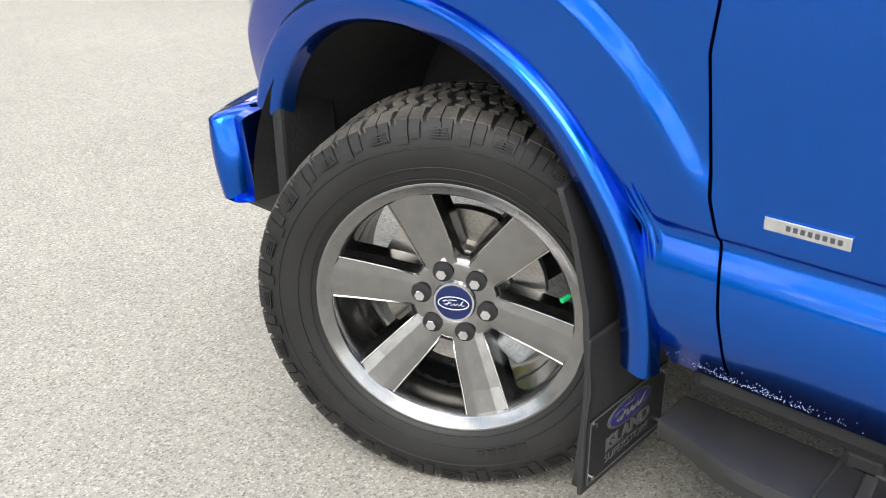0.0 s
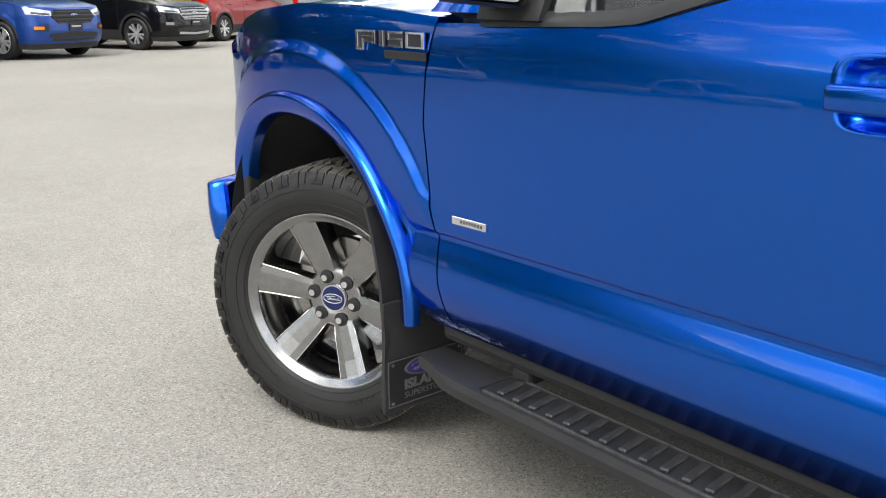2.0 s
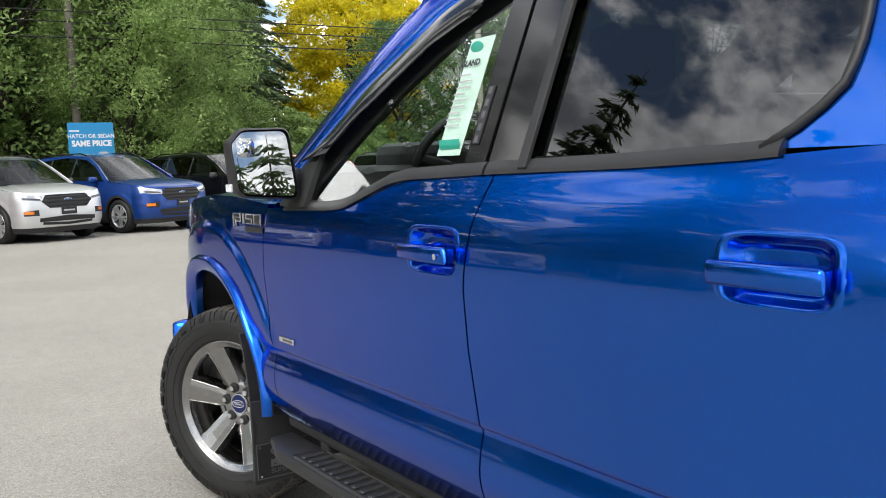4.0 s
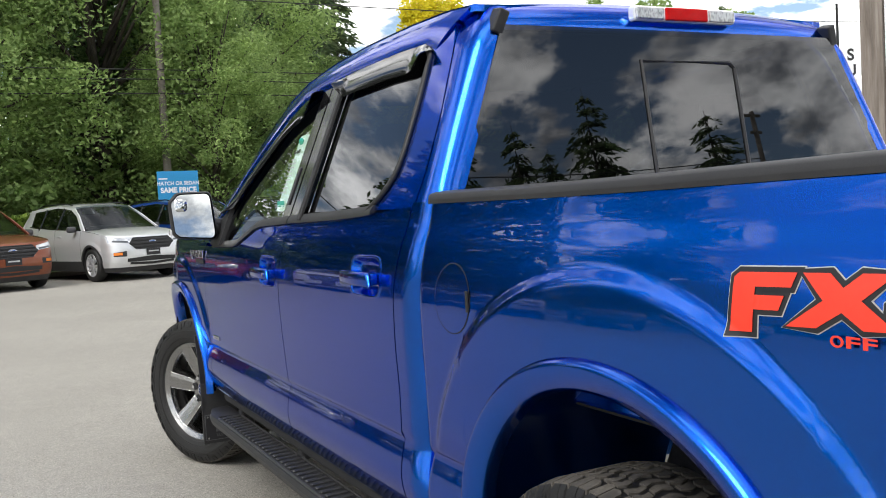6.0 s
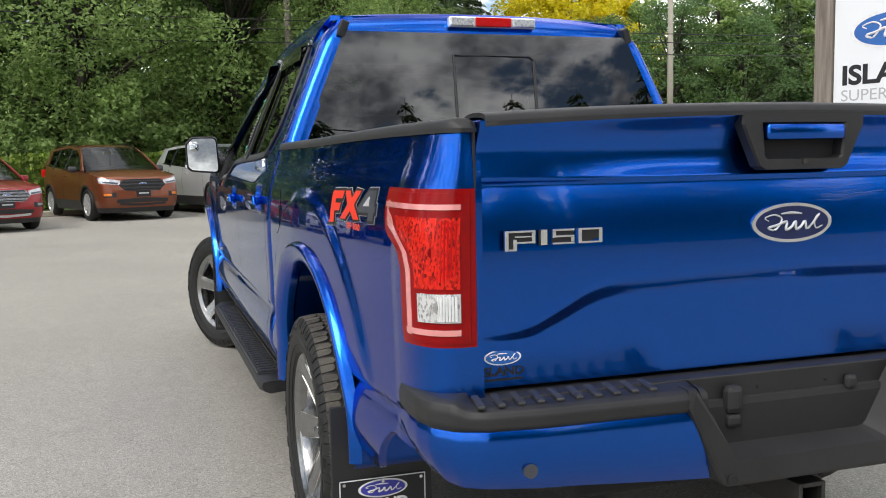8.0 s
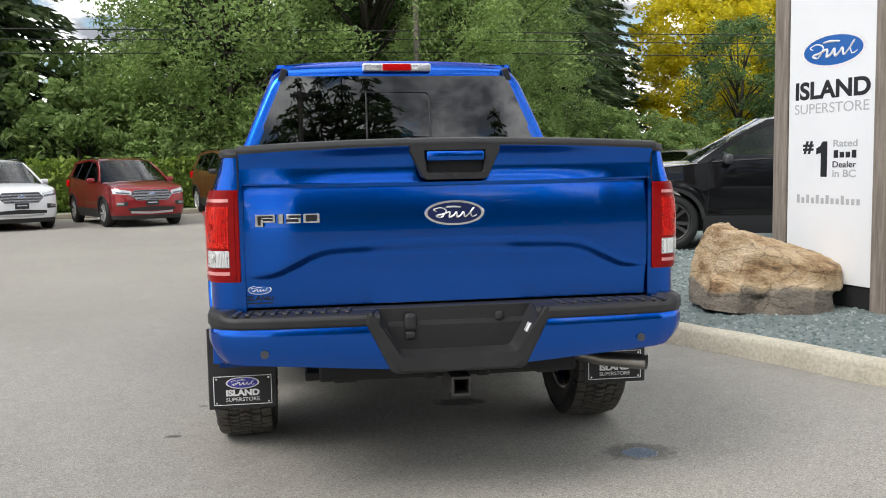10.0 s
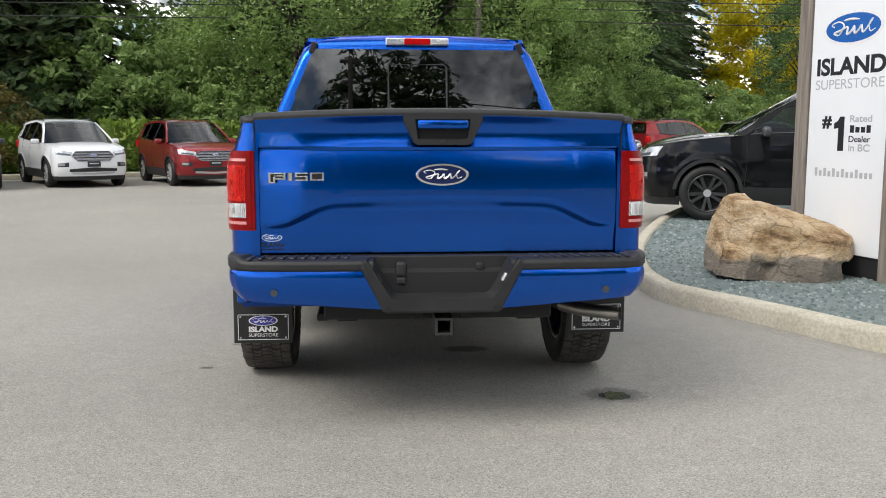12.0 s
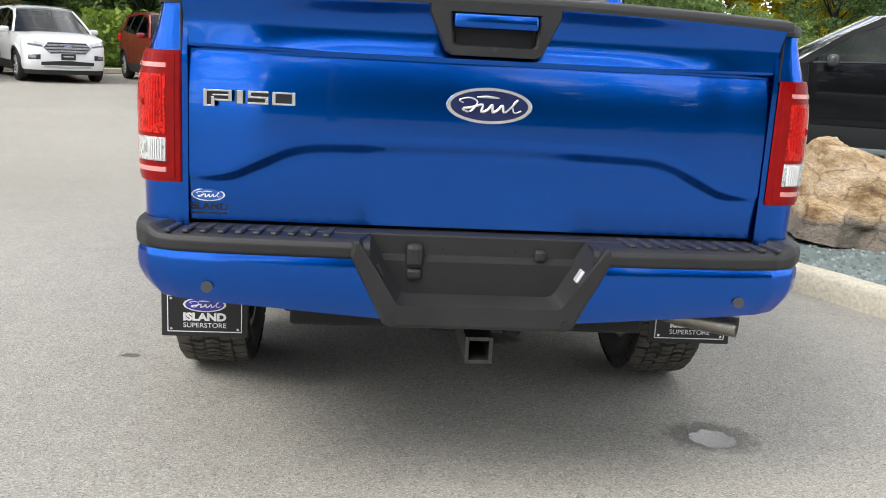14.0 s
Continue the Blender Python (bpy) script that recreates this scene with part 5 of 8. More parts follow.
# ---- running boards ----
rib_mesh = None
for s in (1, -1):
    prf = [(0.905, 0.345), (1.012, 0.335), (1.038, 0.350), (1.046, 0.376), (1.040, 0.392), (1.026, 0.396), (0.922, 0.400), (0.908, 0.392)]
    y0, y1 = 0.82, 3.19
    def rb(u, v, s=s):
        j = int(round(v * len(prf))) % len(prf)
        x, z = prf[j]
        y = lerp(y0, y1, u)
        k = sstep(y1 - 0.16, y1, y)
        e = sstep(y0 + 0.07, y0, y)
        x = lerp(x, 0.92, 0.34 * k * (1 if x > 0.95 else 0)) - (0.012 * e if x > 1.0 else 0)
        z = lerp(z, 0.385, 0.25 * (k + 0.6 * e))
        return -x, y, z
    bm = sheet(rb, 40, len(prf), None, s)
    bmesh.ops.remove_doubles(bm, verts=bm.verts, dist=1e-5)
    bmesh.ops.holes_fill(bm, edges=[e for e in bm.edges if e.is_boundary], sides=40)
    for e in bm.edges:
        if len(e.link_faces) == 2 and e.calc_face_angle(0) > 0.6:
            e.smooth = False
    board = part("running_board", bm, M_BLACKPL, truck, "black ribbed running board", smooth=True)
    for yy in (1.1, 2.0, 2.9):
        boxpart("step_bracket", (-s * 0.80, yy, 0.41), (0.26, 0.06, 0.04), 0.01, M_DARK, board)
    for ya in (2.93, 0.96):
        boxpart("end_cap_seam", (-s * 0.975, ya, 0.3985), (0.106, 0.006, 0.006), 0.001, M_DARK, board)
    boxpart("tread_edge", (-s * 1.030, 1.945, 0.3975), (0.008, 1.94, 0.010), 0.003, M_STEPRIB, board, "scuffed raised edge")
    boxpart("tread_edge", (-s * 0.926, 1.945, 0.4000), (0.008, 1.94, 0.010), 0.003, M_STEPRIB, board)
    for k in range(38):
        if rib_mesh is None:
            bmr = bmesh.new()
            box(bmr, (0, 0, 0), (0.084, 0.020, 0.010), 0.003, seg=1)
            rib = part("step_rib", bmr, M_STEPRIB, board)
            rib_mesh = rib.data
        else:
            rib = new("step_rib", rib_mesh)
            rib.parent = board
        rib.location = (-s * 0.977, 1.01 + 0.0505 * k, 0.4005)
        rib.rotation_euler = (0, 0, s * 0.12)

# ---- wheels ----
def wheel(m, name="wheel"):
    """Wheel about its own x axis; -x is the outer face."""
    w = part(name, bmesh.new(), M_RUBBER, truck, "six-spoke machined alloy wheel with all-terrain tyre")
    w.matrix_basis = m
    R = 0.400
    bm = bmesh.new()
    hw = 0.137
    tp = [(-0.112, 0.262), (-0.122, 0.268), (-0.130, 0.285), (-hw, 0.315), (-hw - 0.002, 0.335), (-hw, 0.350), (-0.133, 0.366), (-0.126, 0.380), (-0.114, R - 0.009), (-0.08, R - 0.0055), (0, R - 0.0045),
          (0.08, R - 0.0055), (0.114, R - 0.009), (0.126, 0.380), (hw, 0.335), (0.128, 0.285), (0.112, 0.262)]
    lathe(bm, tp, 72)
    bmesh.ops.recalc_face_normals(bm, faces=bm.faces)
    tyre = part("tyre", bm, M_RUBBER, w, "black all-terrain tyre", smooth=True)
    n = 40
    pitch = 2 * math.pi / n

    def block(bm, outline, a0, r_top, r_low):
        """A tread block over an outline of (across, turns of the pitch)."""
        lo, hi = [], []
        for x, f in outline:
            a = a0 + f * pitch
            drop = 0.0075 * max(0.0, (abs(x) - 0.088) / 0.036) ** 2
            lo.append(bm.verts.new((x, (r_low - drop) * math.cos(a), (r_low - drop) * math.sin(a))))
            hi.append(bm.verts.new((x * 0.985, (r_top - drop) * math.cos(a), (r_top - drop) * math.sin(a))))
        bm.faces.new(hi)
        for i in range(len(hi)):
            k = (i + 1) % len(hi)
            bm.faces.new([lo[i], lo[k], hi[k], hi[i]])

    bm = bmesh.new()
    for k in range(n):
        a0 = pitch * k
        for sg in (-1, 1):
            # shoulder blocks in two halves with a fine slit, notched on the inner side
            block(bm, [(sg * 0.124, -0.45), (sg * 0.080, -0.40), (sg * 0.074, -0.22), (sg * 0.080, -0.06), (sg * 0.124, -0.03)], a0, R, R - 0.013)
            block(bm, [(sg * 0.124, 0.01), (sg * 0.084, -0.01), (sg * 0.078, 0.18), (sg * 0.086, 0.38), (sg * 0.124, 0.43)], a0, R - 0.0006, R - 0.013)
            # staggered inner blocks, bent like an S
            block(bm, [(sg * 0.070, 0.16), (sg * 0.046, 0.30), (sg * 0.028, 0.24), (sg * 0.030, 0.44), (sg * 0.052, 0.56), (sg * 0.072, 0.46)], a0, R, R - 0.013)
            block(bm, [(sg * 0.070, 0.58), (sg * 0.050, 0.70), (sg * 0.032, 0.62), (sg * 0.034, 0.88), (sg * 0.054, 1.00), (sg * 0.070, 0.92)], a0, R - 0.0004, R - 0.013)
        block(bm, [(-0.024, 0.02), (0.004, -0.08), (0.022, 0.06), (0.026, 0.26), (0.000, 0.18), (-0.022, 0.32)], a0, R, R - 0.013)
        block(bm, [(-0.024, 0.48), (-0.002, 0.36), (0.024, 0.44), (0.022, 0.74), (0.002, 0.62), (-0.024, 0.76)], a0, R, R - 0.013)
    bmesh.ops.recalc_face_normals(bm, faces=bm.faces)
    part("tyre_tread", bm, M_TREAD, tyre, "dusty chunky tread blocks", kind="stuff")
    # shoulder lugs running down both walls, with ladder marks between them
    prof_r = [(0.350, 0.1392), (0.358, 0.1378), (0.370, 0.1345), (0.381, 0.1292), (0.391, 0.1215)]
    wall = lambda r: float(np.interp(r, [q[0] for q in prof_r], [q[1] for q in prof_r]))

    def lug(bm, sg, a0, a1, r0, r1, lift):
        """A raised patch of the wall between two angles and two radii."""
        rows = []
        for r in np.linspace(r0, r1, 4):
            e = 0.0012 / r
            rows.append([bm.verts.new((sg * (wall(r) + o), r * math.cos(a), r * math.sin(a))) for o, a in ((-0.004, a0 - e), (lift, a0), (lift, a1), (-0.004, a1 + e))])
        for q0, q1 in zip(rows, rows[1:]):
            for q in range(3):
                bm.faces.new([q0[q], q0[q + 1], q1[q + 1], q1[q]])
        bm.faces.new(rows[0])
        bm.faces.new(rows[-1])

    bm = bmesh.new()
    for k in range(n):
        a0 = pitch * k
        for sg in (-1, 1):
            deep = 0.350 if k % 2 else 0.362
            lug(bm, sg, a0 - 0.38 * pitch, a0 - 0.04 * pitch, deep, 0.390, 0.0014)
            lug(bm, sg, a0 + 0.03 * pitch, a0 + 0.35 * pitch, 0.358, 0.390, 0.0010)
            if k % 2 == 0:
                for q in range(4):
                    lug(bm, sg, a0 - (0.30 - 0.02 * q) * pitch, a0 + (0.28 - 0.02 * q) * pitch, 0.3595 + 0.0046 * q, 0.3617 + 0.0046 * q, 0.0030)
                lug(bm, sg, a0 - 0.04 * pitch, a0 + 0.02 * pitch, 0.3755, 0.385, 0.0030)
    bmesh.ops.recalc_face_normals(bm, faces=bm.faces)
    part("shoulder_pattern", bm, M_RUBBER, tyre, kind="stuff")
    for rr, xx in ((0.340, 0.1385), (0.302, 0.1345), (0.278, 0.1275)):
        bm = bmesh.new()
        tube(bm, [(-xx, rr * math.cos(2 * math.pi * k / 72), rr * math.sin(2 * math.pi * k / 72)) for k in range(73)], 0.0018, 4, cap=False)
        part("sidewall_ring", bm, M_RUBBER, tyre, smooth=True)
    # raised bars stand in for the sidewall lettering
    bm = bmesh.new()
    for a0, cnt in ((2.2, 7), (-1.0, 9), (4.2, 5)):
        for k in range(cnt):
            mt = Matrix.Rotation(a0 + 0.075 * k, 4, "X") @ Matrix.Translation((-0.1355, 0.315, 0))
            box(bm, (0, 0, 0), (0.004, 0.020, 0.016))
            bm.verts.ensure_lookup_table()
            bmesh.ops.transform(bm, matrix=mt, verts=bm.verts[-8:])
    part("sidewall_lettering", bm, M_RUBBER, tyre, kind="stuff")
    # rim
    bm = bmesh.new()
    lathe(bm, [(-0.100, 0.262), (-0.118, 0.271), (-0.122, 0.268), (-0.120, 0.262), (-0.114, 0.258), (-0.110, 0.244), (-0.104, 0.239), (-0.075, 0.235), (-0.050, 0.232), (0.02, 0.226), (0.10, 0.226), (0.11, 0.262)], 72)
    bmesh.ops.recalc_face_normals(bm, faces=bm.faces)
    for f in bm.faces:
        f.normal_flip() if f.normal.dot(Vector((0, f.calc_center_median().y, f.calc_center_median().z))) > 0 and abs(f.calc_center_median().x) < 0.09 else None
    rim = part("rim", bm, M_RIM, w, "machined grey rim", smooth=True)
    bm = bmesh.new()
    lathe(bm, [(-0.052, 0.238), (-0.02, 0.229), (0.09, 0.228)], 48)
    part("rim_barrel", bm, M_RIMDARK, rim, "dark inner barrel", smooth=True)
    # spokes
    for k in range(6):
        bm = bmesh.new()
        st = [(0.052, 0.027, -0.064), (0.085, 0.030, -0.070), (0.13, 0.034, -0.080), (0.19, 0.038, -0.094), (0.235, 0.041, -0.107), (0.252, 0.045, -0.113), (0.262, 0.056, -0.1165)]
        rows = []
        for r, hw2, xf in st:
            w1, w2 = hw2 + 0.0035, hw2 + 0.012 + 0.03 * max(0.0, 0.10 - r)
            rows.append([bm.verts.new(c) for c in ((xf + 0.062, r, -w2 - 0.003), (xf + 0.030, r, -w2), (xf + 0.0045, r, -w1), (xf + 0.001, r, -hw2 * 0.5), (xf + 0.001, r, hw2 * 0.5), (xf + 0.0045, r, w1), (xf + 0.030, r, w2), (xf + 0.062, r, w2 + 0.003))])
        for r0, r1 in zip(rows, rows[1:]):
            for j in range(7):
                bm.faces.new([r0[j], r0[j + 1], r1[j + 1], r1[j]])
        bmesh.ops.recalc_face_normals(bm, faces=bm.faces)
        a = radians(60 * k + 12)
        turn = Matrix.Rotation(a, 4, "X")
        bmesh.ops.transform(bm, matrix=turn, verts=bm.verts)
        part("spoke", bm, M_RIM, rim, "flat machined spoke")
        for sg in (-1, 1):
            bm = bmesh.new()
            tube(bm, [turn @ Vector((xf + 0.0040, r, sg * (hw2 + 0.0036))) for r, hw2, xf in st[1:]], 0.0021, 6)
            part("spoke_edge", bm, M_RIMEDGE, rim, "bright machined spoke edge", smooth=True)
    bm = bmesh.new()
    lathe(bm, [(-0.030, 0.098), (-0.062, 0.094), (-0.066, 0.080), (-0.068, 0.0451), (-0.064, 0.040)], 48)
    bmesh.ops.recalc_face_normals(bm, faces=bm.faces)
    part("hub", bm, M_RIM, rim, smooth=True)
    bm = bmesh.new()
    disc(bm, (-0.072, 0, 0), 0.041, "x", 32, None, 0.012)
    cap = part("centre_cap", bm, M_CHROME, w, "blue oval centre cap")
    bm = bmesh.new()
    disc(bm, (-0.0735, 0, 0), 0.037, "x", 32, None, 0.003)
    part("cap_face", bm, M_NAVY, cap)
    bm = bmesh.new()
    pts = [(-0.0755, 0.031 * math.cos(2 * math.pi * k / 24), 0.014 * math.sin(2 * math.pi * k / 24)) for k in range(25)]
    tube(bm, pts, 0.0009, 4)
    for stroke, wd in SCRIPT:
        tube(bm, [(-0.0755, -0.030 * a, 0.0145 * b) for a, b in stroke], 0.030 * wd * 0.9, 4)
    part("cap_stroke", bm, M_WHITE, cap)
    for k in range(6):
        a = radians(60 * k + 12)
        cy, cz = 0.0675 * math.cos(a), 0.0675 * math.sin(a)
        bm = bmesh.new()
        disc(bm, (-0.0722, cy, cz), 0.0205, "x", 18, None, 0.004)
        well = part("lug_well", bm, M_DARK, w)
        bm = bmesh.new()
        tube(bm, [(-0.068, cy, cz), (-0.086, cy, cz)], [0.0125, 0.0105], 6)
        part("lug_nut", bm, M_CHROME, well, "chrome lug nut")
    # brake disc, caliper, valve
    bm = bmesh.new()
    lathe(bm, [(0.0, 0.05), (-0.018, 0.06), (-0.018, 0.105), (-0.004, 0.108), (-0.004, 0.172), (0.022, 0.172), (0.022, 0.05)], 48)
    part("brake_disc", bm, M_STEEL, w, "rust-tinged steel brake disc", smooth=False)
    bm = bmesh.new()
    for da in (-0.30, 0.0, 0.30):
        tmpb = bmesh.new()
        box(tmpb, (0, 0, 0), (0.060, 0.072, 0.060), 0.012)
        bmesh.ops.transform(tmpb, matrix=Matrix.Rotation(radians(205) + da, 4, "X") @ Matrix.Translation((-0.012, 0.158, 0)), verts=tmpb.verts)
        me = bpy.data.meshes.new("tmp")
        tmpb.to_mesh(me)
        tmpb.free()
        bm.from_mesh(me)
        bpy.data.meshes.remove(me)
    part("brake_caliper", bm, M_CAST, w, "pale cast brake caliper", smooth=True)
    bm = bmesh.new()
    va = radians(169)
    tube(bm, [(-0.082, 0.230 * math.cos(va), 0.230 * math.sin(va)), (-0.098, 0.219 * math.cos(va), 0.219 * math.sin(va))], 0.0055, 10)
    part("valve_cap", bm, M_GREEN, w, "green valve cap")
    return w


STEER = 27
w_fl = wheel(pose(-0.934 + 0.072 * math.cos(radians(STEER)), 3.683 + 0.072 * math.sin(radians(STEER)), 0.402, 0, 0, STEER) @ pose(0, 0, 0, -1, 0, 0))
w_rl = copy_thing(w_fl, pose(-0.868, 0, 0.402) @ pose(0, 0, 0, -20, 0, 0))
w_fr = copy_thing(w_fl, pose(0.868, 3.70, 0.402, 0, 0, 180 + STEER))
w_rr = copy_thing(w_fl, pose(0.868, 0, 0.402, 0, 0, 180))

# ---------- ground ----------
def asphalt_material():
    m, n, l, p = mat("worn_asphalt")
    v = coords(n, l)
    big = noise_node(n, l, v, 0.35, 6, 0.6)
    base = ramp(n, l, big, [(0.30, (0.275, 0.262, 0.235)), (0.70, (0.335, 0.320, 0.288))])
    mid = noise_node(n, l, v, 7, 5, 0.65)
    base = mixc(n, l, 1.0, base, ramp(n, l, mid, [(0.25, (0.93, 0.93, 0.93)), (0.75, (1.05, 1.05, 1.045))]), "MULTIPLY")
    vo = n.new("ShaderNodeTexVoronoi")
    setp(vo, Scale=195)
    l.new(v, vo.inputs["Vector"])
    st = n.new("ShaderNodeSeparateColor")
    l.new(vo.outputs["Color"], st.inputs[0])
    chips = ramp(n, l, st.outputs[0], [(0.0, (0.55, 0.54, 0.53)), (0.20, (0.88, 0.88, 0.88)), (0.76, (1.05, 1.05, 1.04)), (0.94, (1.36, 1.36, 1.34))])
    base = mixc(n, l, 1.0, base, chips, "MULTIPLY")
    spots = noise_node(n, l, v, 1.7, 7, 0.7)
    base = mixc(n, l, ramp(n, l, spots, [(0.66, (0, 0, 0)), (0.78, (0.35, 0.35, 0.35))]), base, (0.17, 0.166, 0.157))
    # oil stains and a wet spot
    wob = noise_node(n, l, v, 22, 5, 0.65)
    wet = None
    for cx, cy, rx, ry, depth, damp in ((0.93, -0.72, 0.19, 0.15, 0.55, 0), (0.925, -0.735, 0.095, 0.08, 0.85, 1), (0.27, 0.33, 0.17, 0.09, 0.7, 0), (-1.24, -0.02, 0.045, 0.03, 0.7, 0), (-1.15, 0.55, 0.03, 0.025, 0.5, 0)):
        mp = n.new("ShaderNodeMapping")
        setp(mp, Location=(-cx / rx, -cy / ry, 0), Scale=(1 / rx, 1 / ry, 0))
        l.new(v, mp.inputs[0])
        ln = n.new("ShaderNodeVectorMath")
        ln.operation = "LENGTH"
        l.new(mp.outputs[0], ln.inputs[0])
        ad = n.new("ShaderNodeMath")
        ad.operation = "MULTIPLY_ADD"
        l.new(wob, ad.inputs[0])
        ad.inputs[1].default_value = 1.1
        l.new(ln.outputs["Value"], ad.inputs[2])
        fac = n.new("ShaderNodeMapRange")
        fac.interpolation_type = "SMOOTHSTEP"
        setp(fac, From_Min=1.62, From_Max=1.30 if damp else 1.10, To_Min=0.0, To_Max=depth)
        l.new(ad.outputs[0], fac.inputs["Value"])
        base = mixc(n, l, fac.outputs[0], base, (0.035, 0.034, 0.034))
        if damp:
            wet = fac.outputs[0]
    l.new(base, p.inputs["Base Color"])
    rr = n.new("ShaderNodeMapRange")
    setp(rr, From_Max=0.85, To_Min=0.86, To_Max=0.06)
    l.new(wet, rr.inputs["Value"])
    l.new(rr.outputs[0], p.inputs["Roughness"])
    setp(p, Specular_IOR_Level=0.3)
    h = n.new("ShaderNodeMath")
    h.operation = "ADD"
    l.new(vo.outputs["Distance"], h.inputs[0])
    l.new(noise_node(n, l, v, 60, 4, 0.6), h.inputs[1])
    b = n.new("ShaderNodeBump")
    setp(b, Distance=0.003)
    flat = n.new("ShaderNodeMapRange")
    setp(flat, From_Max=0.8, To_Min=0.45, To_Max=0.03)
    l.new(wet, flat.inputs["Value"])
    l.new(flat.outputs[0], b.inputs["Strength"])
    l.new(h.outputs[0], b.inputs["Height"])
    l.new(b.outputs[0], p.inputs["Normal"])
    return m


M_ASPHALT = asphalt_material()
M_CONCRETE = surface("kerb_concrete", (0.42, 0.385, 0.30), (0.52, 0.48, 0.385), 3.5, 0.85, 0, 45, 0.5, 0.006)
M_GRASS = surface("grass_ground", (0.035, 0.075, 0.016), (0.07, 0.12, 0.03), 1.5, 0.9, 0, 20, 0.8, 0.05)

bm = bmesh.new()
G = 1800.0
bmesh.ops.create_grid(bm, x_segments=24, y_segments=24, size=G)
part("ground", bm, M_ASPHALT, None, "worn pale grey asphalt lot", kind="structure")


# ---------- lot edge: kerb, grass, hedge ----------
RX, RY = Vector((0.925, 0.38)), Vector((-0.38, 0.925))
EDGE0 = Vector((-6.6, 21.2))


def edge_pt(s, d):
    p = EDGE0 + RX * s + RY * d
    return p.x, p.y


bm = bmesh.new()
v4 = [bm.verts.new((*edge_pt(s, d), 0.02)) for s, d in ((-160, 0.2), (160, 0.2), (160, 170), (-160, 170))]
bm.faces.new(v4)
part("grass_verge", bm, M_GRASS, None, "rough green grass verge behind the lot", kind="structure")
bm = bmesh.new()
box(bm, (0, 0, 0.07), (170, 0.16, 0.14), 0.02)
bmesh.ops.transform(bm, matrix=Matrix.Translation((*edge_pt(0, 0.1), 0)) @ Matrix.Rotation(math.atan2(RX.y, RX.x), 4, "Z"), verts=bm.verts)
part("kerb", bm, M_CONCRETE, None, "pale concrete kerb at the lot edge", kind="structure")


def leaf_material(name, lo, hi, trans=0.35):
    m, n, l, p = mat(name)
    g = n.new("ShaderNodeNewGeometry")
    col = ramp(n, l, g.outputs["Random Per Island"], [(0.0, lo), (0.6, tuple((a + b) / 2 for a, b in zip(lo, hi))), (1.0, hi)])
    v = coords(n, l)
    big = noise_node(n, l, v, 0.5, 3, 0.6)
    col = mixc(n, l, 1.0, col, ramp(n, l, big, [(0.3, (0.7, 0.72, 0.7)), (0.7, (1.2, 1.18, 1.1))]), "MULTIPLY")
    l.new(col, p.inputs["Base Color"])
    setp(p, Roughness=0.55, Specular_IOR_Level=0.35)
    t = n.new("ShaderNodeBsdfTranslucent")
    l.new(col, t.inputs["Color"])
    mx = n.new("ShaderNodeMixShader")
    mx.inputs[0].default_value = trans
    l.new(p.outputs[0], mx.inputs[1])
    l.new(t.outputs[0], mx.inputs[2])
    out = [k for k in n if k.type == "OUTPUT_MATERIAL"][0]
    l.new(mx.outputs[0], out.inputs[0])
    return m


M_LEAF = leaf_material("green_leaves", (0.175, 0.275, 0.080), (0.43, 0.57, 0.22), 0.5)
M_LEAFD = leaf_material("dark_green_leaves", (0.08, 0.155, 0.055), (0.21, 0.33, 0.13), 0.45)
M_LEAFY = leaf_material("yellow_leaves", (0.64, 0.56, 0.02), (0.90, 0.80, 0.06), 0.55)
M_NEEDLE = leaf_material("conifer_needles", (0.052, 0.092, 0.042), (0.165, 0.22, 0.098), 0.38)
M_HEDGE = leaf_material("hedge_leaves", (0.10, 0.17, 0.025), (0.27, 0.36, 0.06))
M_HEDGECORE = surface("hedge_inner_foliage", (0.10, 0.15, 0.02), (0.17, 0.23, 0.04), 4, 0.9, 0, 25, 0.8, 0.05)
M_AUTUMN = leaf_material("rusty_green_leaves", (0.08, 0.075, 0.02), (0.20, 0.16, 0.05))
M_BARK = surface("bark", (0.03, 0.024, 0.018), (0.07, 0.056, 0.044), 3, 0.9, 0, 25, 0.8, 0.03)


def quads_object(name, centres, ax, ay, material, parent, label="", kind=""):
    """Many small leaves, each a pointed quad, from arrays of centres and half axes."""
    n = len(centres)
    v = np.empty((n, 4, 3))
    v[:, 0], v[:, 1], v[:, 2], v[:, 3] = centres - ay, centres + ax * 0.8 - ay * 0.1, centres + ay, centres - ax * 0.8 - ay * 0.1
    me = bpy.data.meshes.new(name)
    me.from_pydata(v.reshape(-1, 3).tolist(), [], np.arange(4 * n).reshape(n, 4).tolist())
    me.materials.append(material)
    ob = new(name, me)
    if parent is not None:
        ob.parent = parent
    return tagged(ob, label, kind=kind)


def unit(rng, n):
    d = rng.normal(size=(n, 3))
    return d / np.linalg.norm(d, axis=1, keepdims=True)


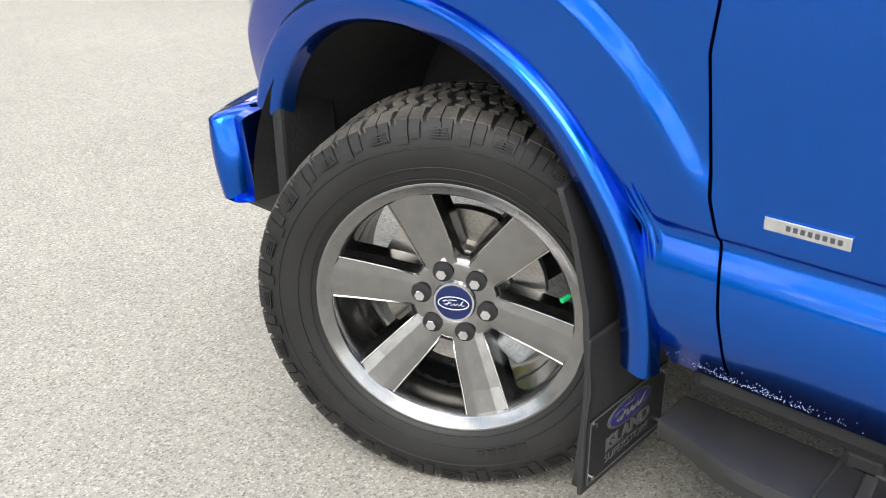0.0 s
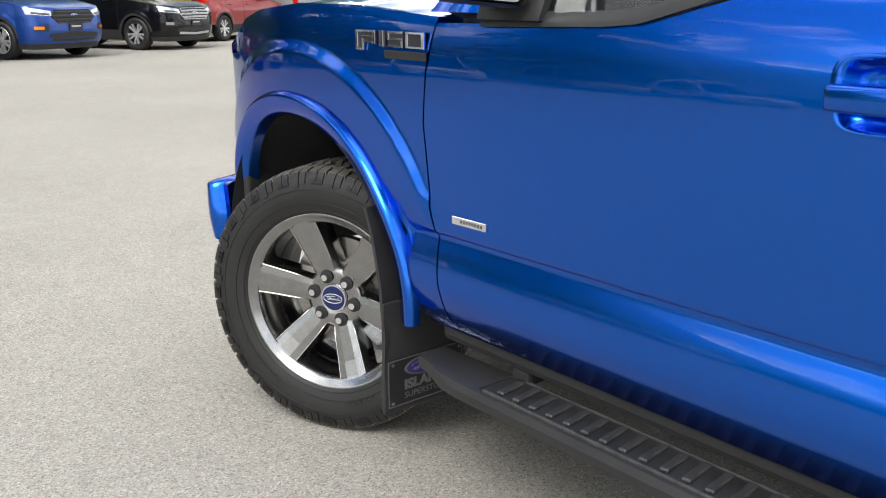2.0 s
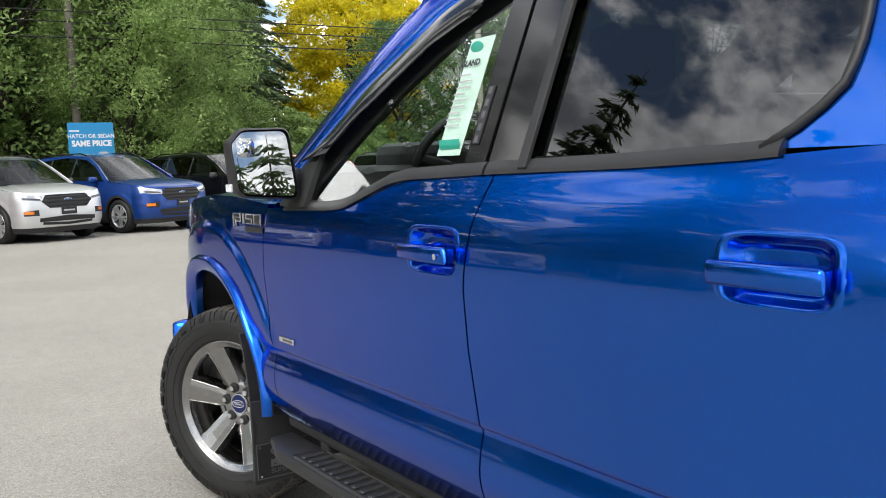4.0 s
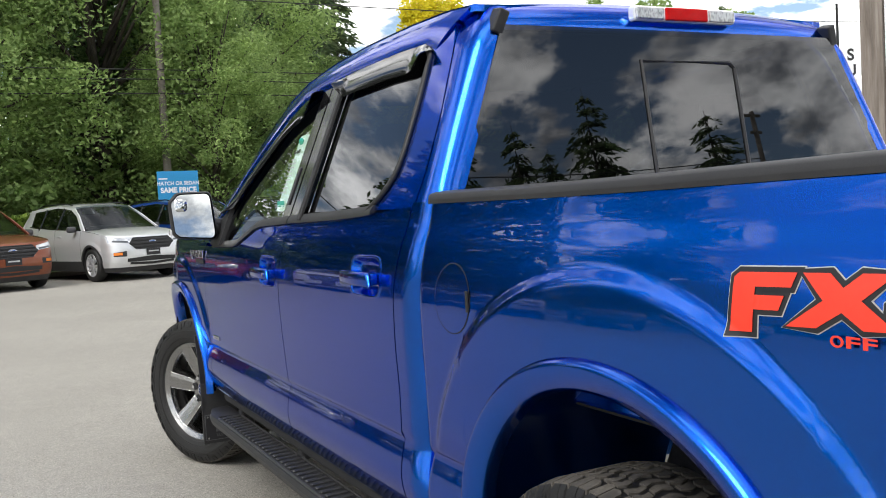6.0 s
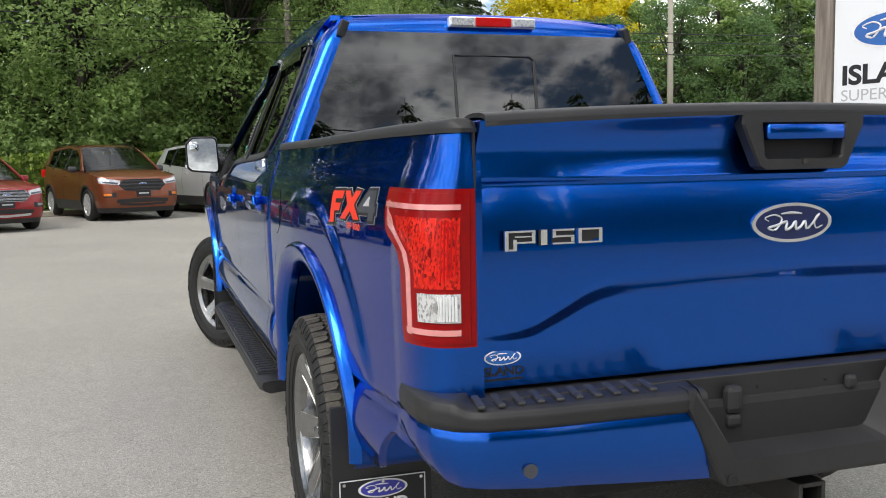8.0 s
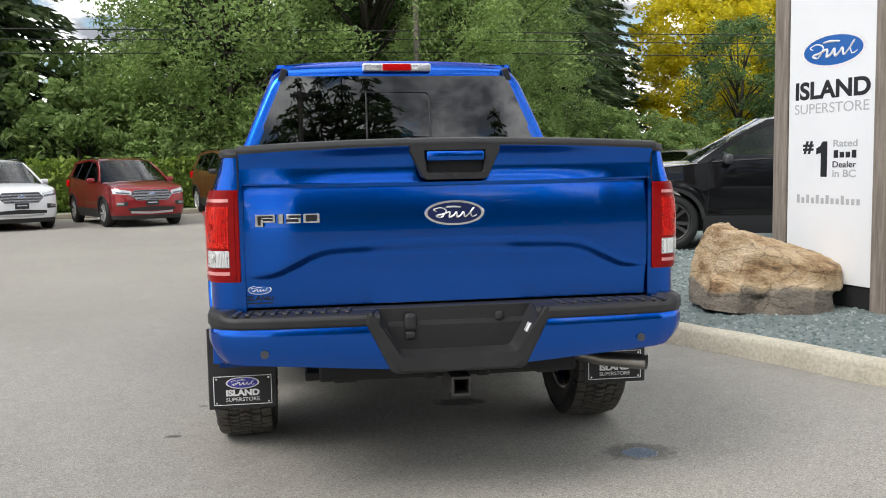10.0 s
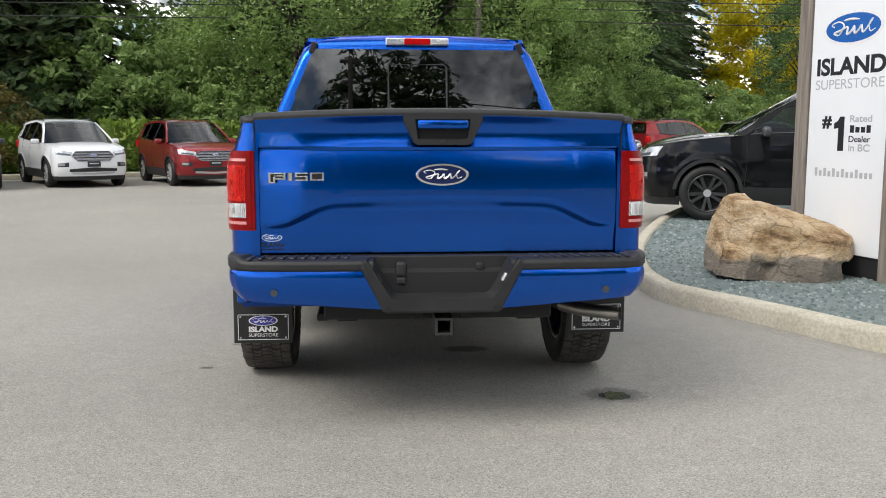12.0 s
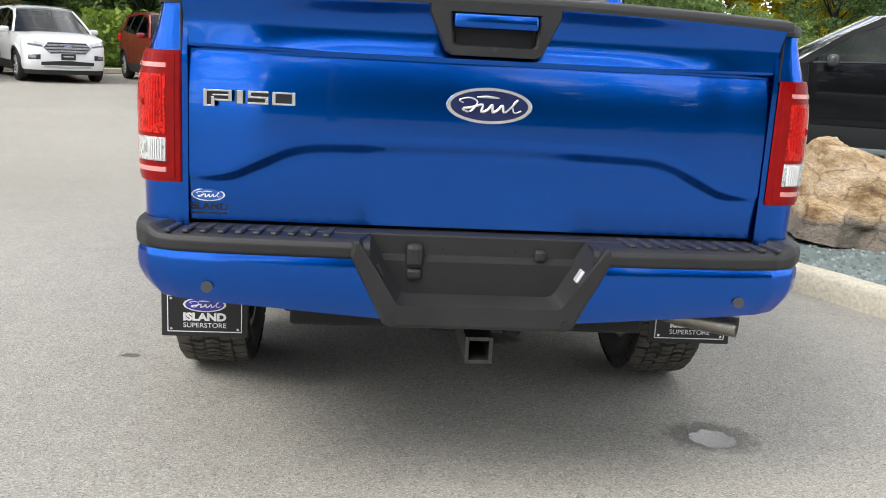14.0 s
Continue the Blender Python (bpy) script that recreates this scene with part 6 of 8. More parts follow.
def broadleaf(name, label, seed, h, r, material, leaf=0.20, clumps=80, per=95, low=0.18, droop=0.25):
    """A broad-leaved tree: tapered trunk, limbs, a ragged crown of leafy clumps."""
    rng = np.random.default_rng(seed)
    t = thing(name, label, "tree", "trees behind the lot")
    bm = bmesh.new()
    top = Vector((rng.normal() * 0.3, rng.normal() * 0.3, h * 0.78))
    tube(bm, [(0, 0, -0.2), (0.05, 0.03, h * 0.2), top * 0.6, top], [h * 0.022, h * 0.017, h * 0.011, h * 0.003], 8)
    cs, rs = [], []
    for k in range(clumps):
        a = rng.uniform(0, 2 * math.pi)
        f = rng.uniform(low, 1.0)
        shape = math.sin(min(1, max(0.02, (f - low * 0.6) / (1.02 - low * 0.6))) * math.pi) ** 0.55
        rad = r * shape * rng.uniform(0.35, 1.0) ** 0.6
        c = np.array([math.cos(a) * rad, math.sin(a) * rad, f * h - droop * rad * 0.4])
        cs.append(c)
        rs.append(rng.uniform(0.5, 1.15) * r * 0.24)
        if k % 5 == 0:
            b = Vector((0, 0, max(h * 0.12, c[2] * 0.62)))
            e = Vector(c)
            tube(bm, [b, b.lerp(e, 0.5) + Vector((0, 0, 0.25)), e], [h * 0.006, h * 0.004, h * 0.0015], 5)
    part("trunk", bm, M_BARK, t, smooth=True)
    C = np.repeat(np.array(cs), per, 0)
    S = np.repeat(np.array(rs), per)[:, None]
    off = unit(rng, len(C)) * (rng.uniform(0.1, 1, (len(C), 1)) ** 0.45) * S * np.array([1.15, 1.15, 0.75])
    P = C + off
    P[:, 2] = np.maximum(P[:, 2], 0.3)
    ay = unit(rng, len(P)) * np.array([1, 1, 0.6]) - np.array([0, 0, droop])
    ay /= np.linalg.norm(ay, axis=1, keepdims=True)
    ax = np.cross(ay, unit(rng, len(P)))
    ax /= np.linalg.norm(ax, axis=1, keepdims=True) + 1e-6
    sz = rng.uniform(0.6, 1.25, (len(P), 1)) * leaf
    quads_object("crown", P, ax * sz * 0.42, ay * sz * 0.75, material, t, kind="stuff")
    return t


def conifer(name, label, seed, h, r, material, dense=1.0, base=0.08, sprays=3):
    """A conifer: straight trunk and whorls of drooping sprays."""
    rng = np.random.default_rng(seed)
    t = thing(name, label, "tree", "trees behind the lot")
    bm = bmesh.new()
    tube(bm, [(0, 0, -0.2), (0, 0, h * 0.5), (0, 0, h)], [h * 0.016, h * 0.010, 0.01], 7)
    P, AX, AY = [], [], []
    levels = int(30 * dense)
    for i in range(levels):
        f = base + (1 - base) * (i / levels)
        z = h * f
        rad = r * (1 - f) ** 0.8 + 0.15
        nb = 9 if f < 0.7 else 6
        for k in range(nb):
            a = rng.uniform(0, 2 * math.pi)
            ln = rad * rng.uniform(0.55, 1.12)
            d = np.array([math.cos(a), math.sin(a), 0])
            s = np.array([-math.sin(a), math.cos(a), 0])
            m = max(4, int(ln * 9))
            u = np.linspace(0.12, 1, m)
            zz = z + 0.12 * ln * u - 0.42 * ln * u ** 1.7
            if k % 3 == 0:
                tube(bm, [(0, 0, z), tuple(d * ln * 0.9 + np.array([0, 0, zz[-1]]))], [h * 0.002, 0.005], 4)
            for q in range(sprays):
                c = d[None] * (ln * u)[:, None] + np.array([0, 0, 1])[None] * zz[:, None] + s[None] * (rng.normal(size=(m, 1)) * 0.16 * ln) + rng.normal(size=(m, 3)) * 0.07
                fwd = d[None] + s[None] * rng.normal(size=(m, 1)) * 0.8 + np.array([0, 0, -0.55])[None] * rng.uniform(0.3, 1.4, (m, 1))
                fwd /= np.linalg.norm(fwd, axis=1, keepdims=True)
                sd = np.cross(fwd, rng.normal(size=(m, 3)))
                sd /= np.linalg.norm(sd, axis=1, keepdims=True) + 1e-6
                w = rng.uniform(0.7, 1.3, (m, 1)) * (0.14 + 0.038 * ln)
                P.append(c); AX.append(sd * w * 0.42); AY.append(fwd * w * 1.25)
    part("trunk", bm, M_BARK, t, smooth=True)
    quads_object("crown", np.concatenate(P), np.concatenate(AX), np.concatenate(AY), material, t, kind="stuff")
    return t


def plant(proto, spots):
    """First spot takes the prototype, the rest are copies; a spot is x, y, scale, turn."""
    for k, (x, y, sc, a) in enumerate(spots):
        m = pose(x, y, 0, 0, 0, a) @ Matrix.Scale(sc, 4)
        if k == 0:
            proto.matrix_basis = m
        else:
            o = copy_thing(proto, pose(x, y, 0, 0, 0, a))
            o.scale = (sc, sc, sc * (0.92 + 0.16 * ((k * 37) % 10) / 10))


plant(broadleaf("broadleaf_tree", "tall broad-leaved tree with drooping green foliage", 21, 13.5, 4.6, M_LEAF, 0.125, 230, 250, 0.06),
      [(-3.0, 31, 1.0, 10), (2.4, 32.5, 1.05, 130), (7.0, 34.5, 0.95, 250), (10.3, 38.5, 0.66, 80), (5.6, 30.5, 0.62, 200)])
plant(broadleaf("broadleaf_tree", "leafy darker green tree at the wood's edge", 35, 12.5, 4.2, M_LEAFD, 0.17, 190, 100, 0.04),
      [(5.2, 37, 1.1, 0), (-0.2, 36.5, 1.15, 90), (12.6, 46, 0.9, 160), (-4.6, 35.5, 0.9, 200), (39, 47, 0.9, 70), (45, 46, 0.95, 40), (40.5, 39.5, 0.75, 80), (46, 42, 0.85, 150), (52, 39, 0.62, 220), (58, 34, 0.66, 300), (33, 46, 1.0, 10), (27, 42, 0.75, 30), (30.5, 40.5, 0.70, 110), (24, 45, 0.78, 190), (35, 37.5, 0.62, 260)])
plant(broadleaf("yellow_tree", "broad-leaved tree with bright yellow foliage", 52, 15.0, 5.2, M_LEAFY, 0.26, 190, 210, 0.10),
      [(27.5, 57, 1.0, 0), (33.5, 61, 0.85, 140)])
plant(broadleaf("slender_tree", "slim upright green tree", 64, 12.0, 2.2, M_LEAF, 0.22, 110, 80, 0.05),
      [(32.5, 54, 1.0, 0), (38, 46, 1.1, 60), (42.5, 43, 1.05, 200), (36, 50, 0.75, 50), (45, 52, 0.8, 100), (57, 60, 0.8, 30), (49, 44, 0.66, 10), (64, 55, 0.8, 310), (30, 42, 1.0, 20), (47, 37, 0.7, 90), (36, 44, 1.0, 150), (54, 34, 0.75, 10), (43, 33, 0.6, 70), (60, 28, 0.8, 120)])
plant(broadleaf("rusty_shrub", "rusty green shrub by the lot edge", 71, 3.0, 1.7, M_AUTUMN, 0.16, 50, 80, 0.05),
      [(-11.6, 22.8, 0.95, 0), (-13.4, 22.4, 0.8, 80), (42, 47, 1.9, 30), (53, 50, 1.9, 200)])
plant(broadleaf("green_shrub", "dense green shrub behind the parked cars", 83, 3.4, 1.9, M_LEAF, 0.14, 80, 95, 0.03),
      [(-7.9, 29.5, 1.3, 0), (-9.8, 31.5, 1.7, 40), (-7.4, 33.5, 1.9, 170), (-5.3, 28.2, 0.9, 60), (-2.0, 30, 1.2, 140), (3.4, 31.6, 1.1, 200), (8.4, 33.6, 1.3, 20), (13, 36, 1.0, 100), (15.5, 38, 1.05, 10), (18, 40, 1.0, 70), (20.5, 42.5, 1.0, 150), (23.5, 45, 1.0, 210)])
plant(conifer("conifer_tree", "tall dark green conifer in the wood", 5, 23.0, 4.2, M_NEEDLE, 0.9, 0.05, 3),
      [(-17.5, 28, 1.0, 0), (-11.4, 31.5, 0.85, 130), (-14.2, 29.5, 0.95, 60), (-12.4, 34, 1.0, 40), (17, 52, 1.0, 60), (20.5, 57, 0.8, 10), (-13.2, 31, 0.92, 100), (1.5, 42, 1.05, 30), (6.5, 44, 1.0, 70), (-4.0, 41, 1.0, 120), (12.4, 43, 1.0, 200),
       (15.2, 50, 1.0, 250), (19.5, 61, 1.0, 310), (-15.8, 37, 1.1, 20), (-6.5, 46, 0.75, 10), (22.5, 68, 1.0, 90), (3.5, 37.5, 0.8, 300), (11.2, 41.5, 0.75, 45), (10, 48, 1.1, 140), (-22.5, 22.5, 1.1, 15), (-38, 5, 0.62, 130)])
plant(conifer("conifer_tree", "pointed young conifer beyond the lot", 9, 11.0, 2.3, M_NEEDLE, 0.8),
      [(44, 62, 1.2, 0), (48, 50, 1.3, 15), (44, 47.5, 1.2, 70), (52, 66, 1.3, 60), (60, 70, 1.0, 140), (70, 66, 1.2, 200), (39, 66, 0.9, 20), (80, 62, 1.2, 100), (56, 56, 0.8, 50),
       (88, 50, 1.2, 40), (29, 44.5, 0.95, 120), (33, 40, 0.85, 210), (38, 37, 0.8, 300)])
plant(conifer("conifer_tree", "broad conifer across the road", 14, 15.0, 6.2, M_NEEDLE, 0.8, 0.08, 2),
      [(-2.4, -45, 1.40, 0), (-0.4, -47, 1.42, 210), (3.2, -44, 1.40, 300), (6.6, -46, 1.15, 160), (-4.6, -47, 1.2, 240), (1.4, -46, 1.52, 90), (4.6, -45, 1.36, 180), (13, -46, 1.22, 30), (20.6, -45, 1.27, 60), (26.6, -46, 1.40, 140), (29.6, -45.5, 1.35, 250), (34, -45, 1.46, 70), (46, -45, 1.44, 200), (40, -48, 1.05, 20), (9, -50, 1.0, 110)])

# clipped hedge along the kerb
rng = np.random.default_rng(77)
for hx0, hx1, hd, hh in ((-60, -1.5, 3.2, 1.35), (-0.5, 60, 3.6, 1.5)):
    hedge = thing("hedge", "clipped yellow-green hedge behind the parked cars", "hedge")
    n = int((hx1 - hx0) * 330)
    s = rng.uniform(hx0, hx1, n)
    face = rng.uniform(0, 1, n)
    d = np.where(face < 0.55, hd + rng.normal(0, 0.07, n), rng.uniform(hd, hd + 1.1, n))
    z = np.where(face < 0.55, rng.uniform(0.05, hh, n), hh + rng.normal(0, 0.07, n))
    P = np.stack([EDGE0.x + RX.x * s + RY.x * d, EDGE0.y + RX.y * s + RY.y * d, z], 1)
    ay = unit(rng, n)
    ax = np.cross(ay, unit(rng, n))
    ax /= np.linalg.norm(ax, axis=1, keepdims=True) + 1e-6
    sz = rng.uniform(0.06, 0.13, (n, 1))
    quads_object("foliage", P, ax * sz * 0.7, ay * sz, M_HEDGE, hedge, kind="stuff")
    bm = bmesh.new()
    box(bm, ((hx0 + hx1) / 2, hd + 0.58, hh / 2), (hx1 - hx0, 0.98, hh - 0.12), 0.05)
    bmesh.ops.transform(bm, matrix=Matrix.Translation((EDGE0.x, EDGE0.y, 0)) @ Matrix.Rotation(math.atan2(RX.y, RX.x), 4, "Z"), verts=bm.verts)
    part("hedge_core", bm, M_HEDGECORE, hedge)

# ---------- distant hill ----------
def hill(u, v):
    b = radians(lerp(28, 75, u))
    dist = lerp(700, 1500, v)
    e = float(np.interp(lerp(28, 75, u), [28, 36, 39, 44, 48, 53, 60, 75], [0.02, 0.10, 0.158, 0.175, 0.205, 0.195, 0.14, 0.03]))
    z = 1500 * e * sstep(0, 1, v) + 14 * noise.noise((u * 14, v * 5, 0.5)) * v - 4
    return math.sin(b) * dist, math.cos(b) * dist, z
M_HILL = surface("wooded_hillside", (0.05, 0.085, 0.075), (0.10, 0.14, 0.115), 0.012, 0.95, 0, 0.06, 0.5, 6.0)
part("hill", sheet(hill, 90, 20, None, -1), M_HILL, None, "distant wooded hillside", smooth=True, kind="structure")

# ---------- planted island with kerb ----------
isle = [(1.96, 2.15), (1.985, 1.77), (2.117, 1.45), (2.30, 1.08), (2.465, 0.72), (2.62, 0.34), (2.80, 0.0), (3.08, -0.40), (3.5, -0.78), (4.3, -1.18), (5.6, -1.45), (7.4, -1.35), (9.2, -0.8), (10.6, 0.6), (11.2, 3.0), (10.6, 7.0), (8.8, 10.6), (7.0, 11.2), (5.4, 10.1), (4.15, 8.2), (3.2, 6.2), (2.45, 4.3), (2.06, 2.9)]
M_GRAVEL = surface("blue_green_gravel", (0.15, 0.19, 0.18), (0.22, 0.26, 0.25), 3, 0.85, 0, 70, 1.0, 0.02, fine=110)


def loop_points(pts, n=8):
    out, m = [], len(pts)
    for i in range(m):
        p0, p1, p2, p3 = (Vector(pts[(i + k) % m]) for k in (-1, 0, 1, 2))
        for k in range(n):
            t = k / n
            out.append(0.5 * ((2 * p1) + (p2 - p0) * t + (2 * p0 - 5 * p1 + 4 * p2 - p3) * t * t + (3 * p1 - p0 - 3 * p2 + p3) * t ** 3))
    return out


ring = loop_points(isle)
sec = [(0.0, -0.02), (0.006, 0.11), (0.02, 0.137), (0.045, 0.147), (0.115, 0.147), (0.14, 0.140), (0.155, 0.09)]
bm = bmesh.new()
rings = []
for i, p in enumerate(ring):
    d = (ring[(i + 1) % len(ring)] - ring[i - 1]).normalized()
    inn = Vector((-d.y, d.x))
    wob = 0.004 * noise.noise((p.x * 3, p.y * 3, 0))
    rings.append([bm.verts.new((p.x + inn.x * (o + wob), p.y + inn.y * (o + wob), z + wob)) for o, z in sec])
for i in range(len(rings)):
    a, b = rings[i], rings[(i + 1) % len(rings)]
    for j in range(len(sec) - 1):
        bm.faces.new([a[j], b[j], b[j + 1], a[j + 1]])
bmesh.ops.recalc_face_normals(bm, faces=bm.faces)
part("island_kerb", bm, M_CONCRETE, None, "pale concrete kerb round the gravel bed", smooth=True, kind="structure")
bm = bmesh.new()
vs = []
for i, p in enumerate(ring):
    d = (ring[(i + 1) % len(ring)] - ring[i - 1]).normalized()
    vs.append(bm.verts.new((p.x - d.y * 0.14, p.y + d.x * 0.14, 0.115)))
bmesh.ops.triangulate(bm, faces=[bm.faces.new(vs)])
part("gravel_bed", bm, M_GRAVEL, None, "blue-green crushed gravel bed", kind="structure")
# loose stones on the bed
rng = np.random.default_rng(5)
gv, gf = [], []
cube = np.array([(-1, -1, -1), (1, -1, -1), (1, 1, -1), (-1, 1, -1), (-0.6, -0.7, 1), (0.7, -0.6, 1), (0.6, 0.7, 1), (-0.7, 0.6, 1)])
cf = [(4, 5, 6, 7), (0, 1, 5, 4), (1, 2, 6, 5), (2, 3, 7, 6), (3, 0, 4, 7)]
def inside(x, y):
    c = False
    for i in range(len(ring)):
        a, b = ring[i], ring[i - 1]
        if (a.y > y) != (b.y > y) and x < (b.x - a.x) * (y - a.y) / (b.y - a.y) + a.x:
            c = not c
    return c
count = 0
while count < 5200:
    x, y = rng.uniform(2.1, 5.2), rng.uniform(-0.4, 7.0)
    if y > 4 and rng.uniform() < 0.55:
        continue
    if not inside(x - 0.14, y) or not inside(x, y + 0.12) or not inside(x, y - 0.12):
        continue
    s = rng.uniform(0.006, 0.016) * (1 if y < 4 else 1.5)
    a = rng.uniform(0, 6.28)
    q = cube * np.array([s, s * rng.uniform(0.6, 1), s * 0.6])
    q = np.stack([q[:, 0] * math.cos(a) - q[:, 1] * math.sin(a) + x, q[:, 0] * math.sin(a) + q[:, 1] * math.cos(a) + y, q[:, 2] + 0.118], 1)
    k = len(gv)
    gv.extend(q.tolist())
    gf.extend([tuple(i + k for i in f) for f in cf])
    count += 1
me = bpy.data.meshes.new("gravel")
me.from_pydata(gv, [], gf)
m_, n_, l_, p_ = mat("gravel_stones")
g_ = n_.new("ShaderNodeNewGeometry")
l_.new(ramp(n_, l_, g_.outputs["Random Per Island"], [(0, (0.10, 0.14, 0.13)), (0.6, (0.20, 0.25, 0.24)), (1, (0.38, 0.42, 0.41))]), p_.inputs["Base Color"])
setp(p_, Roughness=0.85)
me.materials.append(m_)
tagged(new("gravel", me), "loose blue-green gravel stones on the bed", "gravel", kind="stuff")

# ---------- boulder ----------
def rock_material():
    m, n, l, p = mat("layered_rock")
    v = coords(n, l, (1, 1, 2.2))
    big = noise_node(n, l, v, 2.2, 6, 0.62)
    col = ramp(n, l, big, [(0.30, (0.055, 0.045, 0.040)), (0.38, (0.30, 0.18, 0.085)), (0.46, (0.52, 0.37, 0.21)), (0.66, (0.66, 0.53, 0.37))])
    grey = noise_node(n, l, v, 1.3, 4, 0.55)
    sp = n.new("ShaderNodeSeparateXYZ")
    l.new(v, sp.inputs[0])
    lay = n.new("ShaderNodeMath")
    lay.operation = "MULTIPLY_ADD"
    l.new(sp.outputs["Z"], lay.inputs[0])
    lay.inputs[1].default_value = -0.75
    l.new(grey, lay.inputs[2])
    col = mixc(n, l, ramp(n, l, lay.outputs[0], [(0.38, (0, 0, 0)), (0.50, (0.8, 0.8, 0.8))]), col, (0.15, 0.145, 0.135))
    fine = noise_node(n, l, v, 30, 6, 0.7)
    col = mixc(n, l, 1.0, col, ramp(n, l, fine, [(0.3, (0.6, 0.6, 0.6)), (0.7, (1.2, 1.2, 1.2))]), "MULTIPLY")
    cr = n.new("ShaderNodeTexVoronoi")
    cr.feature = "DISTANCE_TO_EDGE"
    setp(cr, Scale=1.7)
    dv = n.new("ShaderNodeVectorMath")
    dv.operation = "MULTIPLY_ADD"
    nz = n.new("ShaderNodeTexNoise")
    setp(nz, Scale=3.0, Detail=4)
    l.new(v, nz.inputs["Vector"])
    l.new(nz.outputs["Color"], dv.inputs[0])
    dv.inputs[1].default_value = (0.35, 0.35, 0.35)
    l.new(v, dv.inputs[2])
    l.new(dv.outputs[0], cr.inputs["Vector"])
    col = mixc(n, l, 1.0, col, ramp(n, l, cr.outputs["Distance"], [(0.0, (0.50, 0.48, 0.46)), (0.018, (0.88, 0.87, 0.86)), (0.05, (1, 1, 1))]), "MULTIPLY")
    l.new(col, p.inputs["Base Color"])
    setp(p, Roughness=0.85)
    h = n.new("ShaderNodeMath")
    h.operation = "ADD"
    l.new(noise_node(n, l, v, 9, 8, 0.7), h.inputs[0])
    l.new(fine, h.inputs[1])
    bump(n, l, p, h.outputs[0], 0.8, 0.02)
    return m


def rock_slab(bm, planes, centre, size, turn, seed):
    """One broken block of the boulder, cut by planes and roughened."""
    vs = bmesh.ops.create_icosphere(bm, subdivisions=5, radius=1.0)["verts"]
    cuts = [(Vector(n).normalized(), d) for n, d in planes]
    place = Matrix.Translation(centre) @ Matrix.Rotation(radians(turn), 4, "Z")
    off = Vector((seed * 3.7, seed * 1.9, seed * 5.1))
    for v in vs:
        d = v.co.normalized()
        r = min([0.98] + [dist / n.dot(d) for n, dist in cuts if n.dot(d) > 0.05])
        q = d * r
        st = 0.030 * noise.noise(q * 2.0 + off) + 0.022 * noise.noise(q * 5 + off) + 0.014 * noise.noise(q * 11 + off) + 0.008 * noise.noise(q * 24 + off)
        step = 0.035 * math.floor((q.z * 1.0 + 0.25 * q.x + 0.12 * noise.noise(q * 2.6 + off)) * 5) / 5
        q = q * (1 + st) + Vector((0, step, 0))
        v.co = place @ Vector((q.x * size[0], q.y * size[1], q.z * size[2]))


bm = bmesh.new()
# tall tan block, the sloping slab on top, the grey block at its foot, a chip
rock_slab(bm, [((-0.10, -0.1, 1), 0.80), ((0.55, -0.1, 0.8), 0.62), ((-1, -0.25, 0.22), 0.62), ((-0.5, -1, 0.12), 0.60), ((0.5, -1, 0.05), 0.66), ((1, 0.1, 0.25), 0.74), ((0, 1, 0.2), 0.62)], (-0.30, 0.10, 0.10), (0.50, 0.50, 0.62), 8, 1)
rock_slab(bm, [((0.32, -0.25, 1), 0.40), ((0.1, 0.1, -1), 0.40), ((-1, -0.3, 0.2), 0.72), ((0.2, -1, 0.15), 0.60), ((1, -0.35, 0.3), 0.80), ((0, 1, 0.1), 0.70), ((0.7, -0.8, 0.2), 0.70)], (0.12, 0.08, 0.235), (0.78, 0.56, 0.46), -6, 2)
rock_slab(bm, [((0.05, -0.35, 1), 0.55), ((-0.9, -0.5, 0.3), 0.62), ((-0.1, -1, 0.12), 0.62), ((0.7, -0.8, 0.1), 0.66), ((1, 0.1, 0.2), 0.78), ((0, 1, 0.1), 0.70)], (0.26, -0.12, -0.02), (0.56, 0.44, 0.38), 6, 3)
rock_slab(bm, [((-0.2, -0.3, 1), 0.60), ((-0.6, -0.9, 0.25), 0.60), ((0.6, -0.9, 0.1), 0.62), ((-1, 0.1, 0.2), 0.70)], (-0.36, -0.14, -0.06), (0.38, 0.34, 0.36), 0, 4)
me = bpy.data.meshes.new("blocks")
bm.to_mesh(me)
bm.free()
tmp = bpy.data.objects.new("blocks", me)
scene.collection.objects.link(tmp)
mod = tmp.modifiers.new("weld", "REMESH")
mod.mode, mod.voxel_size = "VOXEL", 0.017
bm = bmesh.new()
bm.from_mesh(bpy.data.meshes.new_from_object(tmp.evaluated_get(bpy.context.evaluated_depsgraph_get())))
bpy.data.objects.remove(tmp)
bm.normal_update()
for v in bm.verts:
    q = v.co
    v.co = q + v.normal * (0.010 * noise.noise(q * 7) + 0.007 * noise.noise(q * 17) + 0.004 * noise.noise(q * 38))
    v.co.z = max(v.co.z, -0.16)
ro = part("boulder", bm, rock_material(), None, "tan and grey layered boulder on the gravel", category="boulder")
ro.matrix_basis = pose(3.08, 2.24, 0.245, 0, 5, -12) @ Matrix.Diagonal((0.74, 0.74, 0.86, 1))

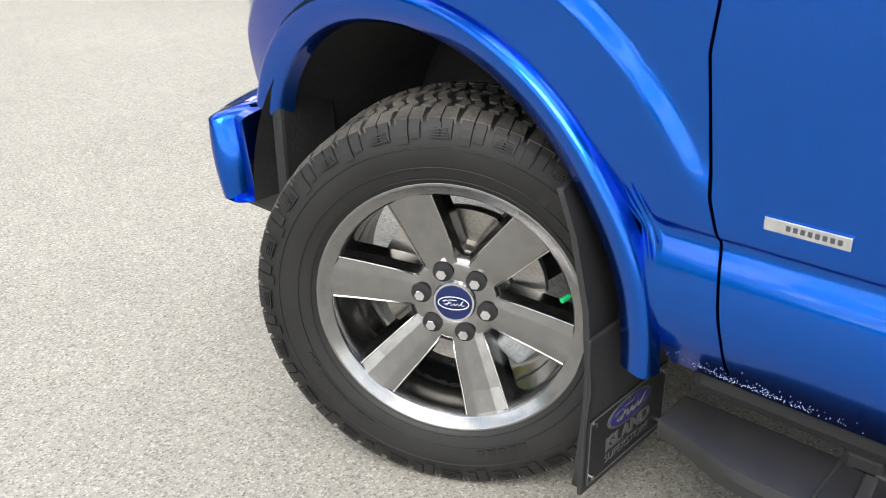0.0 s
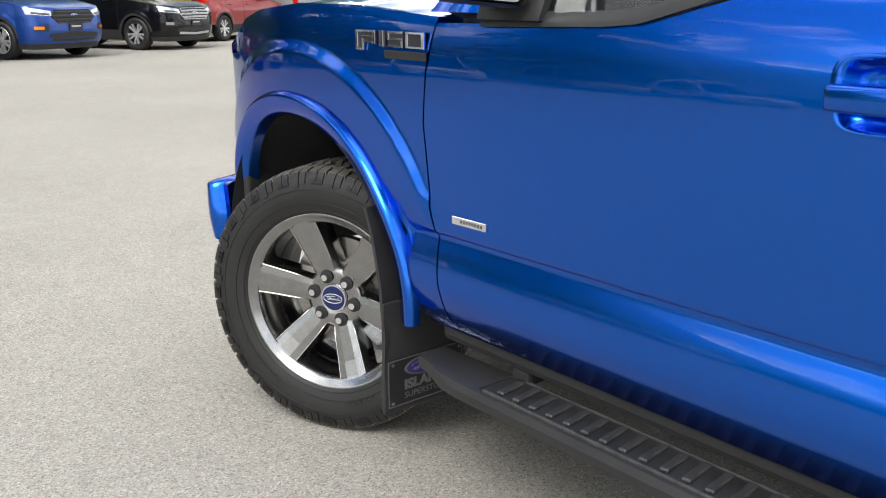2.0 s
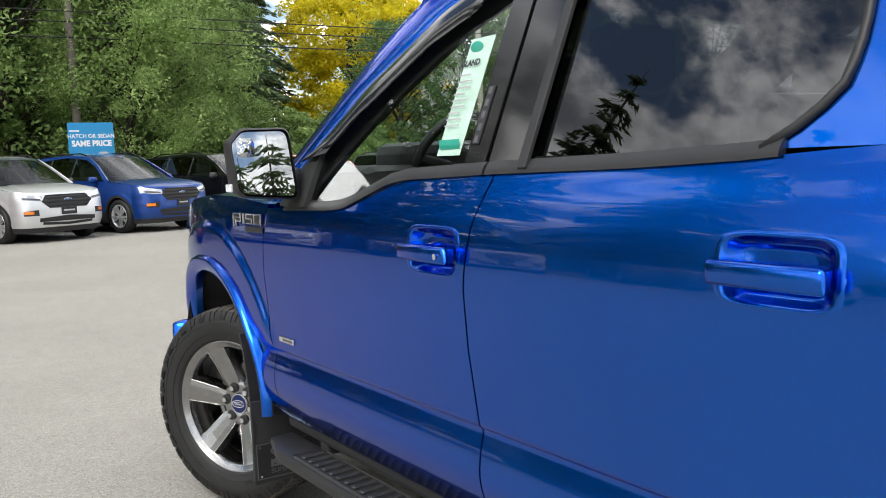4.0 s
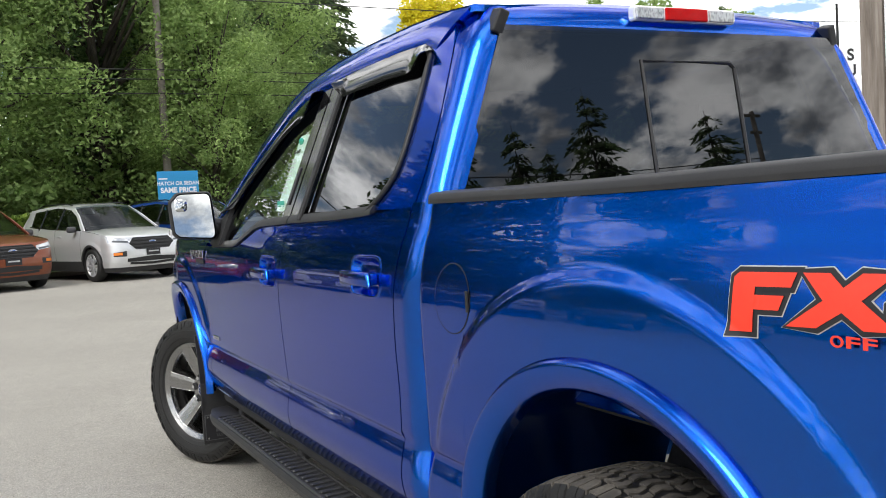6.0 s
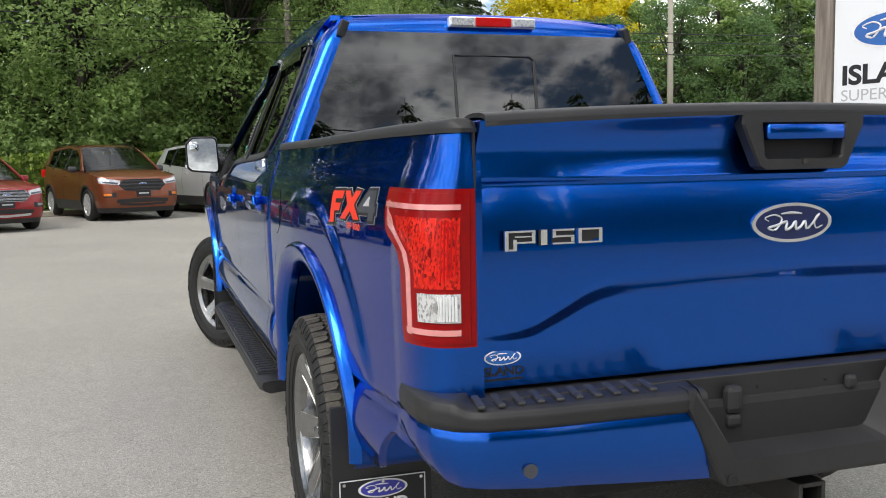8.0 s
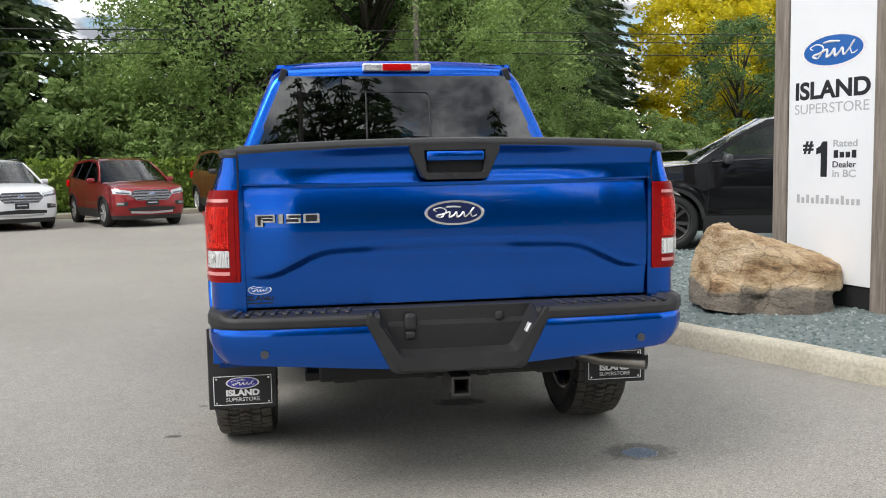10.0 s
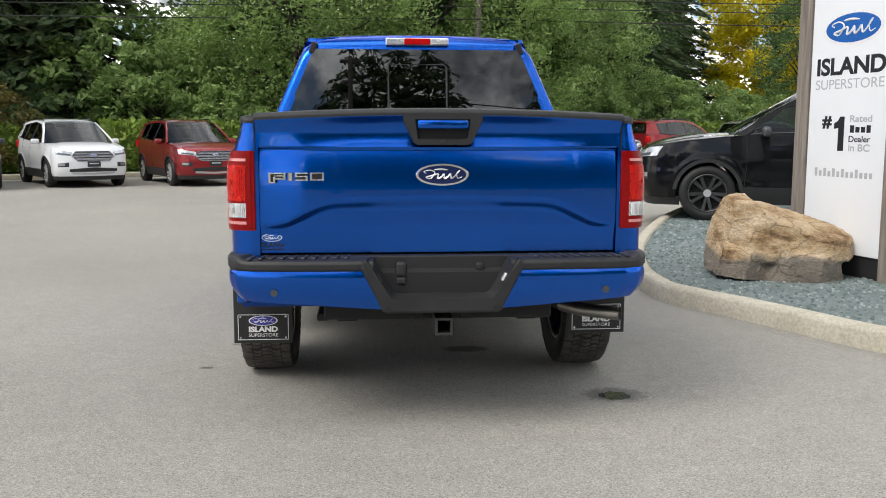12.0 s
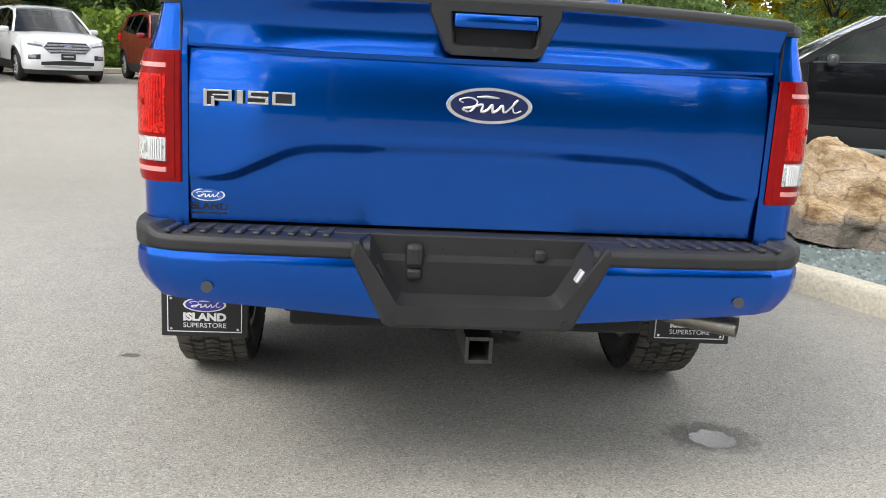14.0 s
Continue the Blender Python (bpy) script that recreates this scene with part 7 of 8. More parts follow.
# ---------- dealer sign ----------
def wood_grain():
    m, n, l, p = mat("grey_weathered_timber")
    v = coords(n, l, (1, 1, 0.06))
    g = noise_node(n, l, v, 38, 6, 0.65)
    col = ramp(n, l, g, [(0.30, (0.13, 0.105, 0.085)), (0.55, (0.24, 0.205, 0.17)), (0.75, (0.33, 0.29, 0.25))])
    l.new(col, p.inputs["Base Color"])
    setp(p, Roughness=0.85)
    bump(n, l, p, g, 0.6, 0.004)
    return m
M_TIMBER = wood_grain()
m_, n_, l_, p_ = mat("white_sign_panel")
l_.new(ramp(n_, l_, noise_node(n_, l_, coords(n_, l_), 1.2, 3, 0.5), [(0.3, (0.78, 0.79, 0.80)), (0.7, (0.82, 0.83, 0.84))]), p_.inputs["Base Color"])
setp(p_, Roughness=0.35)
M_PANEL = m_
SA = math.atan2(-0.97, 0.24)       # direction along the panel
SIGN = Matrix.Translation((3.60, 2.79, 0.0)) @ Matrix.Rotation(SA, 4, "Z")
sign = thing("dealer_sign", "tall white sign panel between grey timber posts", "sign", m=SIGN)
# local: x along the panel, -y towards the lot
SH = 5.2
for x in (-0.095, 0.985):
    bm = bmesh.new()
    box(bm, (x, 0.055, SH / 2), (0.15, 0.15, SH), 0.008)
    part("post", bm, M_TIMBER, sign, "grey weathered timber post")
boxpart("panel", (0.445, 0.025, 2.70), (0.91, 0.05, 4.8), 0.004, M_PANEL, sign, "white aluminium panel")
boxpart("plinth", (0.445, 0.06, 0.22), (0.90, 0.08, 0.26), 0.01, M_DARK, sign, "black plinth under the panel")
oval_badge((0.465, -0.0005, 2.19), 0.345, 0.142, sign, M_OVAL, False, "oval_emblem")


def sign_words(body, x0, x1, z0, z1, material, bold=0.0):
    text_part("sign_print", body, 0.1, pose(x0, -0.001, z0, 90, 0, 0), material, sign, 0.0006, fit=(x1 - x0, z1 - z0), bold=bold)


sign_words("ISLAND", 0.066, 0.855, 1.806, 1.956, M_BLKPRINT, 0.0035)
sign_words("SUPERSTORE", 0.060, 0.845, 1.690, 1.773, M_LGREY)
sign_words("#", 0.162, 0.28, 1.355, 1.463, M_BLKPRINT, 0.004)
bm = bmesh.new()
prism(bm, [(0.362, 1.166), (0.430, 1.166), (0.430, 1.457), (0.378, 1.457), (0.350, 1.418), (0.310, 1.402), (0.310, 1.352), (0.362, 1.362)], 0.0012, pose(0, -0.0005, 0, 90, 0, 0))
part("sign_print", bm, M_BLKPRINT, sign)
sign_words("Rated", 0.493, 0.74, 1.410, 1.467, M_LGREY, 0.002)
for k in range(4):
    boxpart("sign_print", (0.522 + 0.062 * k, -0.001, 1.346 + (0.006 if k in (0, 3) else 0)), (0.046, 0.001, 0.062 if k in (0, 3) else 0.046), 0, M_BLKPRINT, sign)
sign_words("Dealer", 0.489, 0.732, 1.243, 1.294, M_BLKPRINT, 0.0012)
sign_words("in BC", 0.488, 0.729, 1.166, 1.227, M_LGREY, 0.002)
for k in range(13):
    tall = k in (0, 2, 4, 6, 9)
    boxpart("sign_print", (0.118 + 0.0535 * k, -0.001, 0.968 + (0.012 if tall else 0)), (0.032, 0.001, 0.072 if tall else 0.048), 0, M_LGREY, sign)

# ---------- poles, wires, banners ----------
M_POLE = surface("grey_pole_wood", (0.12, 0.105, 0.09), (0.20, 0.18, 0.155), 2, 0.85, 0, 30, 0.5, 0.01)
pole = thing("utility_pole", "grey wooden utility pole behind the cars", "utility pole", m=pose(3.76, 29.2, 0))
bm = bmesh.new()
tube(bm, [(0, 0, 0), (0, 0, 10.5)], [0.14, 0.10], 10)
part("pole_shaft", bm, M_POLE, pole, smooth=True)
boxpart("cross_arm", (0, 0, 8.6), (2.2, 0.10, 0.12), 0.01, M_POLE, pole)
M_WIRE = plain("black_cable", (0.02, 0.02, 0.02), 0.6)
for z0, z1, z2 in ((5.2, 5.3, 6.2), (5.55, 5.75, 6.7), (6.0, 6.05, 7.1), (8.3, 8.4, 9.6)):
    bm = bmesh.new()
    pts = []
    for a, b, za, zb in (((-55, 19), (3.76, 29.0), z0, z1), ((3.76, 29.0), (48, 30), z1, z2)):
        for k in range(13):
            t = k / 12
            pts.append((lerp(a[0], b[0], t), lerp(a[1], b[1], t), lerp(za, zb, t) - 0.9 * math.sin(math.pi * t) * 0.5))
    tube(bm, pts, 0.018, 5)
    part("overhead_cable", bm, M_WIRE, None, "thin black overhead cable", category="cable")
for x, y, h in ((-1.36, -22, 10.7), (25.6, -22, 11.3)):
    rp = thing("utility_pole", "dark wooden utility pole with cross arms across the road", "utility pole", m=pose(x, y, 0))
    bm = bmesh.new()
    tube(bm, [(0, 0, 0), (0, 0, h)], [0.15, 0.11], 10)
    part("pole_shaft", bm, M_POLE, rp, smooth=True)
    for k, z in enumerate((h - 0.15, h - 0.85)):
        boxpart("cross_arm", (0, 0, z), (1.0 - 0.3 * k, 0.09, 0.10), 0.01, M_POLE, rp)
bm = bmesh.new()
tube(bm, [(lerp(-1.36, 25.6, k / 12), -22, 9.4 - 0.5 * math.sin(math.pi * k / 12)) for k in range(13)], 0.02, 5)
part("overhead_cable", bm, M_WIRE, None, "thin black overhead cable", category="cable")
lp = thing("lamp_pole", "pale grey pole beyond the lot", "pole", m=pose(21.8, 34, 0))
bm = bmesh.new()
tube(bm, [(0, 0, 0), (0, 0, 10)], [0.16, 0.11], 10)
part("pole_shaft", bm, surface("pale_pole", (0.30, 0.28, 0.23), (0.38, 0.36, 0.30), 2, 0.8), lp, smooth=True)
# blue banner behind the cars
M_BANNER = plain("blue_banner", (0.02, 0.26, 0.52), 0.5)
ban = thing("banner_sign", "blue banner sign with white lettering behind the cars", "sign", m=pose(3.35, 25.6, 0.33, 0, 0, 8) @ Matrix.Scale(0.70, 4))
boxpart("banner_panel", (0, 0, 2.45), (1.70, 0.05, 1.75), 0.01, M_BANNER, ban)
for x in (-0.6, 0.6):
    boxpart("banner_leg", (x, 0.03, 0.9), (0.06, 0.06, 1.8), 0.005, M_STEEL, ban)
text_part("banner_print", "HATCH OR SEDAN", 0.21, pose(0, -0.029, 2.76, 90, 0, 0), M_WHITE, ban, 0.001, "CENTER", 0.98, bold=0.004)
text_part("banner_print", "SAME PRICE", 0.29, pose(0, -0.029, 2.46, 90, 0, 0), M_WHITE, ban, 0.001, "CENTER", 0.98, bold=0.012)
bm = bmesh.new()
prism(bm, [(-0.38, -0.06), (-0.36, 0.05), (-0.18, 0.09), (-0.05, 0.19), (0.20, 0.19), (0.33, 0.08), (0.40, 0.05), (0.40, -0.06)], 0.002, pose(0.35, -0.027, 2.05, 90, 0, 0))
part("banner_print", bm, M_LGREY, ban)
bm = bmesh.new()
box(bm, (-0.62, -0.0275, 3.02), (0.36, 0.002, 0.05))
part("banner_print", bm, M_WHITE, ban)
# tall white flag banner far off
fb = thing("flag_banner", "tall white banner with upright lettering", "banner", m=pose(29.4, 24.0, 1.3, 0, 0, -40))
boxpart("flag_panel", (0, 0, 4.1), (0.75, 0.04, 3.6), 0.01, M_PANEL, fb)
bm = bmesh.new()
tube(bm, [(-0.45, 0, -1.3), (-0.45, 0, 7.0)], 0.05, 8)
part("flag_pole", bm, M_DARK, fb)
for k, ch in enumerate("SUVS"):
    text_part("flag_print", ch, 0.62, pose(0, -0.025, 4.75 - 0.62 * k, 90, 0, 0), M_BLKPRINT, fb, 0.001, "CENTER", 0.9, bold=0.02)

# ---------- parked sport-utility cars ----------
M_SUVGLASS = glass("car_glass", (0.34, 0.40, 0.40), 1.55)
M_SUVBLK = surface("black_car_cladding", (0.014, 0.014, 0.015), (0.024, 0.024, 0.025), 5, 0.6, 0, 200, 0.2, 0.001)
M_SPOKE = plain("silver_wheel", (0.66, 0.66, 0.67), 0.35, 0.7)
s_prof = table([(0.20, 0.84), (0.30, 0.875), (0.42, 0.905), (0.50, 0.90), (0.62, 0.912), (0.78, 0.922), (0.86, 0.918), (0.95, 0.905), (1.05, 0.888), (1.2, 0.86)])
s_top = table([(-2.15, 0.78), (-2.02, 0.90), (-1.85, 0.955), (-1.4, 1.02), (-0.95, 1.065), (-0.78, 1.085), (0.4, 1.125), (1.4, 1.18), (1.9, 1.225), (2.25, 1.24)])
s_roof = table([(-0.10, 1.575), (0.15, 1.620), (0.6, 1.645), (1.1, 1.640), (1.6, 1.605), (1.95, 1.555)])


def suv_x(y, z):
    x = s_prof(z)
    if y < -1.35:
        x -= 0.20 * ((-1.35 - y) / 0.8) ** 2.2
    if y > 1.5:
        x -= 0.11 * ((y - 1.5) / 0.75) ** 2
    for yc in (-1.33, 1.36):
        r = math.hypot(y - yc, z - 0.35)
        x += 0.016 * sstep(0.52, 0.44, r)
    return x


def up_x(y, z):
    return suv_x(y, s_top(y)) - 0.012 - 0.46 * (z - s_top(y))


def nose(a, z):
    """Plan point of the rounded front end; a runs from -1 (one side) to 1."""
    th = a * math.pi / 2
    w = suv_x(-1.72, min(z, 0.98))
    d = float(np.interp(z, [0.20, 0.36, 0.50, 0.66, 0.80, 0.90, 1.0], [0.40, 0.49, 0.525, 0.52, 0.49, 0.44, 0.34]))
    return w * (1 if a > 0 else -1) * pw(abs(math.sin(th)), 0.62), -1.72 - d * pw(math.cos(th), 0.62)


def nose_y(x, z):
    w = suv_x(-1.72, min(z, 0.98))
    k = min(1.0, abs(x) / w) ** (1 / 0.62)
    return nose(math.asin(k) * 2 / math.pi, z)[1]


def nose_top(a):
    return 0.925 + 0.055 * abs(a) ** 1.5


def nose_patch(x0, x1, lo, hi, lift, nu, nv, s=1, lip=0.02):
    """A skin on the front end between two heights, given over x."""
    def fn(u, v):
        x = lerp(x0, x1, u)
        z = lerp(lo(x), hi(x), v)
        return x, nose_y(x, z) - lift, z
    return face_out(sheet(fn, nu, nv, (0, lip, 0), s), (0, 0, 0.7))


def suv(first_paint):
    t = thing("sport_utility_car", "parked car", "car", "parked cars")
    body = part("body", bmesh.new(), first_paint, t)
    bm = bmesh.new()
    for s in (1, -1):
        def sd(u, v):
            y = lerp(-1.72, 2.20, u)
            zb = max(0.40, *(0.35 + math.sqrt(max(0, 0.405 ** 2 - (y - c) ** 2)) if abs(y - c) < 0.405 else 0.40 for c in (-1.33, 1.36)))
            zb = max(zb, 0.45) if y > 1.77 else zb
            z = lerp(zb, s_top(y), v)
            return -suv_x(y, z), y, z
        sheet(sd, 84, 18, (0.03, 0, 0), s, bm)
    def fascia(u, v):
        a = lerp(-1, 1, u)
        z = lerp(0.29, nose_top(a), v)
        return (*nose(a, z), z)
    sheet(fascia, 48, 18, None, 1, bm)
    def hood_s(u, v):
        a = lerp(-1, 1, u)
        ex, ey = nose(a, nose_top(a))
        cy = -1.06 + 0.16 * a * a
        y = lerp(ey, cy, v)
        x = lerp(ex, a * suv_x(cy, s_top(cy)), v)
        z = lerp(nose_top(a), s_top(cy) + 0.035 * (1 - a * a), 1 - (1 - v) ** 1.5)
        z += 0.030 * (1 - a * a) * math.sin(math.pi * v ** 0.7) + 0.016 * sstep(0.62, 0.50, abs(a)) * sstep(0, 0.25, v)
        return x, y, z
    sheet(hood_s, 40, 16, None, 1, bm)
    def roof_s(u, v):
        y = lerp(-0.14, 2.08, v)
        zt = s_roof(y)
        w = up_x(min(1.9, y), zt) + 0.012
        x = lerp(-w, w, u)
        return x, y - 0.06 * (1 - (x / w) ** 2) * (1 - v) ** 6, zt + 0.045 * (1 - (x / w) ** 4)
    sheet(roof_s, 18, 24, (0, 0, -0.03), 1, bm)
    def hatch_s(u, v):
        x = lerp(-0.82, 0.82, u)
        z = lerp(0.42, 1.22, v)
        return x * (1 - 0.02 * v), 2.27 - 0.10 * abs(x) ** 2 - 0.05 * v ** 2, z
    sheet(hatch_s, 14, 10, None, -1, bm)
    for s in (1, -1):
        def ap(u, v):
            i = u * 4
            lo = [(-0.90, 1.07), (-0.45, 1.39), (-0.08, 1.545), (0.6, 1.605), (1.75, 1.53)]
            hi = [(-1.02, 1.075), (-0.53, 1.405), (-0.16, 1.592), (0.6, 1.655), (1.95, 1.575)]
            k = min(int(i), 3)
            f = i - k
            a = [lerp(lo[k][m], lo[k + 1][m], f) for m in (0, 1)]
            b = [lerp(hi[k][m], hi[k + 1][m], f) for m in (0, 1)]
            y, z = lerp(a[0], b[0], v), lerp(a[1], b[1], v)
            return -(up_x(y, z) + 0.010), y, z
        sheet(ap, 32, 3, (0.03, 0, 0), s, bm)
        def dp(u, v):
            z = lerp(1.18, 1.59, v)
            y = lerp(lerp(1.62, 1.70, v), lerp(2.23, 2.02, v), u)
            return -(up_x(min(y, 2.1), z) + 0.008), y, z
        sheet(dp, 6, 8, (0.03, 0, 0), s, bm)
    bm.normal_update()
    bm.to_mesh(body.data)
    bm.free()
    for f in body.data.polygons:
        f.use_smooth = True
    # glass
    for s in (1, -1):
        for y0, y1, nm in ((-0.80, 0.28, "front_side_window"), (0.34, 1.12, "rear_side_window"), (1.18, 1.66, "quarter_window")):
            def sg(u, v):
                y = lerp(y0, y1, u)
                zt = float(np.interp(y, [-0.90, -0.45, -0.08, 0.6, 1.75], [1.07, 1.39, 1.545, 1.605, 1.53]))
                z = lerp(s_top(y) + 0.005, max(s_top(y) + 0.01, zt), v)
                return -(up_x(y, z) + 0.003), y, z
            part(nm, face_out(sheet(sg, 10, 5, None, s), (0, 0.4, 0.9)), M_SUVGLASS if nm == "front_side_window" else M_SUVTINT, t, "dark window glass", smooth=True)
        for yy in (0.31, 1.15):
            bmp = bmesh.new()
            tube(bmp, [(-s * (up_x(yy, 1.12) - 0.012), yy, 1.12), (-s * (up_x(yy, 1.58) - 0.012), yy - 0.04, 1.58)], 0.03, 6)
            part("door_pillar", bmp, M_GLOSSBLK, t)
        bmp = bmesh.new()
        tube(bmp, [(-s * (up_x(y, s_top(y)) + 0.012), y, s_top(y) + 0.006) for y in np.linspace(-0.84, 1.68, 14)], 0.011, 5)
        part("belt_trim", bmp, M_GLOSSBLK, t)
    def ws(u, v):
        y, z = lerp(-1.00, -0.16, v), lerp(1.075, 1.598, v)
        w = lerp(0.80, 0.615, v)
        x = lerp(-w, w, u)
        return x, y - 0.13 * (1 - (x / w) ** 2) * (1 - 0.5 * v), z + 0.035 * (1 - (x / w) ** 2) * (1 - 0.3 * v)
    part("windscreen", face_out(sheet(ws, 18, 10, None, 1), (0, 0.4, 0.9)), M_SUVGLASS, t, "dark windscreen", smooth=True)
    boxpart("cowl", (0, -1.02, 1.055), (1.45, 0.16, 0.05), 0.01, M_SUVBLK, t)
    def rs(u, v):
        z = lerp(1.24, 1.55, v)
        w = lerp(0.70, 0.58, v)
        return lerp(-w, w, u), lerp(2.235, 2.03, v), z
    part("rear_window", face_out(sheet(rs, 8, 4, None, -1), (0, 0.4, 0.9)), M_SUVTINT, t)
    boxpart("cabin_interior", (0, 0.55, 0.92), (1.45, 2.7, 0.50), 0.05, M_DARK, t)
    boxpart("dashboard", (0, -0.72, 1.06), (1.40, 0.45, 0.12), 0.04, M_DARK, t)
    for x in (-0.38, 0.38):
        st = boxpart("front_seat", (x, 0.25, 1.2), (0.46, 0.14, 0.50), 0.05, M_SEAT, t)
        boxpart("headrest", (x, 0.28, 1.50), (0.25, 0.10, 0.15), 0.04, M_SEAT, st)
    boxpart("rear_seat", (0, 1.15, 1.2), (1.25, 0.14, 0.50), 0.05, M_SEAT, t)
    # cladding, grille, lamps
    for s in (1, -1):
        def cl(u, v):
            y = lerp(-0.93, 0.96, u)
            z = lerp(0.21, 0.43, v)
            return -(suv_x(y, z) + 0.006), y, z
        part("sill_cladding", sheet(cl, 10, 5, (0.05, 0, 0), s), M_SUVBLK, t, "black lower cladding", smooth=True)
        for yc in (-1.33, 1.36):
            def ar(u, v):
                a = lerp(0.10, math.pi - 0.10, u)
                r = lerp(0.385, 0.430, v)
                y, z = yc + r * math.cos(a), 0.35 + r * math.sin(a)
                return -(suv_x(max(-1.9, min(2.0, y)), z) + 0.010), y, z
            part("wheel_arch_cladding", sheet(ar, 22, 2, (0.06, 0, 0), s), M_SUVBLK, t, "black wheel arch cladding", smooth=True)
    boxpart("underbody", (0, 0, 0.36), (1.50, 3.9, 0.26), 0.04, M_DARK, t)
    def lowf(u, v):
        a = lerp(-1, 1, u)
        z = lerp(0.19, 0.300, v)
        x, y = nose(a, z)
        return x * 0.985, y + 0.004, z
    part("lower_bumper", sheet(lowf, 32, 5, (0, 0.05, 0), 1), M_SUVBLK, t, "black lower bumper", smooth=True)
    hexw = lambda z: float(np.interp(z, [0.655, 0.775, 0.885], [0.37, 0.50, 0.40]))
    def gfn(u, v):
        z = lerp(0.655, 0.885, v)
        x = lerp(-1, 1, u) * hexw(z)
        return x, nose_y(x, z) - 0.008, z
    gr = part("grille", sheet(gfn, 24, 8, (0, 0.03, 0), 1), M_SUVBLK, t, "hexagonal grille", smooth=True)
    for z in (0.835, 0.770, 0.705):
        w = hexw(z) - 0.015
        bmp = bmesh.new()
        for dz in (0.012, 0.0, -0.012):
            tube(bmp, [(x, nose_y(x, z) - 0.017, z + dz - 0.012 * abs(x)) for x in np.linspace(-w, w, 15)], 0.0095, 6)
        part("grille_bar", bmp, M_GRBAR, gr)
    bmp = bmesh.new()
    rim = [(-hexw(z), z) for z in (0.885, 0.775, 0.655)] + [(x, 0.655) for x in (-0.2, 0, 0.2)] + [(hexw(z), z) for z in (0.655, 0.775, 0.885)] + [(x, 0.885) for x in (0.2, 0, -0.2, -0.40)]
    tube(bmp, [(x, nose_y(x, z) - 0.011, z) for x, z in rim], 0.010, 6, cap=False)
    part("grille_frame", bmp, M_GRBAR, gr)
    oval_badge((0, nose_y(0, 0.79) - 0.022, 0.79), 0.080, 0.032, gr, M_OVAL, False, "oval_emblem")
    part("lower_intake", nose_patch(-0.56, 0.56, lambda x: 0.395, lambda x: 0.500 - 0.06 * abs(x), 0.004, 20, 4), M_SUVBLK, t, "black lower intake", smooth=True)
    plate = boxpart("number_plate", (0, nose_y(0, 0.58) - 0.012, 0.580), (0.31, 0.012, 0.13), 0.004, M_BLKPRINT, t, "dark plate with a pale bar")
    boxpart("plate_bar", (0, nose_y(0, 0.58) - 0.020, 0.592), (0.22, 0.003, 0.028), 0, M_LGREY, plate)
    part("skid_plate", nose_patch(-0.50, 0.50, lambda x: 0.318 + 0.05 * abs(x), lambda x: 0.368 + 0.05 * abs(x), 0.010, 20, 3), M_LGREY, t, smooth=True)
    for s in (1, -1):
        lampz = lambda x: (lerp(0.775, 0.815, (x - 0.48) / 0.37), lerp(0.868, 0.935, (x - 0.48) / 0.37))
        hl = part("headlamp", nose_patch(-0.855, -0.475, lambda x: lampz(-x)[0], lambda x: lampz(-x)[1], 0.005, 18, 5, s), M_HEAD, t, "clear headlamp", smooth=True)
        part("lamp_bezel", nose_patch(-0.80, -0.52, lambda x: lampz(-x)[0] + 0.012, lambda x: lampz(-x)[0] + 0.046, 0.008, 12, 3, s, 0.004), M_GREYPRINT, hl, smooth=True)
        pod = part("fog_pod", nose_patch(-0.80, -0.57, lambda x: 0.515, lambda x: 0.625 - 0.10 * (-x - 0.57), 0.004, 10, 4, s), M_SUVBLK, t, smooth=True)
        part("fog_lamp", nose_patch(-0.80, -0.655, lambda x: 0.545, lambda x: 0.600, 0.009, 8, 4, s, 0.01), M_FOG, pod, "fog lamp", smooth=True)
        bm = bmesh.new()
        box(bm, (-s * 0.985, -0.66, 1.115), (0.20, 0.11, 0.13), 0.045, seg=3)
        part("side_mirror", bm, M_MIRRBODY, t, smooth=True)
        bm = bmesh.new()
        tube(bm, [(-s * (up_x(0, 1.62) - 0.02), 0.0, 1.64), (-s * (up_x(0.2, 1.64) - 0.01), 0.2, 1.685), (-s * (up_x(1.4, 1.64) - 0.01), 1.4, 1.68), (-s * (up_x(1.7, 1.6) - 0.02), 1.7, 1.60)], 0.016, 6)
        part("roof_rail", bm, M_GLOSSBLK, t)
        for yh in (0.12, 1.0):
            boxpart("door_handle", (-s * (suv_x(yh, 0.93) + 0.012), yh, 0.965), (0.025, 0.17, 0.028), 0.008, M_MIRRBODY, t)
        for ys in (-0.90, 0.33, 1.20):
            bm = bmesh.new()
            tube(bm, [(-s * (suv_x(ys, z) - 0.001), ys + 0.03 * math.sin((z - 0.4) * 4), z) for z in np.linspace(0.44, s_top(ys) - 0.005, 8)], 0.004, 4)
            part("door_seam", bm, M_DARK, t)
        boxpart("tail_lamp", (-s * 0.80, 2.13, 1.02), (0.14, 0.18, 0.20), 0.04, M_LENSR, t)
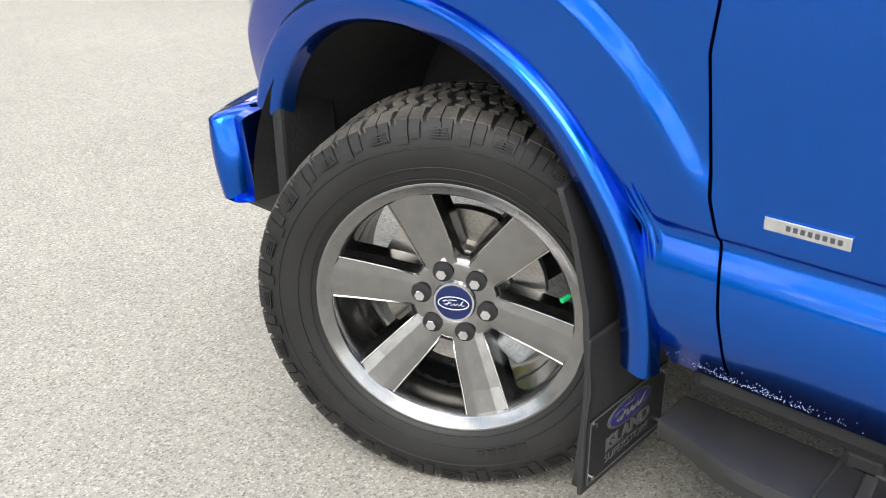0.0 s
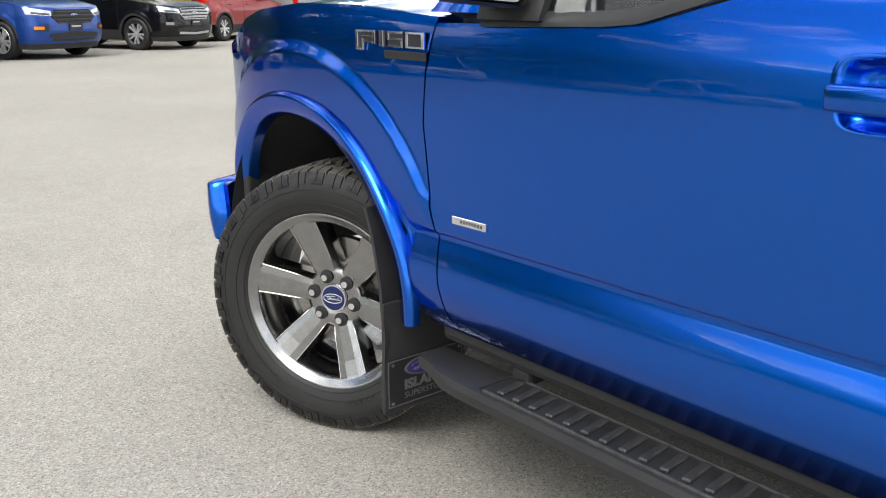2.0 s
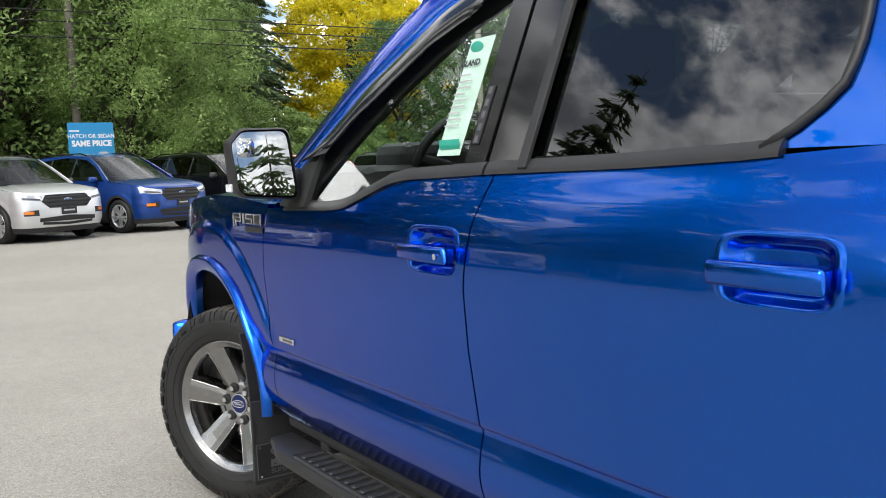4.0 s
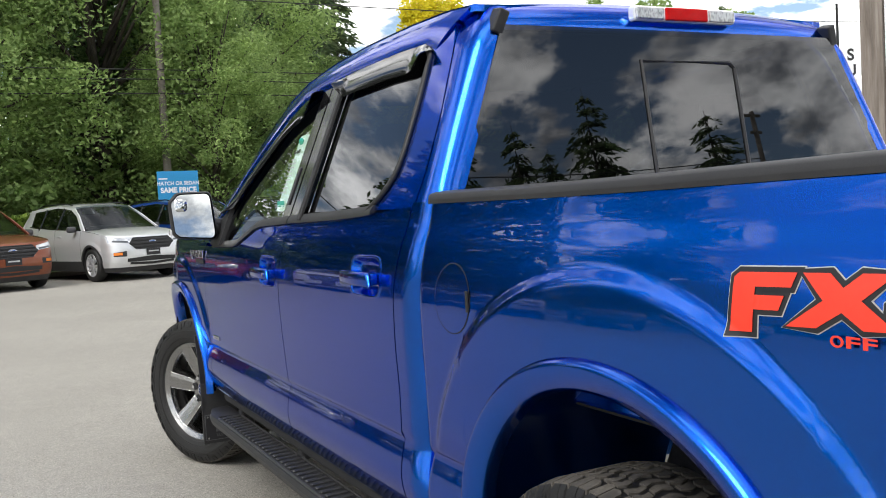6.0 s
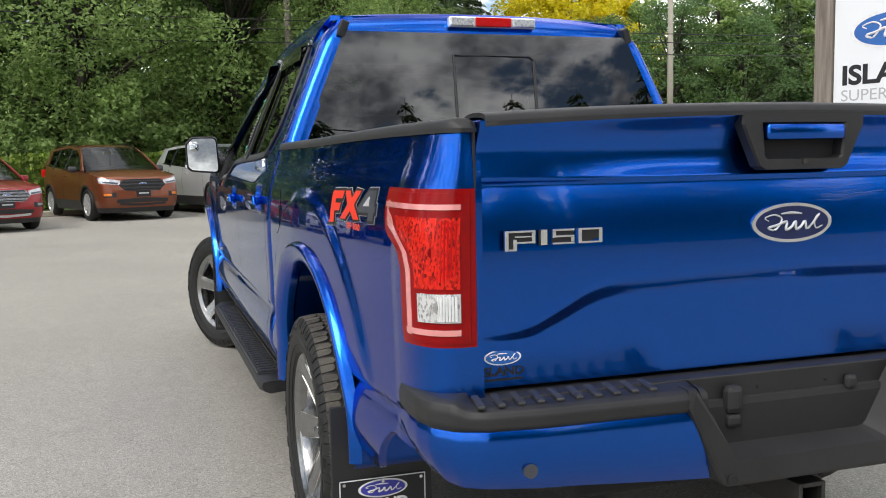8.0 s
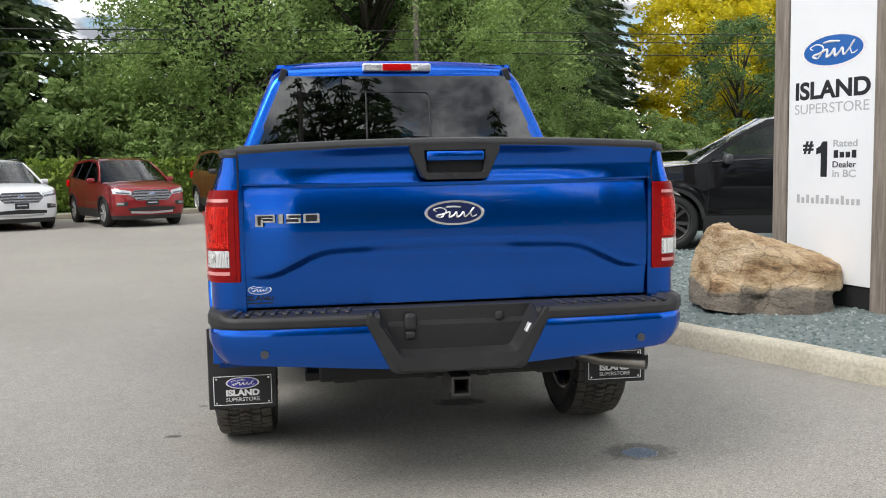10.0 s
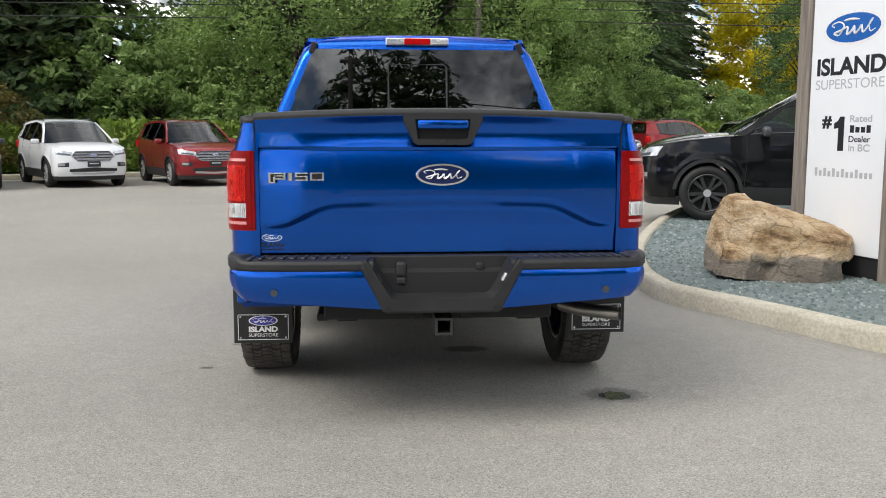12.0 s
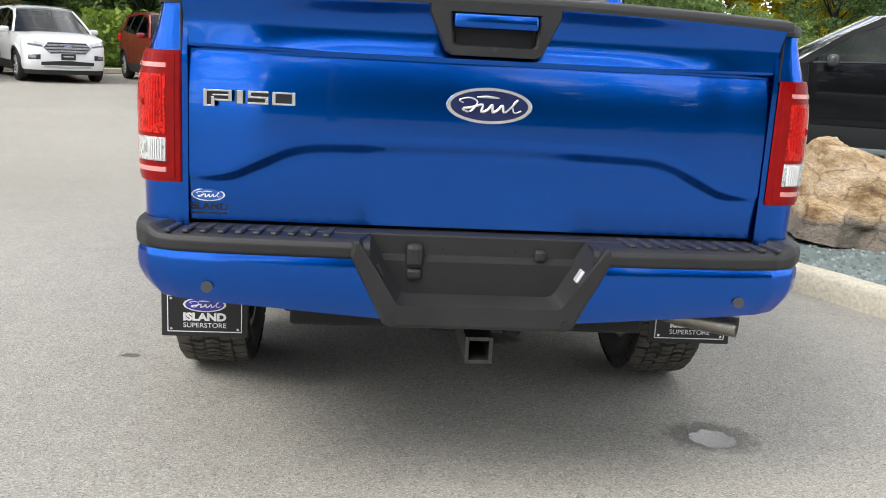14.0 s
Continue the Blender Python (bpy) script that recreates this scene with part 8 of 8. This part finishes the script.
    for s in (1, -1):
        for yc in (-1.33, 1.36):
            wm = pose(-s * 0.81, yc, 0.35, 0, 0, 0 if s > 0 else 180)
            w = part("wheel", bmesh.new(), M_RUBBER, t, "alloy wheel with black tyre")
            w.matrix_basis = wm
            bm = bmesh.new()
            lathe(bm, [(-0.09, 0.235), (-0.108, 0.25), (-0.113, 0.29), (-0.10, 0.335), (-0.07, 0.35), (0.07, 0.35), (0.10, 0.335), (0.11, 0.24)], 40)
            bmesh.ops.recalc_face_normals(bm, faces=bm.faces)
            part("tyre", bm, M_RUBBER, w, smooth=True)
            bm = bmesh.new()
            lathe(bm, [(-0.095, 0.242), (-0.108, 0.238), (-0.10, 0.222), (-0.03, 0.212), (0.05, 0.20)], 40)
            part("rim", bm, M_SPOKE, w, smooth=True)
            bm = bmesh.new()
            disc(bm, (-0.02, 0, 0), 0.21, "x", 32)
            part("brake_shield", bm, M_DARK, w)
            for k in range(10):
                tb = bmesh.new()
                vs = [tb.verts.new(c) for c in ((-0.088, 0.045, -0.016), (-0.088, 0.045, 0.016), (-0.100, 0.228, 0.021), (-0.100, 0.228, -0.021), (-0.05, 0.045, -0.018), (-0.05, 0.045, 0.018), (-0.07, 0.228, 0.024), (-0.07, 0.228, -0.024))]
                for q in ((0, 1, 2, 3), (4, 5, 1, 0), (3, 2, 6, 7), (5, 6, 2, 1), (0, 3, 7, 4)):
                    tb.faces.new([vs[i] for i in q])
                bmesh.ops.recalc_face_normals(tb, faces=tb.faces)
                bmesh.ops.transform(tb, matrix=Matrix.Rotation(radians(36 * k + (5 if k % 2 else -5)), 4, "X"), verts=tb.verts)
                part("spoke", tb, M_SPOKE, w)
            bm = bmesh.new()
            disc(bm, (-0.098, 0, 0), 0.048, "x", 20, None, 0.03)
            part("hub_cap", bm, M_SPOKE, w)
    return t


M_SUVTINT = glass("dark_car_glass", (0.06, 0.065, 0.07), 1.6)
M_GRBAR = plain("grille_bar_metal", (0.42, 0.42, 0.43), 0.25, 0.9)
M_FOG = plain("fog_lamp_lens", (0.35, 0.35, 0.36), 0.2, 0.4)
M_MIRRBODY = plain("mirror_cap", (0.05, 0.05, 0.055), 0.3)
PAINTS = {
    "white": (car_paint("white_car_paint", (0.72, 0.73, 0.74), 0.0, 0.4, 0.1), "white compact sport-utility car parked at the lot edge", M_GRBAR, M_FOG),
    "red": (car_paint("red_car_paint", (0.26, 0.012, 0.014), 0.5, 0.35), "dark red compact sport-utility car parked at the lot edge", M_GRBAR, M_FOG),
    "copper": (car_paint("copper_car_paint", (0.21, 0.058, 0.024), 0.55, 0.35), "copper orange compact sport-utility car with black grille", M_SUVBLK, M_AMBER),
    "silver": (car_paint("silver_car_paint", (0.70, 0.71, 0.72), 0.6, 0.35, 0.3), "silver compact sport-utility car with black grille", M_SUVBLK, M_AMBER),
    "blue": (car_paint("deep_blue_car_paint", (0.006, 0.05, 0.26), 0.5, 0.35), "bright blue compact sport-utility car with black grille", M_SUVBLK, M_AMBER),
    "black": (car_paint("black_car_paint", (0.004, 0.004, 0.005), 0.0, 0.3, 0.2), "black compact sport-utility car parked at the lot edge", M_GRBAR, M_FOG),
    "navy": (car_paint("dark_navy_car_paint", (0.010, 0.014, 0.026), 0.3, 0.3, 0.3), "dark navy sport-utility car with bright grille bars", M_GRBAR, M_FOG),
    "grey": (car_paint("grey_car_paint", (0.22, 0.23, 0.24), 0.5, 0.35, 0.3), "grey sport-utility car behind the others", M_GRBAR, M_FOG),
}
PROTO = suv(PAINTS["white"][0])
used = [False]


def park(color, x, y, a, scale=1.0, z=0.0, label=""):
    """A car of that colour: x, y its middle, a the turn (0 faces -y)."""
    paint, text, bars, fog = PAINTS[color]
    m = pose(x, y, z, 0, 0, a)
    if used[0]:
        c = copy_thing(PROTO, m)
    else:
        c, used[0] = PROTO, True
        c.matrix_basis = m
    c.scale = (scale, scale, scale)
    c["label"] = label or text
    for o in c.children_recursive:
        swap = {"body": paint, "grille_bar": bars, "grille_frame": bars, "fog_lamp": fog, "side_mirror": paint if color in ("white", "red", "blue") else M_MIRRBODY, "door_handle": paint, "skid_plate": M_LGREY if bars is M_GRBAR else M_SUVBLK, "rim": M_RIMDARK if bars is M_GRBAR else M_SPOKE,
                "oval_emblem": None}.get(o.name.split(".")[0])
        if swap:
            o.material_slots[0].link = "OBJECT"
            o.material_slots[0].material = swap
    return c


A = 27.0
HX, HY = math.sin(radians(A)), -math.cos(radians(A))


def park_by_wheel(color, px, py, a=A, right=False, **kw):
    """px, py: the ground under the front wheel seen at the left of the car's face (or at its right)."""
    h = Vector((math.sin(radians(a)), -math.cos(radians(a))))
    r = Vector((math.cos(radians(a)), math.sin(radians(a))))
    c = Vector((px, py)) + (r * (-0.80 if right else 0.80) - h * 1.33) * kw.get("scale", 1.0)
    return park(color, c.x, c.y, a, **kw)


for px, py, color in ((-17.6, 11.9, "white"), (-14.6, 13.3, "grey"), (-11.6, 14.8, "white")):
    park_by_wheel(color, px, py, 28, scale=0.95)
park_by_wheel("navy", -8.6, 16.2, 24, True, scale=0.95)
park_by_wheel("white", -7.60, 16.8, 31, scale=0.935)
park_by_wheel("red", -4.90, 17.2, 27, scale=0.935)
park_by_wheel("copper", -2.42, 20.0, 20, scale=1.07)
park_by_wheel("silver", 0.45, 20.6, 20, scale=1.07)
park_by_wheel("blue", 2.95, 21.2, 24, scale=1.07)
park_by_wheel("black", 6.2, 22.6, 27, scale=1.05)
park("red", 10.3, 26.5, 120, label="dark red car with silver roof rails, parked sideways")
park("grey", 15.5, 30.5, 120)
display = park_by_wheel("black", 4.306, 7.113, -108, True, scale=1.08, z=0.11, label="glossy black sport-utility car displayed on the gravel bed")
for o in display.children_recursive:
    if o.name.split(".")[0] == "spoke":
        o.material_slots[0].link = "OBJECT"
        o.material_slots[0].material = M_RIMDARK
